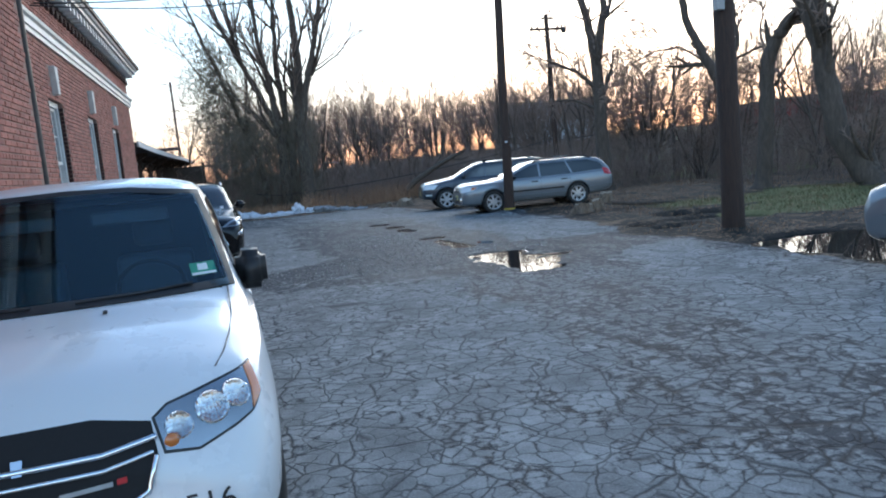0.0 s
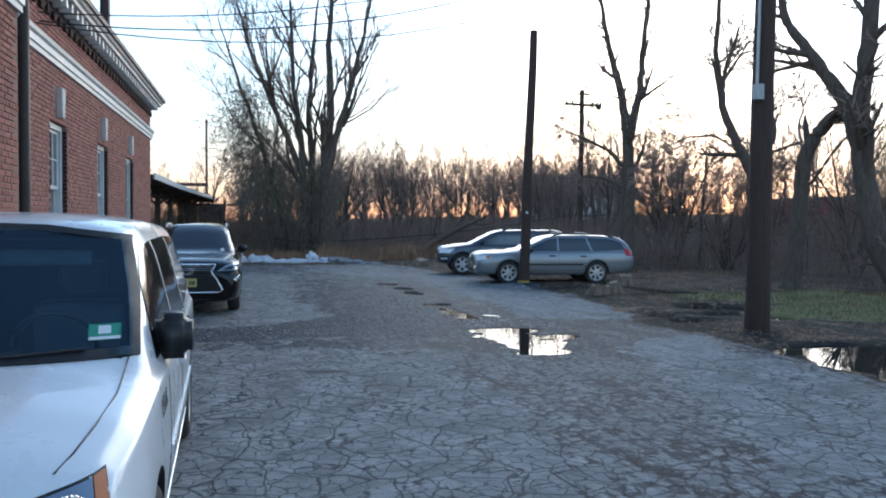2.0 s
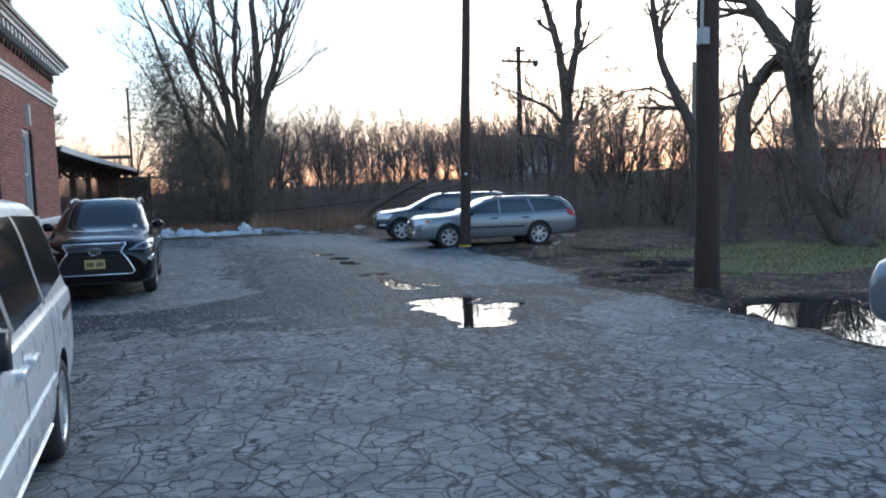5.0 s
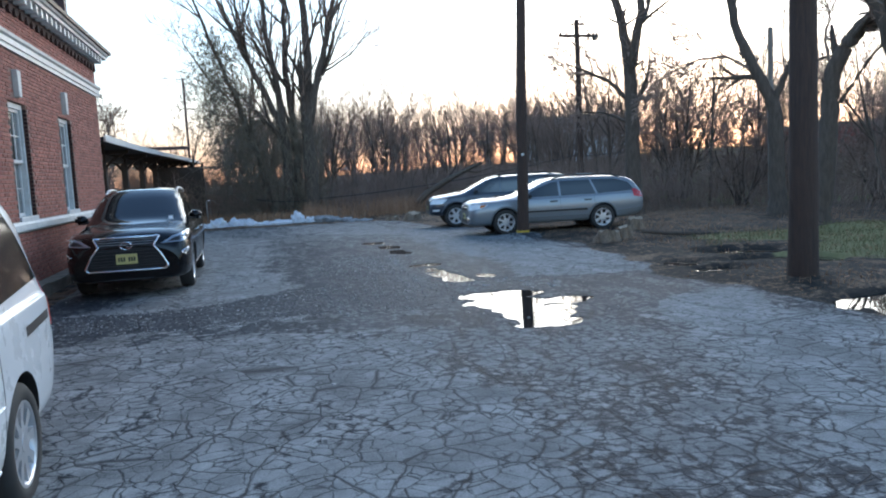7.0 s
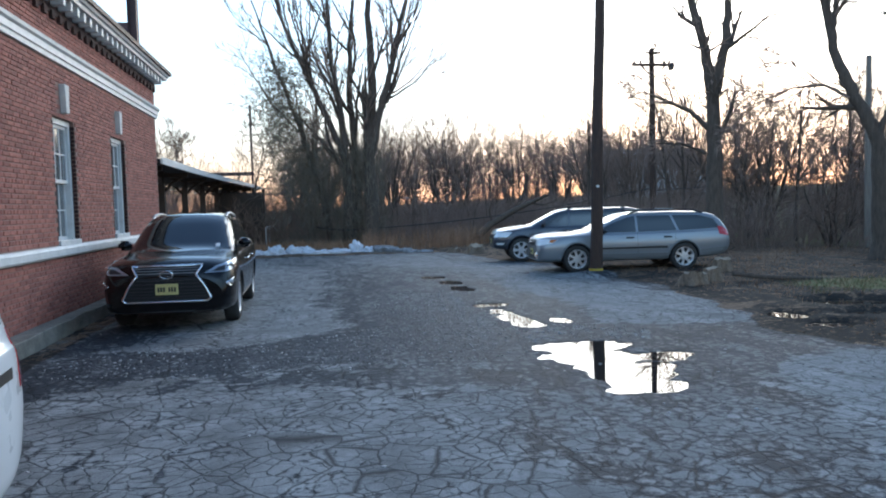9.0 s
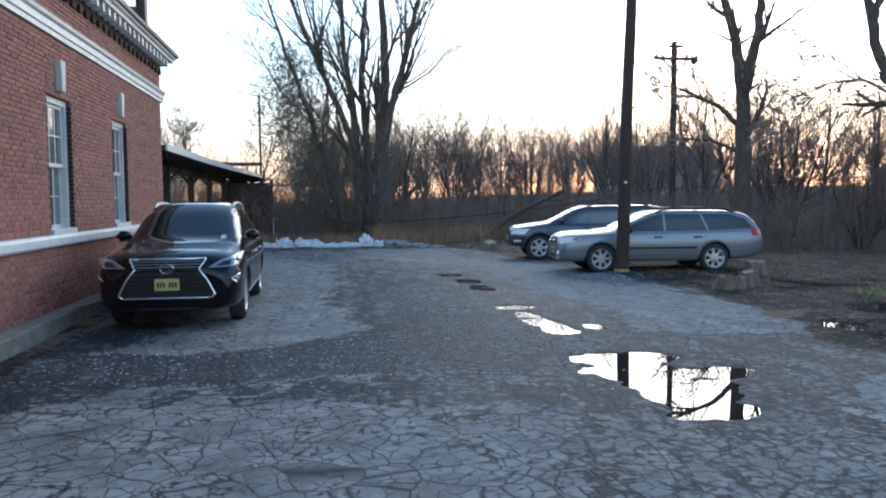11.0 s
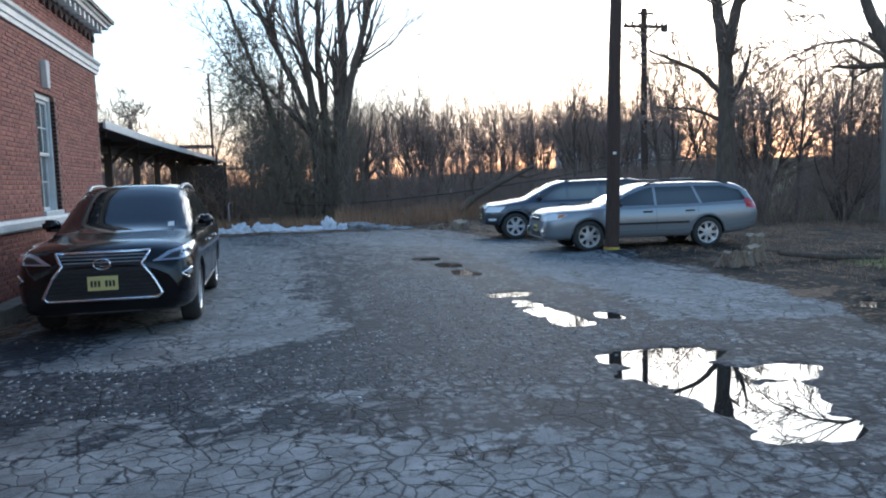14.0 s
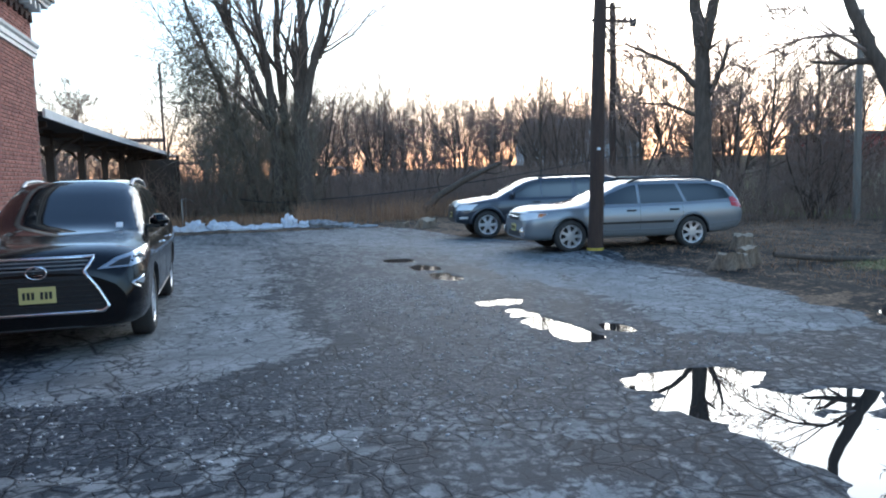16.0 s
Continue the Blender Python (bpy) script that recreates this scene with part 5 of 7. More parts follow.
for sg, ang in ((1, 15), (-1, -15)):
    def hp(pts):
        return [(sg * u, z) for u, z in pts][:: sg]

    lampb = van.panel("headlight", hp([(-0.149, 0.715), (-0.02, 0.70), (0.06, 0.725), (0.14, 0.75), (0.225, 0.785), (0.285, 0.835), (0.285, 0.955), (0.10, 0.925), (-0.10, 0.885), (-0.165, 0.845)]), ang, BLACK_PLASTIC, off=0.002, thick=0.02, grid=0.04, label="large clear headlight cluster")
    van.panel("lamp_lens", hp([(-0.140, 0.725), (-0.02, 0.71), (0.06, 0.735), (0.14, 0.76), (0.215, 0.79), (0.235, 0.86), (0.235, 0.938), (0.10, 0.915), (-0.10, 0.875), (-0.153, 0.84)]), ang, LENS_SILVER, lampb, off=0.006, thick=0.006, grid=0.04)
    van.panel("turn_lens", hp([(0.222, 0.795), (0.278, 0.84), (0.278, 0.947), (0.238, 0.94), (0.238, 0.86)]), ang, AMBER, lampb, off=0.008, thick=0.006, grid=0.04, label="amber turn signal")
    way, _ = van.frame_of(ang)
    for u, z, r in ((-0.075, 0.80, 0.054), (0.06, 0.835, 0.066), (0.165, 0.862, 0.058)):
        pt = van.at(ang, sg * u, z)
        ring = part("reflector_bowl", lathe([(0.0, 0.002), (r * 0.12, 0.002), (r * 0.5, 0.0035), (r * 0.8, 0.008), (r * 0.95, 0.013), (r * 1.0, 0.012), (r * 1.04, 0.003)], 16), FLUTED, lampb, "", True)
        nrm = van.bvh.find_nearest(pt)[1]
        ring.matrix_basis = Matrix.Translation(pt + nrm * 0.004) @ nrm.to_track_quat("Y", "Z").to_matrix().to_4x4()
    pt = van.at(ang, sg * -0.112, 0.755)
    ring = part("turn_bulb", lathe([(0.0, 0.016), (0.022, 0.01), (0.03, 0.0)], 16), AMBER, lampb, "", True)
    ring.matrix_basis = Matrix.Translation(pt - way * 0.006) @ (-way).to_track_quat("Y", "Z").to_matrix().to_4x4()
van.panel("lower_intake", [(-0.5, 0.34), (0.5, 0.34), (0.46, 0.42), (-0.46, 0.42)], "front", BLACK_PLASTIC, off=0.003)
for s in (1, -1):
    co = [van.bvh.ray_cast(Vector((x, s * y, 3)), Vector((0, 0, -1)))[0] for x, y in ((1.24, 0.835), (1.6, 0.83), (1.9, 0.80), (2.1, 0.76), (2.2, 0.72))]
    tube_object("bonnet_seam", [c + Vector((0, 0, 0.001)) for c in co], 0.004, BLACK_PLASTIC, van.root)
co = [van.bvh.ray_cast(Vector((x, 0.0, 3)), Vector((0, 0, -1)))[0] for x in np.linspace(1.5, 1.62, 3)]
part("washer_jet", boxes((1.5, 1.53, 0.24, 0.26, co[0].z - 0.005, co[0].z + 0.012), bevel=0.004), BLACK_PLASTIC, van.root)
part("roof_aerial", boxes((-0.1, 0.0, -0.02, 0.02, 1.74, 1.775), bevel=0.01), WHITE_PAINT, van.root)
for s in (1, -1):
    w0 = [van.at("front", s * u, z) + Vector((0.02, 0, 0.01)) for u, z in ((0.66, 1.20), (0.4, 1.188), (0.1, 1.185))]
    tube_object("wiper", w0, 0.007, BLACK_PLASTIC, van.root)


def lettering(car, text, size, material, view, u0, z0, slant=0.0, label=""):
    """Letters laid on the body, starting at u0 (across, as the viewer reads) and z0."""
    cu = bpy.data.curves.new("lettering", "FONT")
    cu.body, cu.size, cu.extrude = text, size, 0.001
    tmp = new("tmp", cu)
    me = bpy.data.meshes.new_from_object(tmp.evaluated_get(bpy.context.evaluated_depsgraph_get()))
    bpy.data.objects.remove(tmp)
    me.materials.clear()
    me.materials.append(material)
    way, across = car.frame_of(view)
    sg = -1 if view == "left" else 1
    for v in me.vertices:
        o = across * (u0 + sg * v.co.x) + Vector((0, 0, z0 + v.co.y + slant * v.co.x)) - way * 5
        hit, nrm, _, _ = car.bvh.ray_cast(o, way)
        if hit is not None:
            v.co = hit + nrm * (0.004 + v.co.z)
    ob = new("lettering", me)
    ob.parent = car.root
    return tagged(ob, label)


lettering(van, "1516", 0.125, INK, "left", 1.36, 0.90, 0.05, "black fleet number")
lettering(van, "1516", 0.125, INK, 20, -0.40, 0.465, 0.0, "black fleet number")
# dark lettering band on the rear flank, unreadable
van.both("flank_lettering", [(-1.75, 0.90), (-2.3, 0.92), (-2.3, 0.975), (-1.75, 0.955)], INK, off=0.004, thick=0.002, label="dark unreadable lettering strip")
van.both("tail_light", [(-2.44, 0.85), (-2.62, 0.85), (-2.6, 1.15), (-2.46, 1.15)], RED_LENS, off=0.006)
van.wheels(9, 0.7, 0.225)

# ---- black crossover
RX = [(-2.47, 0.55, 0.95, 0.75, 0.82, 1.05, 0.60, 1.10), (-2.40, 0.45, 1.02, 0.86, 0.90, 1.20, 0.62, 1.28), (-2.10, 0.35, 1.06, 0.90, 0.93, 1.46, 0.58, 1.55), (-1.6, 0.28, 1.04, 0.90, 0.945, 1.59, 0.64, 1.66),
      (-0.6, 0.25, 1.01, 0.90, 0.945, 1.63, 0.67, 1.705), (0.1, 0.25, 1.0, 0.90, 0.945, 1.60, 0.67, 1.68), (0.40, 0.25, 1.0, 0.90, 0.945, 1.50, 0.69, 1.58), (0.95, 0.25, 1.0, 0.90, 0.945, 1.20, 0.76, 1.27),
      (1.15, 0.25, 1.0, 0.90, 0.945, 1.09, 0.78, 1.15), (1.6, 0.25, 0.99, 0.91, 0.94, 1.05, 0.76, 1.10), (2.05, 0.25, 0.95, 0.88, 0.93, 1.01, 0.72, 1.055), (2.26, 0.26, 0.90, 0.83, 0.885, 0.955, 0.66, 1.00),
      (2.36, 0.28, 0.82, 0.77, 0.83, 0.88, 0.60, 0.93), (2.42, 0.30, 0.68, 0.68, 0.76, 0.76, 0.52, 0.82)]
rx = Car("crossover_car", pose(-0.605, 17.17, 0, 0, 0, -89.4), "glossy black crossover with a chrome-edged grille", RX, BLACK_PAINT, (1.395, -1.395), 0.37, 0.945, 0.045)
rx.panel("windscreen", [(-0.80, 1.13), (0, 1.10), (0.80, 1.13), (0.77, 1.28), (0.68, 1.54), (0.3, 1.615), (0, 1.625), (-0.3, 1.615), (-0.68, 1.54), (-0.77, 1.28)], "front", TINTED, off=0.003, label="dark reflective windscreen")
rx.panel("sticker", [(0.53, 1.15), (0.60, 1.15), (0.595, 1.20), (0.525, 1.20)], "front", WHITE_PRINT, off=0.008, thick=0.002)
rx.panel("roof_panel", [(-1.7, -0.5), (0.12, -0.54), (0.12, 0.54), (-1.7, 0.5)], "top", TINTED, off=0.003, label="glossy dark roof glass")
for poly in ([(0.98, 1.06), (0.55, 1.36), (0.2, 1.535), (-0.08, 1.565), (-0.08, 1.05)], [(-0.14, 1.05), (-0.14, 1.57), (-0.95, 1.56), (-1.05, 1.07)], [(-1.12, 1.08), (-1.02, 1.555), (-1.5, 1.5), (-1.95, 1.2), (-1.85, 1.12)]):
    rx.both("side_window", poly, TINTED, off=0.004)
for s in ("left", "right"):
    rx.strip("window_trim", [(1.02, 1.035), (-0.1, 1.03), (-1.1, 1.055), (-1.95, 1.12)], s, 0.007, CHROME)
    for xx in (0.85, -0.11, -1.1):
        rx.strip("door_seam", [(xx, 0.40), (xx, 0.7), (xx, 1.0)], s, 0.003, BLACK_PLASTIC, off=-0.001)
spindle = [(-0.55, 0.445), (0.55, 0.445), (0.60, 0.49), (0.51, 0.67), (0.40, 0.82), (0.48, 0.95), (-0.48, 0.95), (-0.40, 0.82), (-0.51, 0.67), (-0.60, 0.49)]
grille = rx.panel("grille", spindle, "front", FRIT_BLACK, off=0.002, thick=0.03, label="dark spindle grille with a chrome frame")
rx.strip("chrome_frame", spindle + spindle[:1], "front", 0.017, CHROME, grille, off=0.010)
for z in (0.52, 0.56, 0.60, 0.65, 0.70, 0.75, 0.85, 0.885, 0.92):
    hw = float(np.interp(z, [0.49, 0.67, 0.82, 0.95], [0.56, 0.48, 0.37, 0.45]))
    rx.strip("grille_slat", [(-hw, z), (0, z), (hw, z)], "front", 0.006, GALVANISED if z > 0.82 else BLACK_PLASTIC, grille, off=0.006)
em = rx.at("front", 0, 0.83)
ring_pts = [(em[0] + 0.015, 0.085 * math.cos(k * math.pi / 16), 0.83 + 0.058 * math.sin(k * math.pi / 16)) for k in range(33)]
tube_object("emblem", ring_pts, 0.009, CHROME, grille, "oval chrome emblem", 8)
tube_object("emblem", [(em[0] + 0.022, 0.012, 0.875), (em[0] + 0.022, -0.04, 0.805), (em[0] + 0.022, 0.055, 0.807)][::1], 0.007, CHROME, grille, "", 8)
rx.plate("front", 0.625, 0.31, 0.155, PLATE_YELLOW, 7, "pale yellow number plate with dark bars")
for sg, ang in ((1, 32), (-1, -32)):
    def hp(pts):
        return [(sg * u, z) for u, z in pts][:: sg]

    hl_ = rx.panel("headlight", hp([(-0.84, 0.835), (-0.55, 0.84), (-0.30, 0.88), (-0.10, 0.935), (-0.03, 1.005), (-0.33, 0.985), (-0.64, 0.93)]), ang, LAMP_SMOKED, off=0.004, thick=0.012, grid=0.04, label="slim angular headlight")
    pt, (way, _) = rx.at(ang, sg * -0.40, 0.91), rx.frame_of(ang)
    ring = part("lamp_bowl", lathe([(0.0, 0.012), (0.03, 0.004), (0.046, 0.012), (0.052, 0.002)], 22), REFLECTOR, hl_, "", True)
    ring.matrix_basis = Matrix.Translation(pt - way * 0.006) @ (-way).to_track_quat("Y", "Z").to_matrix().to_4x4()
    rx.panel("lamp_shadow", hp([(-0.74, 0.852), (-0.56, 0.858), (-0.50, 0.93), (-0.62, 0.905)]), ang, BLACK_PLASTIC, hl_, off=0.007, thick=0.006, grid=0.04)
    rx.strip("running_light", [(sg * u, z) for u, z in ((-0.40, 0.735), (-0.58, 0.685), (-0.47, 0.63))], ang, 0.010, CHROME, off=0.008, label="chrome tick round the fog lamp")
    fog = rx.panel("fog_lamp", hp([(-0.51, 0.685), (-0.43, 0.66), (-0.38, 0.70), (-0.44, 0.72)]), ang, LAMP_CLEAR, off=0.006, grid=0.04)
rx.panel("bumper_lip", [(-0.62, 0.265), (0.62, 0.265), (0.64, 0.30), (-0.64, 0.30)], "front", BLACK_PLASTIC, off=0.006)
rx.both("sill_trim", [(0.98, 0.26), (-0.98, 0.26), (-0.98, 0.36), (0.98, 0.36)], BLACK_PLASTIC, off=0.01)
rx.handles((0.02, -0.98), 0.90, CHROME)
rx.mirror(0.66, 1.19, 0.15, (0.13, 0.22, 0.16), BLACK_PAINT)
rx.rails(-1.5, 0.1, 0.60, GALVANISED, 0.04)
rx.wheels(10, 0.6, 0.235, 0.03)

# ---- silver estate wagon
WAGON = [(-2.5, 0.5, 0.85, 0.72, 0.8, 0.93, 0.7, 0.975), (-2.45, 0.4, 0.92, 0.8, 0.85, 1.032, 0.7, 1.089), (-2.32, 0.35, 0.95, 0.82, 0.865, 1.232, 0.66, 1.29), (-2.14, 0.32, 0.96, 0.83, 0.875, 1.347, 0.64, 1.405), (-1.8, 0.28, 0.95, 0.84, 0.88, 1.396, 0.64, 1.45),
         (-1, 0.26, 0.93, 0.84, 0.885, 1.421, 0.65, 1.47), (-0.2, 0.26, 0.92, 0.84, 0.885, 1.413, 0.65, 1.462), (0.12, 0.26, 0.91, 0.84, 0.885, 1.364, 0.64, 1.413), (0.7, 0.26, 0.91, 0.84, 0.885, 1.098, 0.65, 1.147), (0.98, 0.26, 0.91, 0.84, 0.885, 0.983, 0.69, 1.024),
         (1.5, 0.26, 0.88, 0.83, 0.88, 0.94, 0.67, 0.983), (2, 0.26, 0.85, 0.8, 0.87, 0.905, 0.67, 0.95), (2.17, 0.27, 0.81, 0.77, 0.84, 0.865, 0.64, 0.905), (2.25, 0.29, 0.74, 0.72, 0.79, 0.8, 0.6, 0.84), (2.29, 0.31, 0.64, 0.64, 0.71, 0.7, 0.52, 0.74)]
wagon = Car("estate_car", pose(9.22, 21.58, 0, 0, 0, 173.6), "silver estate car with grey lower cladding", WAGON, SILVER_PAINT, (1.335, -1.335), 0.34, 0.885, 0.05)
wagon.panel("windscreen", [(-0.64, 0.991), (0, 0.979), (0.64, 0.991), (0.55, 1.319), (0, 1.368), (-0.55, 1.319)], "front", CAR_GLASS, label="dark windscreen reflecting the sky")
for poly in ([(0.86, 0.97), (0.45, 1.171), (0.05, 1.319), (-0.14, 1.352), (-0.14, 0.966)], [(-0.20, 0.966), (-0.20, 1.356), (-1.02, 1.356), (-1.16, 0.979)], [(-1.23, 0.979), (-1.08, 1.356), (-1.75, 1.344), (-2.12, 1.237), (-2.26, 1.024)]):
    wagon.both("side_window", poly, CAR_GLASS, off=0.004)
wagon.both("cladding", [(-2.42, 0.36), (-1.74, 0.36), (-1.74, 0.50), (-2.42, 0.56)], CLADDING, off=0.006)
wagon.both("cladding", [(-0.93, 0.30), (0.93, 0.30), (0.93, 0.44), (-0.93, 0.44)], CLADDING, off=0.008, label="grey plastic sill cladding")
wagon.both("rub_strip", [(0.93, 0.56), (-0.9, 0.56), (-0.9, 0.61), (0.93, 0.60)], BLACK_PLASTIC, off=0.008)
for ax in (1.335, -1.335):
    for s in ("left", "right"):
        pts = [(ax + 0.40 * math.cos(a), 0.34 + 0.40 * math.sin(a)) for a in np.linspace(0.15, math.pi - 0.15, 12)]
        wagon.strip("arch_trim", pts, s, 0.03, CLADDING, off=-0.008)
for s in ("left", "right"):
    for xx in (0.93, -0.17, -1.12):
        wagon.strip("door_seam", [(xx, 0.35), (xx, 0.7), (xx, 0.95)], s, 0.003, BLACK_PLASTIC, off=-0.001)
wagon.handles((0.02, -0.92), 0.83, BLACK_PLASTIC)
wagon.mirror(0.68, 1.0, 0.10, (0.11, 0.18, 0.14))
wagon.rails(-1.9, 0.0, 0.58, BLACK_PLASTIC, 0.06)
part("roof_bar", boxes((-0.35, -0.28, -0.58, 0.58, 1.50, 1.52), bevel=0.008), GALVANISED, wagon.root)
part("roof_bar", boxes((-1.15, -1.08, -0.58, 0.58, 1.505, 1.525), bevel=0.008), GALVANISED, wagon.root)
g = wagon.panel("grille", [(-0.32, 0.68), (0.32, 0.68), (0.38, 0.82), (-0.38, 0.82)], "front", BLACK_PLASTIC, off=0.004)
wagon.strip("chrome_bar", [(-0.35, 0.75), (0.35, 0.75)], "front", 0.012, CHROME, g, off=0.01)
wagon.panel("lower_intake", [(-0.45, 0.34), (0.45, 0.34), (0.42, 0.46), (-0.42, 0.46)], "front", BLACK_PLASTIC, off=0.004)
wagon.plate("front", 0.52, 0.30, 0.15, PLATE_YELLOW, 7, "pale number plate with dark bars")
for sg, ang in ((1, 40), (-1, -40)):
    def hp(pts):
        return [(sg * u, z) for u, z in pts][:: sg]

    hl_ = wagon.panel("headlight", hp([(-1.12, 0.68), (-0.85, 0.69), (-0.62, 0.735), (-0.52, 0.82), (-0.75, 0.845), (-1.12, 0.79)]), ang, LAMP_BRIGHT, off=0.005, grid=0.04, label="clear headlight")
    wagon.panel("turn_lens", hp([(-0.66, 0.745), (-0.60, 0.755), (-0.54, 0.815), (-0.66, 0.825)]), ang, AMBER, hl_, off=0.009, grid=0.04)
    fog = part("fog_lamp", lathe([(0, 0.02), (0.05, 0.015), (0.07, 0.0), (0.085, 0.012), (0.09, -0.01)], 20), REFLECTOR, wagon.root, "round fog lamp", True)
    pt, (way, _) = wagon.at(ang, sg * -0.95, 0.45), wagon.frame_of(ang)
    fog.matrix_basis = Matrix.Translation(pt) @ (-way).to_track_quat("Y", "Z").to_matrix().to_4x4()
wagon.both("tail_light", [(-2.22, 0.86), (-2.47, 0.82), (-2.46, 0.96), (-2.30, 1.06), (-2.20, 1.04)], RED_LENS, off=0.006, label="bright red tail light")
wagon.wheels(7, 0.8, 0.215)

# ---- blue-grey off-roader behind it
SUV = [(-2.5, 0.55, 1, 0.78, 0.85, 1.431, 0.72, 1.491), (-2.44, 0.48, 1.06, 0.86, 0.9, 1.56, 0.74, 1.629), (-2.1, 0.4, 1.08, 0.88, 0.925, 1.629, 0.74, 1.689), (-1, 0.38, 1.07, 0.88, 0.925, 1.625, 0.75, 1.68), (-0.05, 0.38, 1.06, 0.88, 0.925, 1.599, 0.74, 1.659),
       (0.25, 0.38, 1.06, 0.88, 0.925, 1.513, 0.74, 1.582), (0.85, 0.38, 1.06, 0.88, 0.925, 1.22, 0.74, 1.281), (1.05, 0.38, 1.05, 0.88, 0.925, 1.126, 0.77, 1.177), (1.5, 0.38, 1.02, 0.87, 0.92, 1.07, 0.74, 1.126), (1.98, 0.4, 0.95, 0.84, 0.9, 1, 0.7, 1.06),
       (2.14, 0.42, 0.93, 0.82, 0.88, 0.99, 0.7, 1.04), (2.22, 0.44, 0.85, 0.79, 0.86, 0.91, 0.66, 0.96), (2.27, 0.46, 0.74, 0.72, 0.79, 0.81, 0.6, 0.86)]
suv = Car("off_road_car", pose(9.45, 27.0, -0.12, 0, 0, 171.5), "dark blue-grey off-road car parked by the trees", SUV, STEEL_PAINT, (1.395, -1.395), 0.385, 0.925, 0.07)
suv.panel("windscreen", [(-0.68, 1.169), (0, 1.156), (0.68, 1.169), (0.62, 1.513), (0, 1.573), (-0.62, 1.513)], "front", CAR_GLASS)
for poly in ([(0.80, 1.126), (0.42, 1.375), (0.15, 1.53), (-0.12, 1.556), (-0.12, 1.117)], [(-0.18, 1.117), (-0.18, 1.56), (-1.02, 1.564), (-1.02, 1.126)], [(-1.25, 1.143), (-1.10, 1.564), (-2.05, 1.539), (-2.2, 1.186)]):
    suv.both("side_window", poly, CAR_GLASS, off=0.004)
for ax in (1.395, -1.395):
    for s in ("left", "right"):
        suv.strip("arch_flare", [(ax + 0.47 * math.cos(a), 0.385 + 0.47 * math.sin(a)) for a in np.linspace(0.1, math.pi - 0.1, 12)], s, 0.04, STEEL_PAINT, off=-0.005)
suv.both("running_board", [(0.85, 0.40), (-0.85, 0.40), (-0.85, 0.48), (0.85, 0.48)], BLACK_PLASTIC, off=0.03)
suv.handles((0.0, -0.9), 0.98, BLACK_PLASTIC)
suv.mirror(0.70, 1.20, 0.12, (0.12, 0.2, 0.2), STEEL_PAINT)
suv.rails(-2.0, -0.1, 0.62, BLACK_PLASTIC, 0.06)
g = suv.panel("grille", [(-0.36, 0.76), (0.36, 0.76), (0.40, 0.92), (-0.40, 0.92)], "front", BLACK_PLASTIC, off=0.004)
for z in (0.80, 0.85, 0.90):
    suv.strip("chrome_bar", [(-0.37, z), (0.37, z)], "front", 0.012, CHROME, g, off=0.01)
suv.panel("lower_intake", [(-0.5, 0.48), (0.5, 0.48), (0.48, 0.58), (-0.48, 0.58)], "front", BLACK_PLASTIC, off=0.004)
suv.plate("front", 0.66, 0.30, 0.15, PLATE_YELLOW, 7, "pale number plate with dark bars")
for sg, ang in ((1, 35), (-1, -35)):
    hl_ = suv.panel("headlight", [(sg * u, z) for u, z in [(-0.70, 0.80), (-0.32, 0.80), (-0.24, 0.96), (-0.62, 0.95)]][::sg], ang, LAMP_BRIGHT, off=0.005, grid=0.04)
    suv.panel("fog_lamp", [(sg * u, z) for u, z in [(-0.55, 0.56), (-0.40, 0.56), (-0.38, 0.62), (-0.55, 0.62)]][::sg], ang, WHITE_PRINT, off=0.005, grid=0.04)
suv.both("tail_light", [(-2.36, 0.95), (-2.47, 0.95), (-2.46, 1.3), (-2.38, 1.3)], RED_LENS, off=0.006)
suv.wheels(6, 1.1, 0.25)

# ---- silver saloon on the verge
SALOON = [(-2.42, 0.42, 0.75, 0.72, 0.80, 0.82, 0.62, 0.88), (-2.36, 0.33, 0.90, 0.82, 0.88, 0.97, 0.66, 1.03), (-2.0, 0.28, 0.95, 0.85, 0.905, 1.02, 0.68, 1.09), (-1.62, 0.26, 0.94, 0.85, 0.91, 1.08, 0.67, 1.15), (-0.95, 0.25, 0.93, 0.85, 0.91, 1.36, 0.58, 1.42),
          (-0.2, 0.25, 0.92, 0.85, 0.91, 1.40, 0.58, 1.46), (0.2, 0.25, 0.92, 0.85, 0.91, 1.33, 0.58, 1.39), (1.0, 0.25, 0.90, 0.85, 0.91, 0.98, 0.67, 1.03), (1.6, 0.25, 0.84, 0.83, 0.90, 0.89, 0.66, 0.94), (2.1, 0.26, 0.72, 0.76, 0.84, 0.78, 0.58, 0.84), (2.3, 0.3, 0.55, 0.55, 0.65, 0.62, 0.42, 0.66)]
saloon = Car("saloon_car", pose(9.72, 6.62, 0.0, 0, 0, 14), "silver saloon parked nose-first at the verge", SALOON, SILVER_PAINT, (1.37, -1.37), 0.32, 0.91, 0.05)
saloon.panel("rear_window", [(-0.62, 1.12), (0.62, 1.12), (0.54, 1.37), (0, 1.40), (-0.54, 1.37)], "rear", TINTED)
saloon.panel("windscreen", [(-0.64, 1.0), (0.64, 1.0), (0.54, 1.34), (-0.54, 1.34)], "front", TINTED)
for poly in ([(0.85, 0.97), (0.3, 1.24), (-0.02, 1.32), (-0.1, 0.97)], [(-0.16, 0.97), (-0.1, 1.33), (-0.8, 1.31), (-1.3, 1.06), (-1.3, 0.98)]):
    saloon.both("side_window", poly, TINTED, off=0.004)
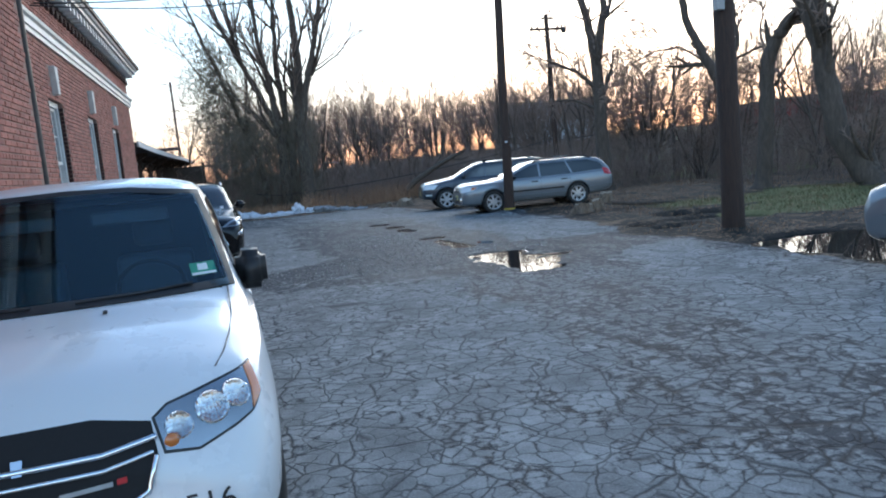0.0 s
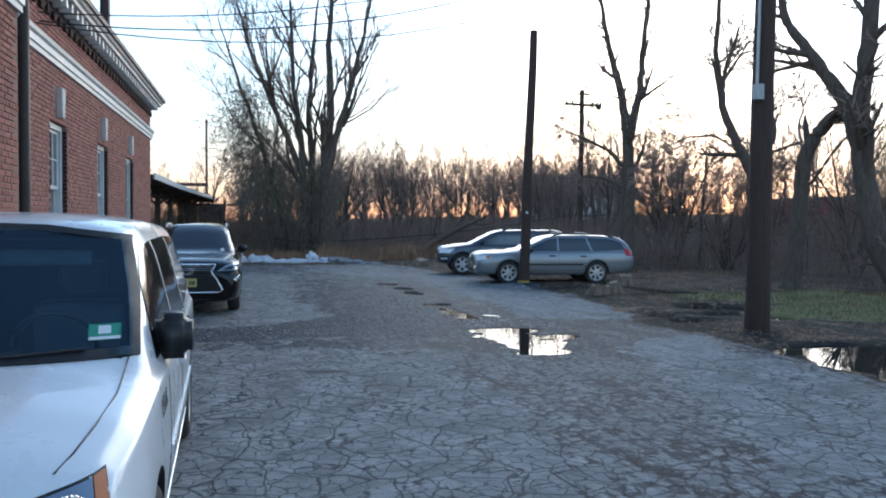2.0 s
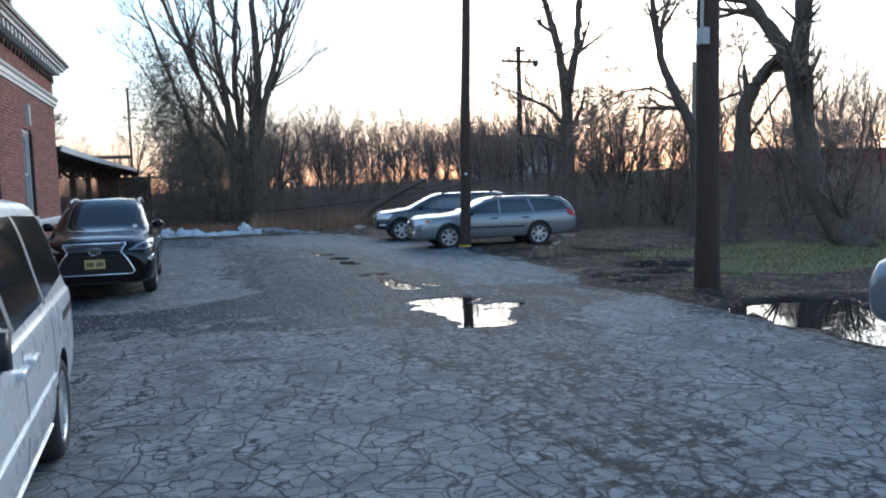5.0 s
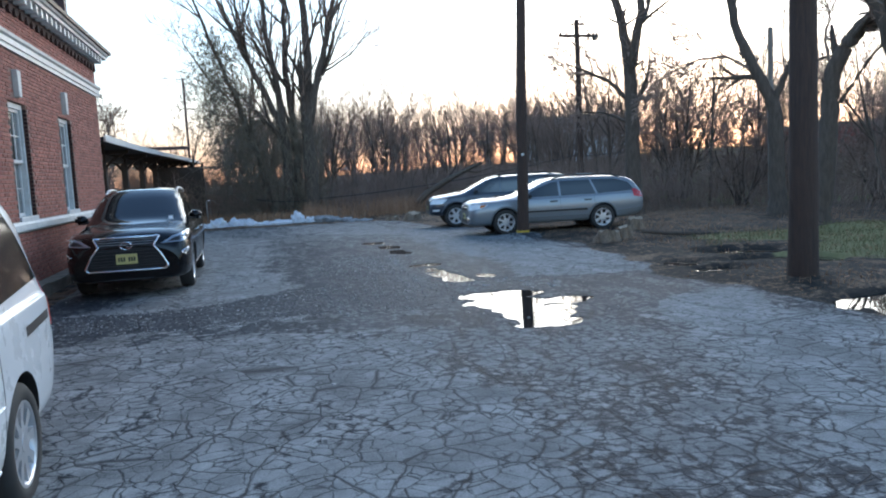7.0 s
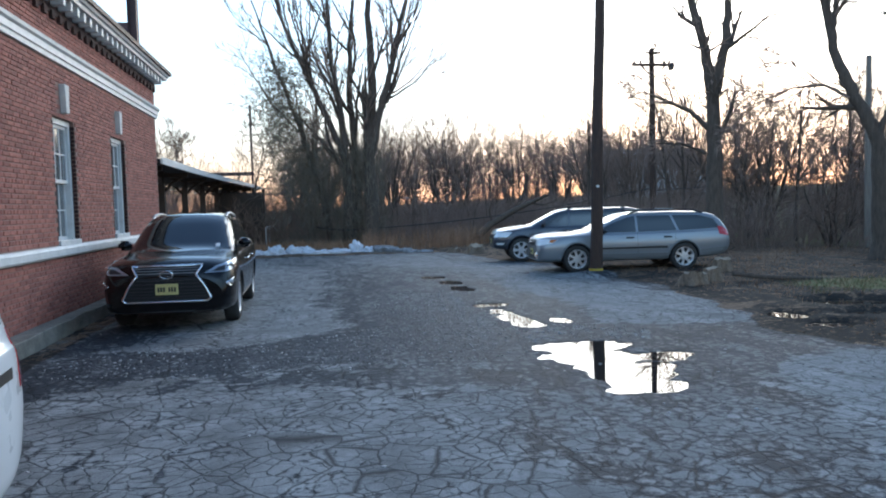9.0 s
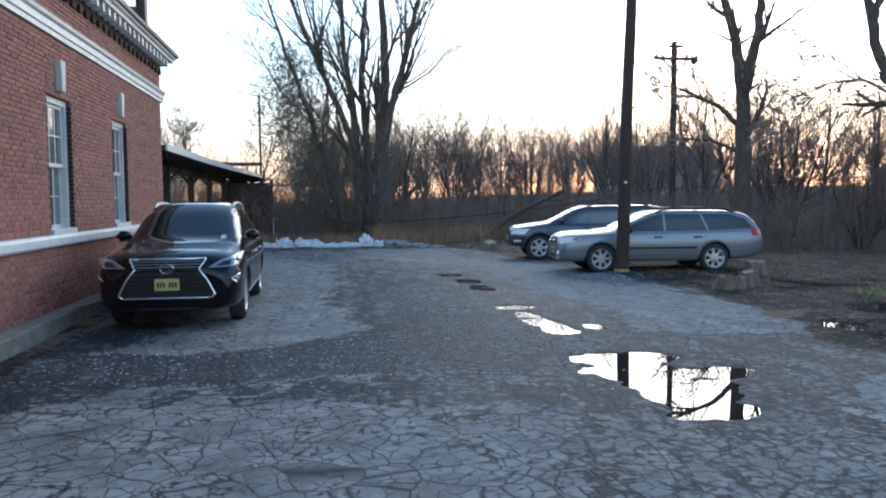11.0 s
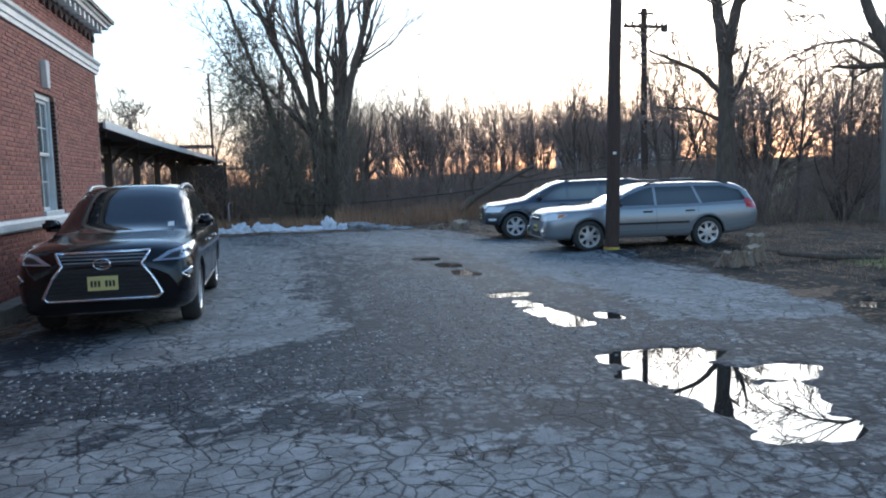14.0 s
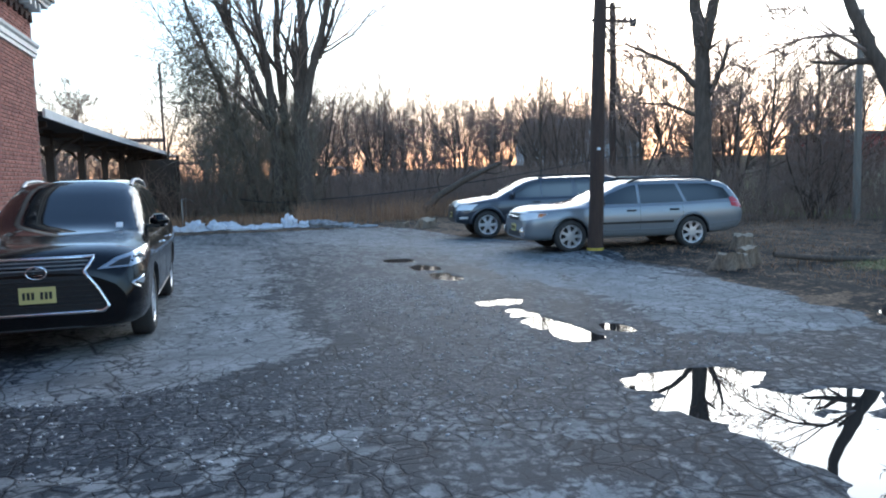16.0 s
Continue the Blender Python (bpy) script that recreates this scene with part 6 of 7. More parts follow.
for sg, ang in ((-1, 152), (1, -152)):
    tl = saloon.panel("tail_light", [(sg * u, z) for u, z in [(0.10, 0.66), (0.42, 0.70), (0.44, 0.86), (0.16, 0.92), (0.06, 0.80)]][::sg], ang, RED_LENS, off=0.006, grid=0.04, label="red and clear tail light")
    saloon.panel("reverse_lens", [(sg * u, z) for u, z in [(0.12, 0.68), (0.42, 0.71), (0.43, 0.76), (0.10, 0.76)]][::sg], ang, LAMP_CLEAR, tl, off=0.010, grid=0.04)
saloon.plate("rear", 0.76, 0.31, 0.16, WHITE_PRINT, 7, "pale number plate with dark bars")
saloon.panel("boot_seam", [(-0.60, 0.645), (0.60, 0.645), (0.60, 0.652), (-0.60, 0.652)], "rear", BLACK_PLASTIC, off=0.001, thick=0.004)
saloon.panel("bumper_insert", [(-0.66, 0.30), (0.66, 0.30), (0.68, 0.38), (-0.68, 0.38)], "rear", BLACK_PLASTIC, off=0.005)
saloon.handles((0.0, -0.85), 0.84, SILVER_PAINT)
saloon.mirror(0.72, 1.0, 0.1, (0.1, 0.17, 0.12), SILVER_PAINT)
saloon.wheels(8, 0.8, 0.205)


# ---------------------------------------------------------------- bare winter trees
def limb_path(rng, p, d, length, wander, lift, n):
    pts, p, d = [np.array(p, float)], np.array(p, float), np.array(d, float)
    for _ in range(n):
        d = d + rng.normal(0, wander, 3) + (0, 0, lift)
        d /= np.linalg.norm(d)
        p = p + d * (length / n)
        pts.append(p)
    return np.array(pts), d


def grow(rng, p, d, r, length, depth, lines, kids, spread=(28, 55), lift=0.06, wander=0.10, start=0.3):
    n = max(3, min(10, int(length / 0.45)))
    if depth == 0:
        n = 1
    pts, end = limb_path(rng, p, d, length, wander, lift, n)
    tip = r * (0.28 if depth else 0.3)
    radii = np.linspace(r, tip, len(pts))
    lines.append((pts, radii, 9 if r > 0.12 else 6 if r > 0.05 else 4 if r > 0.03 else 3))
    if depth:
        sprout(rng, pts, radii, length, depth, lines, kids, spread, lift, wander, start)


def sprout(rng, pts, radii, length, depth, lines, kids, spread=(28, 55), lift=0.06, wander=0.10, start=0.3):
    count = kids[-depth] if depth <= len(kids) else kids[0]
    count = max(1, int(round(count * rng.uniform(0.75, 1.25))))
    for s in np.sort(rng.uniform(start, 1.0, count)):
        f = s * (len(pts) - 1)
        i = min(int(f), len(pts) - 2)
        p = pts[i] + (pts[i + 1] - pts[i]) * (f - i)
        t = pts[i + 1] - pts[i]
        t /= np.linalg.norm(t) + 1e-9
        side = np.cross(t, rng.normal(0, 1, 3))
        side /= np.linalg.norm(side) + 1e-9
        a = radians(rng.uniform(*spread))
        d = t * math.cos(a) + side * math.sin(a)
        r = (radii[i] + (radii[i + 1] - radii[i]) * (f - i)) * rng.uniform(0.45, 0.7)
        grow(rng, p, d, max(r, 0.0135), length * rng.uniform(0.38, 0.62) * (1.15 - 0.5 * s), depth - 1, lines, kids, spread, lift, wander, 0.2)


def wood_mesh(name, lines, material):
    v, f = tubes(lines)
    return raw_mesh(name, v, f, material)


def split_lines(lines, r):
    return [q for q in lines if q[1][0] > r], [q for q in lines if q[1][0] <= r]


def tree_from(name, m, lines, label, r_split=0.05, group="bare trees", category="tree", vines=None):
    t = thing(name, m, label, category, group)
    thick, thin = split_lines(lines, r_split)
    a = new("trunk", wood_mesh("trunk", thick, BARK))
    a.parent = t
    b = new("crown", wood_mesh("crown", thin, TWIG))
    b.parent = t
    return t


# tall many-stemmed tree by the snow
rng = np.random.default_rng(11)
lines = []
stems = [
    ([(0.5, 0, 0), (0.55, 0, 2.0), (0.5, 0.2, 4.3), (0.75, 0.2, 7.5), (0.65, 0.3, 11), (0.9, 0.3, 15.5)], 0.42, 0.07),
    ([(0.5, 0.1, 4.0), (1.0, -0.1, 6.2), (1.6, -0.2, 8.3), (2.4, -0.3, 11.5), (3.0, -0.3, 15)], 0.22, 0.05),
    ([(-0.6, 0.3, 0), (-0.5, 0.3, 2.6), (-0.7, 0.2, 5.5), (-1.1, 0.1, 8.5), (-1.4, 0, 14.5)], 0.30, 0.05),
    ([(-0.7, 0.2, 4.4), (-1.8, 0.3, 7.0), (-3.2, 0.3, 10.2), (-4.1, 0.4, 13.5)], 0.17, 0.04),
    ([(-0.1, 0.6, 0), (0.0, 0.7, 3.0), (-0.3, 0.8, 7.0), (-0.2, 0.8, 10), (0.2, 0.9, 14)], 0.24, 0.05),
    ([(-1.3, 0.6, 0), (-1.8, 0.6, 3), (-2.8, 0.6, 6), (-3.9, 0.7, 9.2), (-4.8, 0.7, 12)], 0.18, 0.03),
    ([(0.7, 0.2, 5.6), (1.5, 0.0, 7.0), (2.05, 0.0, 8.7)], 0.12, 0.08),
]
for pts, r0, r1 in stems:
    k = len(pts)
    fine = np.array([[np.interp(s, range(k), [p[c] for p in pts]) for c in range(3)] for s in np.linspace(0, k - 1, 5 * k)])
    fine[:, :2] += rng.normal(0, 0.02, (len(fine), 2))
    radii = np.linspace(r0, r1, len(fine))
    lines.append((fine, radii, 10))
    sprout(rng, fine, radii, 8.5, 3, lines, [6, 7, 5] if pts[-1][0] > 0.4 else [11, 8, 6], (18, 46), 0.06, 0.09, 0.30)
big_tree = tree_from("tall_tree", pose(3.6, 38.5, on_ground(3.6, 38.5) - 0.1), lines, "tall bare many-stemmed tree beside old snow")
# vines hanging through its side
vlines = []
for _ in range(1300):
    z = rng.uniform(0.0, 1.0) ** 0.8 * 9.0
    c = np.array([rng.normal(-2.9 - 0.10 * z, 0.75), rng.normal(0.2, 0.7), max(0.2, z)])
    p, d = limb_path(rng, c, (rng.normal(0, 0.6), rng.normal(0, 0.6), rng.choice((-0.7, 0.7))), rng.uniform(0.5, 1.5), 0.35, 0.0, 4)
    vlines.append((p, np.linspace(0.014, 0.006, 5), 3))
for _ in range(1300):
    c = np.array([rng.uniform(-2.6, 1.2), rng.normal(0.3, 0.5), rng.uniform(0.0, 4.5) ** 1.0])
    p, d = limb_path(rng, c, (rng.normal(0, 0.35), rng.normal(0, 0.35), 0.9), rng.uniform(0.6, 1.9), 0.25, 0.0, 4)
    vlines.append((p, np.linspace(0.015, 0.006, 5), 3))
for _ in range(800):
    c = np.array([rng.normal(-3.2, 0.75), rng.normal(0.3, 0.6), rng.normal(5.4, 1.5)])
    p, d = limb_path(rng, c, rng.normal(0, 0.6, 3), rng.uniform(0.4, 1.0), 0.5, 0.0, 3)
    vlines.append((p, np.linspace(0.015, 0.007, 4), 3))
vine = new("climbing_vines", wood_mesh("climbing_vines", vlines, VINE))
vine.matrix_basis = big_tree.matrix_basis.copy()
tagged(vine, "tangled dry vines climbing a bare tree", "vines", kind="stuff")


def hero(name, x, y, stems, label, seed, kids=(8, 6, 5), reach=3.2, depth=3, start=0.35, spread=(25, 60), lift=0.05):
    """Stems are given as (across the view, away, up) points with end radii."""
    rg = np.random.default_rng(seed)
    ax = np.array([y - 3.0, -(x - 0.8)])
    ax /= np.hypot(*ax)
    aw = np.array([-ax[1], ax[0]])
    out = []
    for pts, r0, r1 in stems:
        k = len(pts)
        fine = np.array([[np.interp(s, range(k), [p[c] for p in pts]) for c in range(3)] for s in np.linspace(0, k - 1, 5 * k)])
        w = np.c_[fine[:, :1] * ax + fine[:, 1:2] * aw, fine[:, 2]]
        w[:, :2] += rg.normal(0, 0.015, (len(w), 2))
        radii = np.linspace(r0, r1, len(w))
        if pts[0][2] <= 0.01:
            radii[:2] *= (1.45, 1.15)
        out.append((w, radii, 11))
        sprout(rg, w, radii, reach, depth, out, list(kids), spread, lift, 0.12, start)
    return tree_from(name, pose(x, y, on_ground(x, y) - 0.1), out, label)


hero("forked_tree", 13.8, 25.0, [
    ([(0.05, 0, 0), (0.02, 0, 2.5), (0.0, 0, 4.9), (-0.25, 0, 6.5), (-0.75, 0, 8.4), (-1.3, 0, 11)], 0.29, 0.05),
    ([(0.0, 0, 4.9), (0.35, 0, 6.6), (0.5, 0, 8.6), (0.75, 0, 11.5)], 0.18, 0.04),
    ([(-0.05, 0, 3.9), (-0.7, -0.1, 4.6), (-1.5, -0.2, 5.0), (-2.1, -0.2, 5.3)], 0.09, 0.02),
    ([(-0.05, 0, 3.2), (-0.9, 0.2, 3.6), (-1.9, 0.3, 3.7)], 0.06, 0.015),
], "bare forked tree with pale bark behind a parked car", 21, (9, 7, 5), 3.0, 3, 0.25, (25, 60), 0.04)
hero("curved_tree", 16.1, 20.9, [
    ([(0.1, 0, 0), (0.05, 0, 1.6), (0.0, 0, 3.2), (-0.55, 0, 4.4), (-1.05, 0, 5.6), (-1.3, 0, 7.2), (-1.2, 0, 10)], 0.25, 0.06),
    ([(-1.1, 0, 5.8), (-1.0, 0, 6.8), (-0.6, 0, 8.2)], 0.10, 0.04),
    ([(0.0, 0, 3.4), (0.5, 0, 4.6), (0.4, 0, 6.3)], 0.11, 0.03),
    ([(-0.4, 0, 4.2), (-1.3, -0.3, 4.75), (-2.0, -0.4, 4.7), (-2.9, -0.6, 4.35), (-3.5, -0.6, 3.9)], 0.045, 0.008),
], "dark curved bare tree with long drooping limbs", 22, (9, 7, 5), 2.8, 3, 0.2, (20, 60), 0.0)
hero("snag_tree", 15.0, 17.6, [
    ([(-0.25, 0, 0), (-0.1, 0, 0.8), (0.0, 0, 2.4), (0.05, 0, 3.7), (0.35, 0, 4.3), (0.75, 0, 4.75), (0.95, 0, 4.9)], 0.24, 0.15),
    ([(0.85, 0, 4.8), (0.98, 0, 4.92), (1.05, 0, 4.95)], 0.19, 0.14),
    ([(0.0, 0, 2.6), (0.5, 0.1, 3.4), (1.1, 0.2, 4.3), (1.5, 0.2, 5.6)], 0.06, 0.012),
    ([(0.05, 0, 3.6), (-0.1, 0, 4.6), (0.1, 0.1, 5.4)], 0.05, 0.012),
], "broken dead tree with a knobbed stub", 23, (5, 5, 4), 2.0, 3, 0.4)
hero("leaning_tree", 15.9, 15.4, [
    ([(0.45, 0, 0), (0.1, 0, 0.5), (-0.45, 0, 1.6), (-0.7, 0, 3.0), (-0.85, 0, 4.6), (-0.7, 0, 6.5), (-0.55, 0, 10)], 0.36, 0.16),
    ([(-0.8, 0, 3.8), (-1.15, 0, 5.0), (-1.8, 0, 6.0), (-2.6, 0, 7.2), (-3.0, 0, 9.0)], 0.22, 0.08),
    ([(0.9, -0.1, 0.0), (0.55, 0, 0.25), (0.15, 0, 0.9)], 0.16, 0.12),
], "large leaning mossy tree with a flared root", 24, (6, 5, 5), 3.4, 3, 0.45)

# ---- woodland: a few grown shapes, planted as single trees
shapes = []
for s in range(6):
    rg = np.random.default_rng(40 + s)
    out = []
    h = 7.5
    pts, _ = limb_path(rg, (0, 0, 0), (rg.normal(0, 0.08), rg.normal(0, 0.08), 1), h, 0.06, 0.05, 10)
    radii = np.linspace(0.11, 0.02, 11)
    out.append((pts, radii, 7))
    sprout(rg, pts, radii, 7.2, 3, out, [9, 7, 4], (16, 46), 0.10, 0.10, 0.22)
    if s % 2:
        p2, _ = limb_path(rg, (0.1, 0, 0.4), (rg.normal(0, 0.25), rg.normal(0, 0.25), 1), h * 0.85, 0.06, 0.05, 10)
        r2 = np.linspace(0.08, 0.012, 11)
        out.append((p2, r2, 6))
        sprout(rg, p2, r2, 5.8, 3, out, [7, 6, 4], (16, 46), 0.10, 0.10, 0.25)
    t = tree_from("bare_tree", pose(0, 0, 0), out, "slender bare woodland tree", 0.03, "woodland trees")
    shapes.append(t)
rg = np.random.default_rng(77)
out = []
for k in range(7):
    a = k * 0.9
    pts, _ = limb_path(rg, (0.2 * math.cos(a), 0.2 * math.sin(a), 0), (0.35 * math.cos(a), 0.35 * math.sin(a), 1), 5.5, 0.08, 0.03, 9)
    radii = np.linspace(0.08, 0.012, 10)
    out.append((pts, radii, 6))
    sprout(rg, pts, radii, 3.8, 3, out, [11, 8, 5], (20, 60), 0.03, 0.11, 0.15)
bushy = tree_from("bushy_tree", pose(21.0, 33.5, on_ground(21, 33.5) - 0.1) @ Matrix.Diagonal((1.12, 1.12, 1.12, 1)), out, "dense rounded bare tree", 0.03, "woodland trees")

spots = []
wr = random.Random(9)


def plant(n, x0, x1, y0, y1, lo, hi, gap=1.1, keep_off=()):
    tries = 0
    while n and tries < 4000:
        tries += 1
        x, y = wr.uniform(x0, x1), wr.uniform(y0, y1)
        if any(math.hypot(x - a, y - b) < gap for a, b in spots) or any(a < x < b and c < y < d for a, b, c, d in keep_off):
            continue
        spots.append((x, y))
        src = wr.choice(shapes)
        k = wr.uniform(lo, hi)
        m = pose(x, y, on_ground(x, y) - 0.08, 0, 0, wr.uniform(0, 360)) @ Matrix.Diagonal((k, k, k, 1))
        if not src.get("set"):
            src.matrix_basis = m
            src["set"] = 1
        else:
            copy_thing(src, Matrix.Identity(4)).matrix_basis = m
        n -= 1


HOUSE_VIEW = ((24, 46, 72, 84), (-8.5, 0.5, 20, 47))
plant(34, -4, 22, 42, 50, 0.48, 0.78, 0.9, HOUSE_VIEW + ((7.5, 13.0, 42, 50),))
plant(92, -1, 34, 50, 66, 0.58, 0.92, 0.9, HOUSE_VIEW)
plant(7, 7.5, 13, 43, 50, 0.36, 0.5, 0.8)
plant(14, 9, 20, 51, 66, 0.62, 0.88, 0.7)
plant(10, 14, 26, 52, 66, 0.6, 0.9, 0.7)
plant(15, 15, 30, 30, 41, 0.6, 0.95, 1.2)
plant(26, 19, 42, 16, 34, 0.5, 0.9, 1.6)
plant(8, 26, 60, 8, 30, 0.5, 0.8, 2.0)
plant(9, -30, -9, 62, 100, 0.7, 0.9, 2.0)
plant(16, 34, 80, 44, 56, 0.8, 1.1, 2.0)
for s in shapes:
    if "set" in s:
        del s["set"]
for x, y, k in ((-10.5, 66, 1.35), (24, 40, 1.0), (24.5, 31, 0.95), (19.5, 27, 0.62), (23, 24, 0.66), (20.5, 19.5, 0.55), (27, 20, 0.7), (29, 30, 0.8)):
    copy_thing(bushy, pose(0, 0, 0)).matrix_basis = pose(x, y, on_ground(x, y) - 0.1, 0, 0, x * 40) @ Matrix.Diagonal((k, k, k, 1))


# ---- thickets of thin stems
def thicket(name, count, area, lo, hi, label, seed, material, r=0.011, lean=0.3):
    rg = np.random.default_rng(seed)
    out = []
    xs, ys = area(rg, count)
    zs = ground_height(xs, ys)
    for x, y, z in zip(xs, ys, zs):
        h = rg.uniform(lo, hi)
        p, d = limb_path(rg, (x, y, z - 0.03), (rg.normal(0, lean), rg.normal(0, lean), 1), h, 0.12, 0.02, 3)
        out.append((p, np.linspace(r, r * 0.4, 4), 3))
        for _ in range(3):
            i = rg.integers(1, 3)
            q, d = limb_path(rg, p[i], (rg.normal(0, 0.6), rg.normal(0, 0.6), 0.6), h * rg.uniform(0.2, 0.5), 0.2, 0.02, 1)
            out.append((q, np.linspace(r * 0.6, r * 0.3, 2), 3))
    ob = new(name, wood_mesh(name, out, material))
    return tagged(ob, label, "undergrowth", kind="stuff")


def strip_area(x0, x1, y0, y1):
    return lambda rg, n: (rg.uniform(x0, x1, n), y0 + (y1 - y0) * rg.uniform(0, 1, n) ** 1.3)


thicket("undergrowth", 3200, strip_area(-3, 22, 39.0, 50), 0.5, 2.7, "brown leafless undergrowth at the wood's edge", 3, TWIG, 0.014)
thicket("undergrowth", 1500, strip_area(-7, 34, 50, 62), 1.2, 4.8, "brown leafless undergrowth deep in the wood", 4, TWIG, 0.02)
thicket("undergrowth", 900, strip_area(-15, -3, 47, 60), 1.2, 3.6, "brown leafless undergrowth behind the platform roof", 9, TWIG, 0.02)
thicket("undergrowth", 1900, strip_area(11.5, 30, 26.5, 38), 0.8, 2.6, "brown scrub behind the parked cars", 5, TWIG, 0.011)
thicket("undergrowth", 1800, strip_area(16.5, 34, 14, 27), 0.5, 2.0, "brown scrub along the grass verge", 6, TWIG, 0.010)
thicket("undergrowth", 700, strip_area(18, 40, 4, 14), 0.5, 2.0, "brown scrub along the grass verge", 7, TWIG, 0.011)
thicket("undergrowth", 900, strip_area(34, 75, 48, 58), 1.0, 2.6, "brown scrub below the red building", 8, TWIG, 0.025)


# ---- grasses: many narrow blades
def blades(name, xs, ys, lo, hi, w, bend, material, label, seed):
    rg = np.random.default_rng(seed)
    n = len(xs)
    z = ground_height(xs, ys) - 0.01
    h = rg.uniform(lo, hi, n)
    a = rg.uniform(0, 2 * math.pi, n)
    dx, dy = np.cos(a), np.sin(a)
    b = rg.normal(0, bend, n) * h
    base = np.stack([xs, ys, z], 1)
    sidew = np.stack([dx, dy, 0 * dx], 1) * (w / 2)
    tip = base + np.stack([-dy * b, dx * b, h], 1)
    mid = base + np.stack([-dy * b * 0.3, dx * b * 0.3, h * 0.55], 1)
    v = np.stack([base - sidew, base + sidew, mid + sidew * 0.7, mid - sidew * 0.7, tip + sidew * 0.12, tip - sidew * 0.12], 1).reshape(-1, 3)
    i = np.arange(n)[:, None] * 6
    q = np.concatenate([i + (0, 1, 2, 3), i + (3, 2, 4, 5)])
    ob = new(name, raw_mesh(name, v, q, material, False))
    return tagged(ob, label, "grass", kind="stuff")


rg = np.random.default_rng(31)
n = 16000
xs, ys = rg.uniform(9.5, 19, n), rg.uniform(10.8, 17.6, n)
wobg = fbm(xs, ys, 0.8, 21) - 0.5
ok = (inside(xs + wobg * 2, ys + wobg, [(13.5, 15.6, 3.8, 1.6, -4), (12.5, 13.0, 2.4, 1.3, 0), (17, 13.5, 4, 3, 0)]) > 0) & (np.max([inside(xs, ys, o) for o in PUDDLES.values()], 0) < -0.4)
blades("grass", xs[ok], ys[ok], 0.03, 0.10, 0.010, 0.5, GREEN_GRASS, "short patchy green grass on the verge", 32)
n = 9500
xs, ys = rg.uniform(8.2, 19, n), rg.uniform(10.0, 26.5, n)
ok = (xs > edge_x(ys) + 0.5) & (np.max([inside(xs, ys, o) for o in PUDDLES.values()], 0) < -0.3) & (fbm(xs, ys, 0.7, 51) > 0.47) & ~((np.abs(xs - 9.2) < 2.6) & (np.abs(ys - 21.6) < 1.1))
blades("dry_grass", xs[ok], ys[ok], 0.03, 0.12, 0.010, 0.9, DRY_GRASS, "flattened dry grass and leaves on the verge", 33)
n = 9000
xs, ys = rg.uniform(7.4, 17, n), rg.uniform(9.0, 25, n)
ok = (xs > edge_x(ys) + 0.1) & (np.max([inside(xs, ys, o) for o in PUDDLES.values()], 0) < -0.15) & (fbm(xs, ys, 1.1, 57) > 0.44)
blades("leaf_litter", xs[ok], ys[ok], 0.008, 0.03, 0.045, 1.6, DRY_GRASS, "brown fallen leaves strewn over the verge", 36)
n = 5200
xs, ys = rg.uniform(3.5, 13, n), 34.2 + 3.6 * rg.uniform(0, 1, n)
ok = fbm(xs, ys, 0.9, 61) > 0.47
blades("dry_weeds", xs[ok], ys[ok], 0.25, 0.95, 0.016, 0.5, DRY_GRASS, "tall tan dead weeds at the wood's edge", 34)
n = 2600
xs, ys = rg.uniform(-3, 3.5, n), 35.5 + 3 * rg.uniform(0, 1, n)
blades("dry_weeds", xs, ys, 0.1, 0.45, 0.016, 0.6, DRY_GRASS, "low dead weeds and leaves by the platform", 35)


# ---------------------------------------------------------------- snow, stumps, stones
def snow_pile(x, y, rx, ry, h, seed, material=SNOW, label="dirty melting snow heap at the asphalt's end"):
    rg = np.random.default_rng(seed)
    bm = bmesh.new()
    bmesh.ops.create_icosphere(bm, subdivisions=4, radius=1)
    for v in bm.verts:
        d = v.co.normalized()
        k = 1 + 0.5 * noise.noise(d * 2.4 + Vector((seed, 0, 0))) + 0.34 * noise.noise(d * 6 + Vector((0, seed, 0)))
        v.co = Vector((d.x * rx * k, d.y * ry * k, max(d.z, -0.15) * h * (k + 0.4 * noise.noise(d * 4 + Vector((0, 0, seed))))))
    ob = part("snow_drift", bm, material, None, "", True)
    ob.location = (x, y, on_ground(x, y) - 0.02)
    return tagged(ob, label, "snow", "snow remains")


for k, (x, y, rx_, ry_, h) in enumerate([(-0.15, 34.3, 0.55, 0.4, 0.40), (0.55, 34.5, 0.5, 0.35, 0.33), (-0.7, 34.4, 0.45, 0.3, 0.2), (1.5, 34.1, 0.9, 0.35, 0.2), (2.4, 34.0, 0.7, 0.3, 0.22), (3.15, 34.4, 0.42, 0.35, 0.48), (3.65, 34.2, 0.35, 0.3, 0.3), (1.0, 34.9, 0.6, 0.3, 0.28)]):
    snow_pile(x, y, rx_ * 0.72, ry_ * 0.8, h * 0.8, k + 1)
GREY_SNOW = surface("gritty_grey_snow", (0.45, 0.46, 0.48), (0.08, 0.08, 0.08), 6, 0.85, bump=0.8, fine=30, bump_distance=0.02)
for k, (x, y, rx_, ry_, h) in enumerate([(4.3, 34.1, 0.6, 0.35, 0.24), (5.0, 33.7, 0.55, 0.3, 0.16), (5.7, 33.3, 0.5, 0.2, 0.09)]):
    snow_pile(x, y, rx_, ry_, h, k + 30, GREY_SNOW, "grey gritty remains of a snow heap")


STUMP_BARK = surface("ragged_stump_bark", (0.36, 0.26, 0.18), (0.08, 0.058, 0.044), 14, 0.95, bump=1.0, stretch=(2, 2, 0.5), fine=60, bump_distance=0.02)


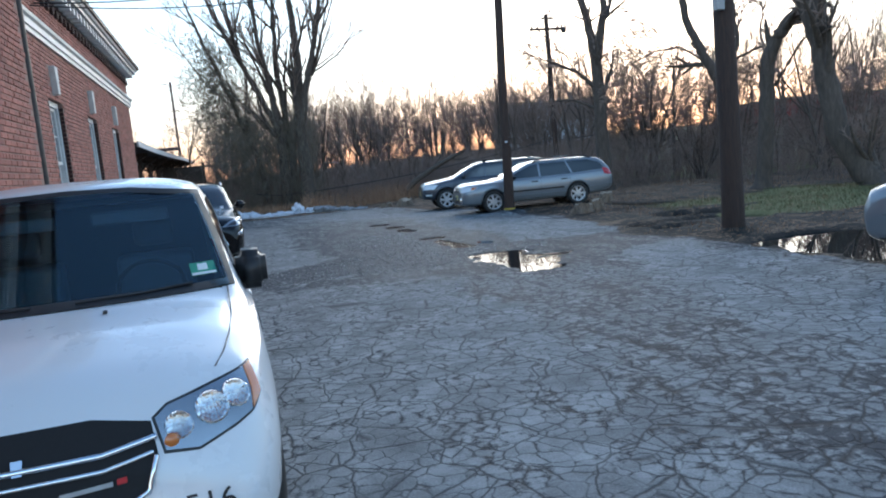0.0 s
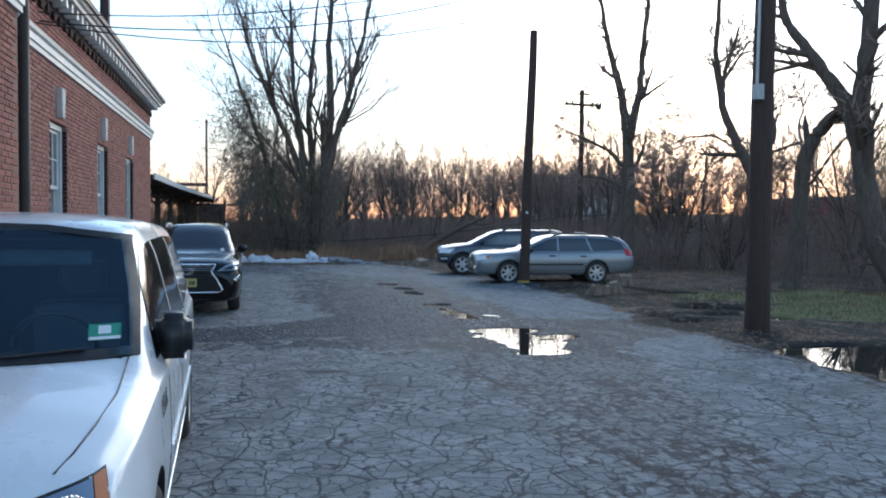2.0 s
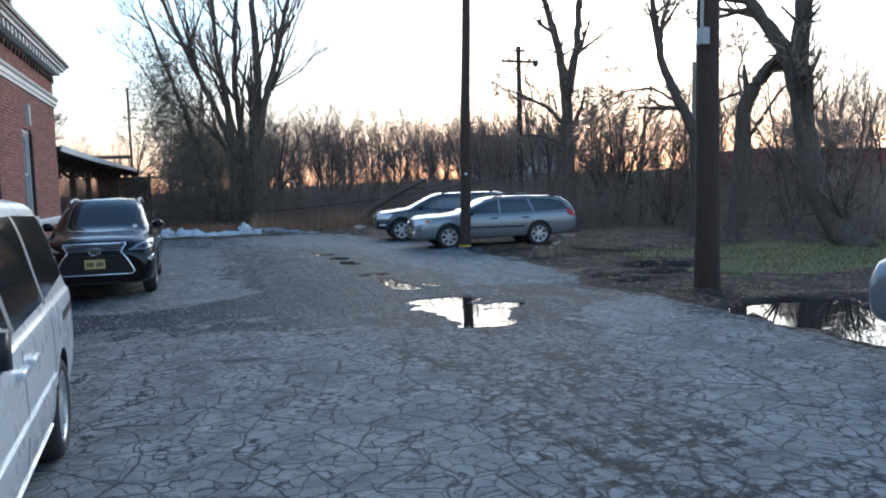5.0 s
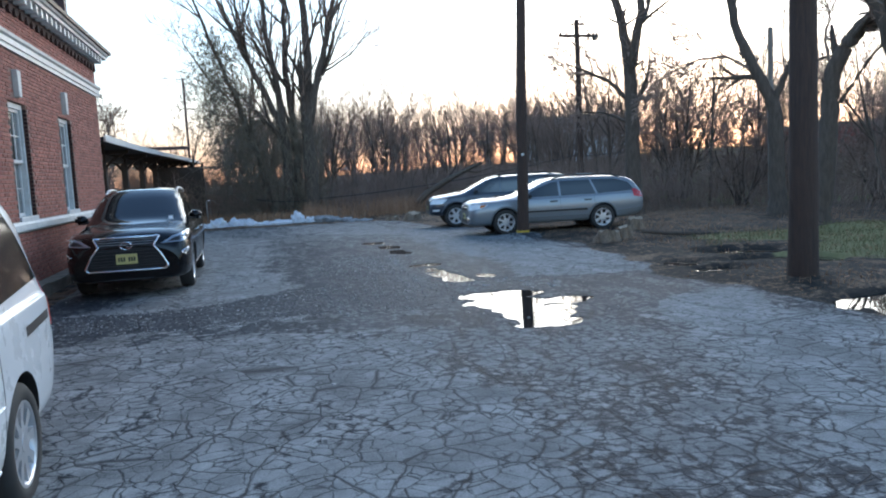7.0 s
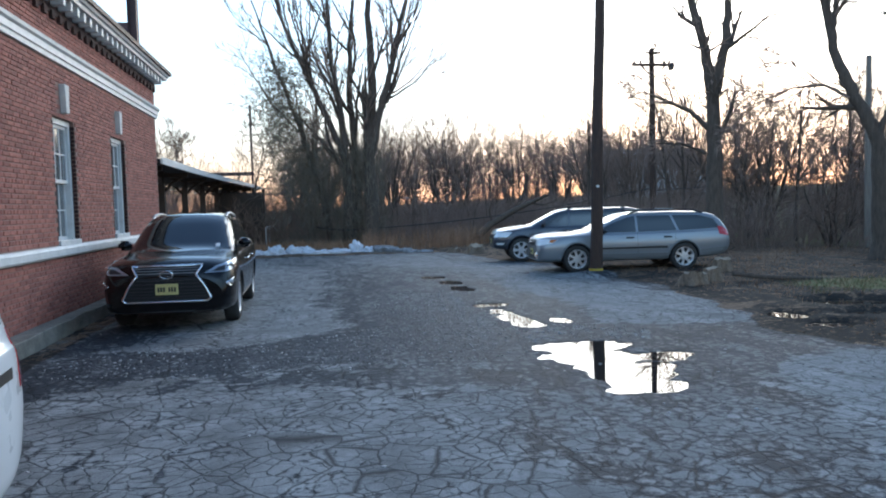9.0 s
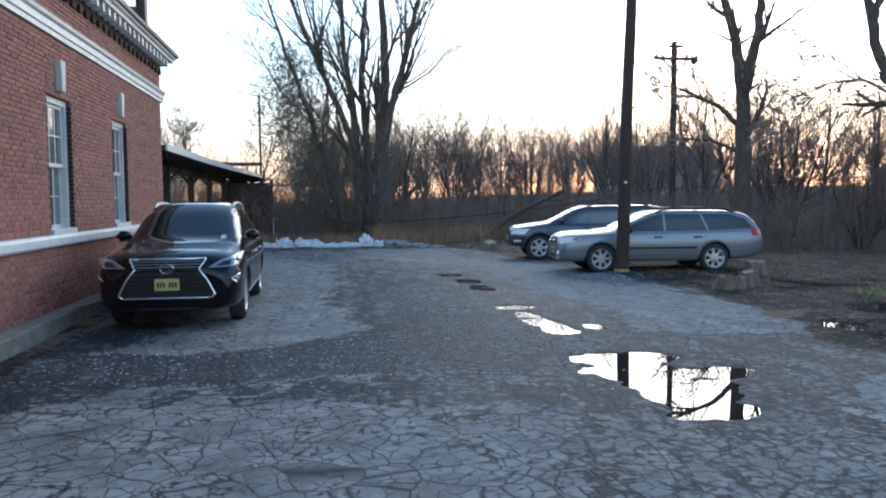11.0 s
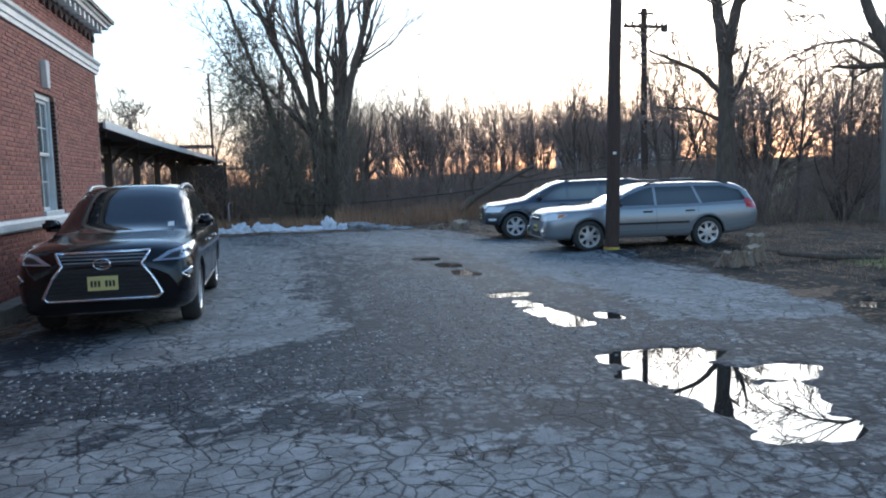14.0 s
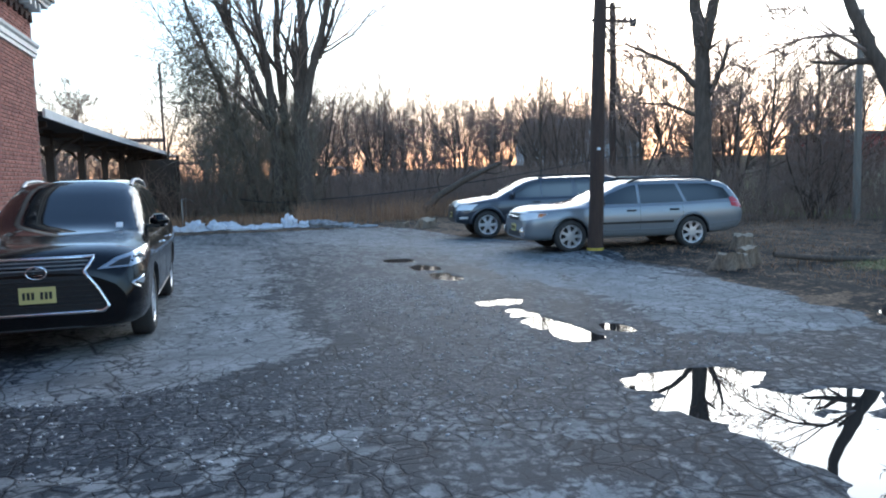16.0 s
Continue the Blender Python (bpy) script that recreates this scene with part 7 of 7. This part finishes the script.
def stump(x, y, r, h, seed, lean=0.0, label="weathered sawn tree stump on the verge"):
    s = thing("tree_stump", pose(x, y, on_ground(x, y) - 0.04), label, "tree stump", "stumps")
    rg = np.random.default_rng(seed)
    n, rows = 40, 9
    ph = rg.uniform(0, 6.28, 4)
    v = []
    for k in range(rows):
        z = h * k / (rows - 1)
        for i in range(n):
            a = 2 * math.pi * i / n
            flare = 1 + 0.75 * (1 - z / h) ** 1.5 * (0.5 + 0.5 * math.sin(5 * a + ph[0]))
            rr = r * flare * (1 + 0.07 * math.sin(9 * a + ph[1]) + 0.05 * math.sin(17 * a + ph[2] + z * 4))
            v.append((rr * math.cos(a) + lean * z, rr * math.sin(a), z + ((0.16 * math.sin(a + ph[3]) + 0.13 * math.sin(3 * a + ph[1]) + 0.08 * math.sin(7 * a + ph[2])) * r * 0.8 * (k / (rows - 1)) ** 4)))
    f = [(k * n + i, k * n + (i + 1) % n, (k + 1) * n + (i + 1) % n, (k + 1) * n + i) for k in range(rows - 1) for i in range(n)]
    mesh_part("stump_side", v, f, STUMP_BARK, s, "", True)
    top = [(p[0] * 0.995, p[1] * 0.995, p[2] + 0.002) for p in v[-n:]] + [(lean * h, 0, h + 0.002)]
    mesh_part("cut_face", top, [(i, (i + 1) % n, n) for i in range(n)], CUT_WOOD, s, "pale sawn face")
    return s


stump(8.95, 17.35, 0.22, 0.25, 3)
stump(9.45, 17.6, 0.16, 0.30, 5, label="pale split tree stump on the verge")
stump(10.7, 19.3, 0.17, 0.33, 2, label="dark bark-covered tree stump near a car")
stump(7.6, 31.6, 0.3, 0.30, 4, label="low sawn stump at the lot's edge")
stump(6.9, 32.4, 0.22, 0.2, 6, label="low sawn stump at the lot's edge")
root = thing("fallen_branch", pose(9.8, 17.4, 0.08), "broken branch lying by the stumps", "branch")
tube_object("branch", [(0, 0, 0.12), (0.5, -0.2, 0.06), (1.1, -0.3, 0.02), (1.6, -0.55, 0.0)], 0.05, BARK, root)

fallen = thing("fallen_tree", pose(8.4, 36.4, on_ground(8.4, 36.4) - 0.05), "dead grey trunk leaning out of the brush", "fallen tree")
v, f = tubes([([(0, 0, 0), (0.9, -0.2, 0.85), (2.0, -0.5, 1.5), (3.4, -0.9, 2.15)], [0.16, 0.15, 0.12, 0.07], 9)])
new("trunk", raw_mesh("trunk", v, f, BARK)).parent = fallen
for pts, radii in (([(1.8, -0.45, 1.4), (2.3, -0.4, 2.0), (2.6, -0.3, 2.8)], [0.05, 0.035, 0.015]), ([(2.6, -0.65, 1.8), (3.3, -0.5, 1.7), (4.1, -0.3, 1.9)], [0.05, 0.03, 0.012]), ([(1.0, -0.2, 0.9), (0.8, -0.5, 1.5), (0.9, -0.8, 2.0)], [0.04, 0.03, 0.012])):
    v, f = tubes([(pts, radii, 5)])
    new("broken_limb", raw_mesh("broken_limb", v, f, BARK)).parent = fallen

rg = np.random.default_rng(71)
n = 7000
xs, ys = rg.uniform(-1.8, 7.2, n), rg.uniform(8.5, 20, n)
dens = np.clip(np.maximum(step(-0.6, 0.4, inside(xs, ys, [(0.4, 12.5, 2.6, 0.9, -3), (3.0, 12.9, 1.7, 1.4, 0), (3.4, 16.0, 0.9, 2.5, 0), (4.6, 12.9, 1.2, 0.9, 0)])), 0.04), 0, 1)
ok = (rg.uniform(0, 1, n) < dens) & (np.max([inside(xs, ys, o) for o in PUDDLES.values()], 0) < -0.1)
xs, ys = xs[ok], ys[ok]
cube = np.array([(x, y, z) for x in (-1, 1) for y in (-1, 1) for z in (-1, 1)], float)
cf = np.array([(0, 1, 3, 2), (4, 6, 7, 5), (0, 4, 5, 1), (2, 3, 7, 6), (0, 2, 6, 4), (1, 5, 7, 3)])
size = rg.uniform(0.004, 0.014, (len(xs), 1, 1)) * rg.uniform(0.6, 1.3, (len(xs), 1, 3)) * (1, 1, 0.45)
sv = cube[None] * size * (1 + rg.uniform(-0.35, 0.35, (len(xs), 8, 3)))
ang = rg.uniform(0, 6.28, len(xs))
c, s = np.cos(ang)[:, None], np.sin(ang)[:, None]
sv = np.stack([sv[..., 0] * c - sv[..., 1] * s, sv[..., 0] * s + sv[..., 1] * c, sv[..., 2]], -1)
sv += np.stack([xs, ys, ground_height(xs, ys) + 0.003], 1)[:, None]
sq = (np.arange(len(xs))[:, None, None] * 8 + cf[None]).reshape(-1, 4)
STONE = surface("loose_grey_stones", (0.55, 0.55, 0.55), (0.3, 0.3, 0.3), 30, 0.85, bump=0, vary=0.5)
tagged(new("gravel", raw_mesh("gravel", sv.reshape(-1, 3), sq, STONE, False)), "loose grey gravel scattered over the asphalt", "gravel", kind="stuff")

# ---------------------------------------------------------------- cables
for a, b, sag, r in (((-1.88, 10.4, 4.12), (8.5, 10.95, 7.4), 0.90, 0.009), ((-1.88, 10.3, 4.20), (8.5, 10.95, 7.6), 0.80, 0.008), ((-1.88, 10.2, 4.05), (8.5, 10.95, 6.9), 0.95, 0.008)):
    cable(a, b, sag, r, "black overhead cable from building to pole")
cable((1.5, 38.2, 0.9), (4.0, 38.3, 0.75), 0.1, 0.02, "slack low cable at the wood's edge")
cable((4.0, 38.3, 0.75), (16.5, 34.9, 2.3), 0.25, 0.02, "slack low cable at the wood's edge")
cable((16.7, 34.9, 2.2), (46.0, 30.0, 5.0), 0.4, 0.02, "slack low cable at the wood's edge")


# ---------------------------------------------------------------- brick facing of the wall, last
bl, bh, bd = 0.205, 0.064, 0.012
proto = {}
for length in (0.195, 0.092):
    bm = boxes((-0.05, 0.0, -length / 2, length / 2, -0.027, 0.027))
    me = bpy.data.meshes.new("brick")
    bmesh.ops.bevel(bm, geom=[e for e in bm.edges if all(v.co.x > -0.01 for v in e.verts)], offset=0.005, segments=1, affect="EDGES")
    bm.to_mesh(me)
    bm.free()
    me.materials.append(BRICK)
    proto[length] = me
brick_rng = random.Random(5)
singles, rest_v, rest_f = [], [], []
tmpl = {k: (np.array([v.co for v in m.vertices]), [tuple(p.vertices) for p in m.polygons]) for k, m in proto.items()}


def lay(y0, y1, x, openings, z0=0.24, z1=TOP - 0.02):
    row = 0
    z = z0
    while z + 0.03 < z1:
        header = row % 6 == 5
        ln, pitch = (0.092, 0.1025) if header else (0.195, 0.205)
        y = y0 + (pitch / 2 if row % 2 else 0) + ln / 2
        while y + ln / 2 < y1:
            if not any(a - ln / 2 < y < b + ln / 2 and c < z + 0.03 and z - 0.03 < d for a, b, c, d in openings):
                yield ln, (x + brick_rng.uniform(-0.003, 0.003), y, z)
            y += pitch
        z += 0.0665
        row += 1


holes = [(a, b, SILL - 0.03, HEAD) for a, b in cuts] + [(BAY_END, WALL_END, 1.09, 1.26), (BAY_END, WALL_END, 4.02, 4.29)]
for c in WINDOWS:
    holes.append((c - 0.13, c + 0.13, HEAD + 0.08, HEAD + 0.52))
made = 0
jobs = list(lay(BAY_END + 0.02, WALL_END, 0.0, holes)) + list(lay(2.0, BAY_END, 0.35, [(2.0, BAY_END, 4.02, 4.29)]))
near_z = (1.3, 2.6)
for ln, (x, y, z) in jobs:
    if made < 300 and 13.45 < y < 15.7 and near_z[0] < z < near_z[1] and x < 0.2:
        b = new("brick", proto[ln])
        b.parent, b.location = wall, (x, y, z)
        made += 1
    else:
        v, f = tmpl[ln]
        rest_v.append(v + (x, y, z))
        rest_f.append(f)
offs = np.cumsum([0] + [len(v) for v in rest_v])
facing = mesh_part("brickwork", np.concatenate(rest_v), [tuple(i + o for i in f) for fs, o in zip(rest_f, offs) for f in fs], BRICK, wall)
tagged(facing, "red brick facing", kind="stuff")
# dark brick jambs inside each opening
for a, b in cuts:
    v, f, o = [], [], 0
    for yy, sgn in ((a, 1), (b, -1)):
        z = SILL + 0.1
        k = 0
        while z < HEAD - 0.04:
            bm = boxes((-0.34, -0.006, yy - sgn * 0.03, yy + sgn * 0.012, z - 0.028, z + 0.028))
            v += [tuple(q.co) for q in bm.verts]
            f += [tuple(q.index + o for q in p.verts) for p in bm.faces]
            o = len(v)
            bm.free()
            z += 0.0665
            k += 1
    tagged(mesh_part("jamb_brickwork", v, f, DARK_BRICK, wall, "dark brick window jamb"), kind="stuff")
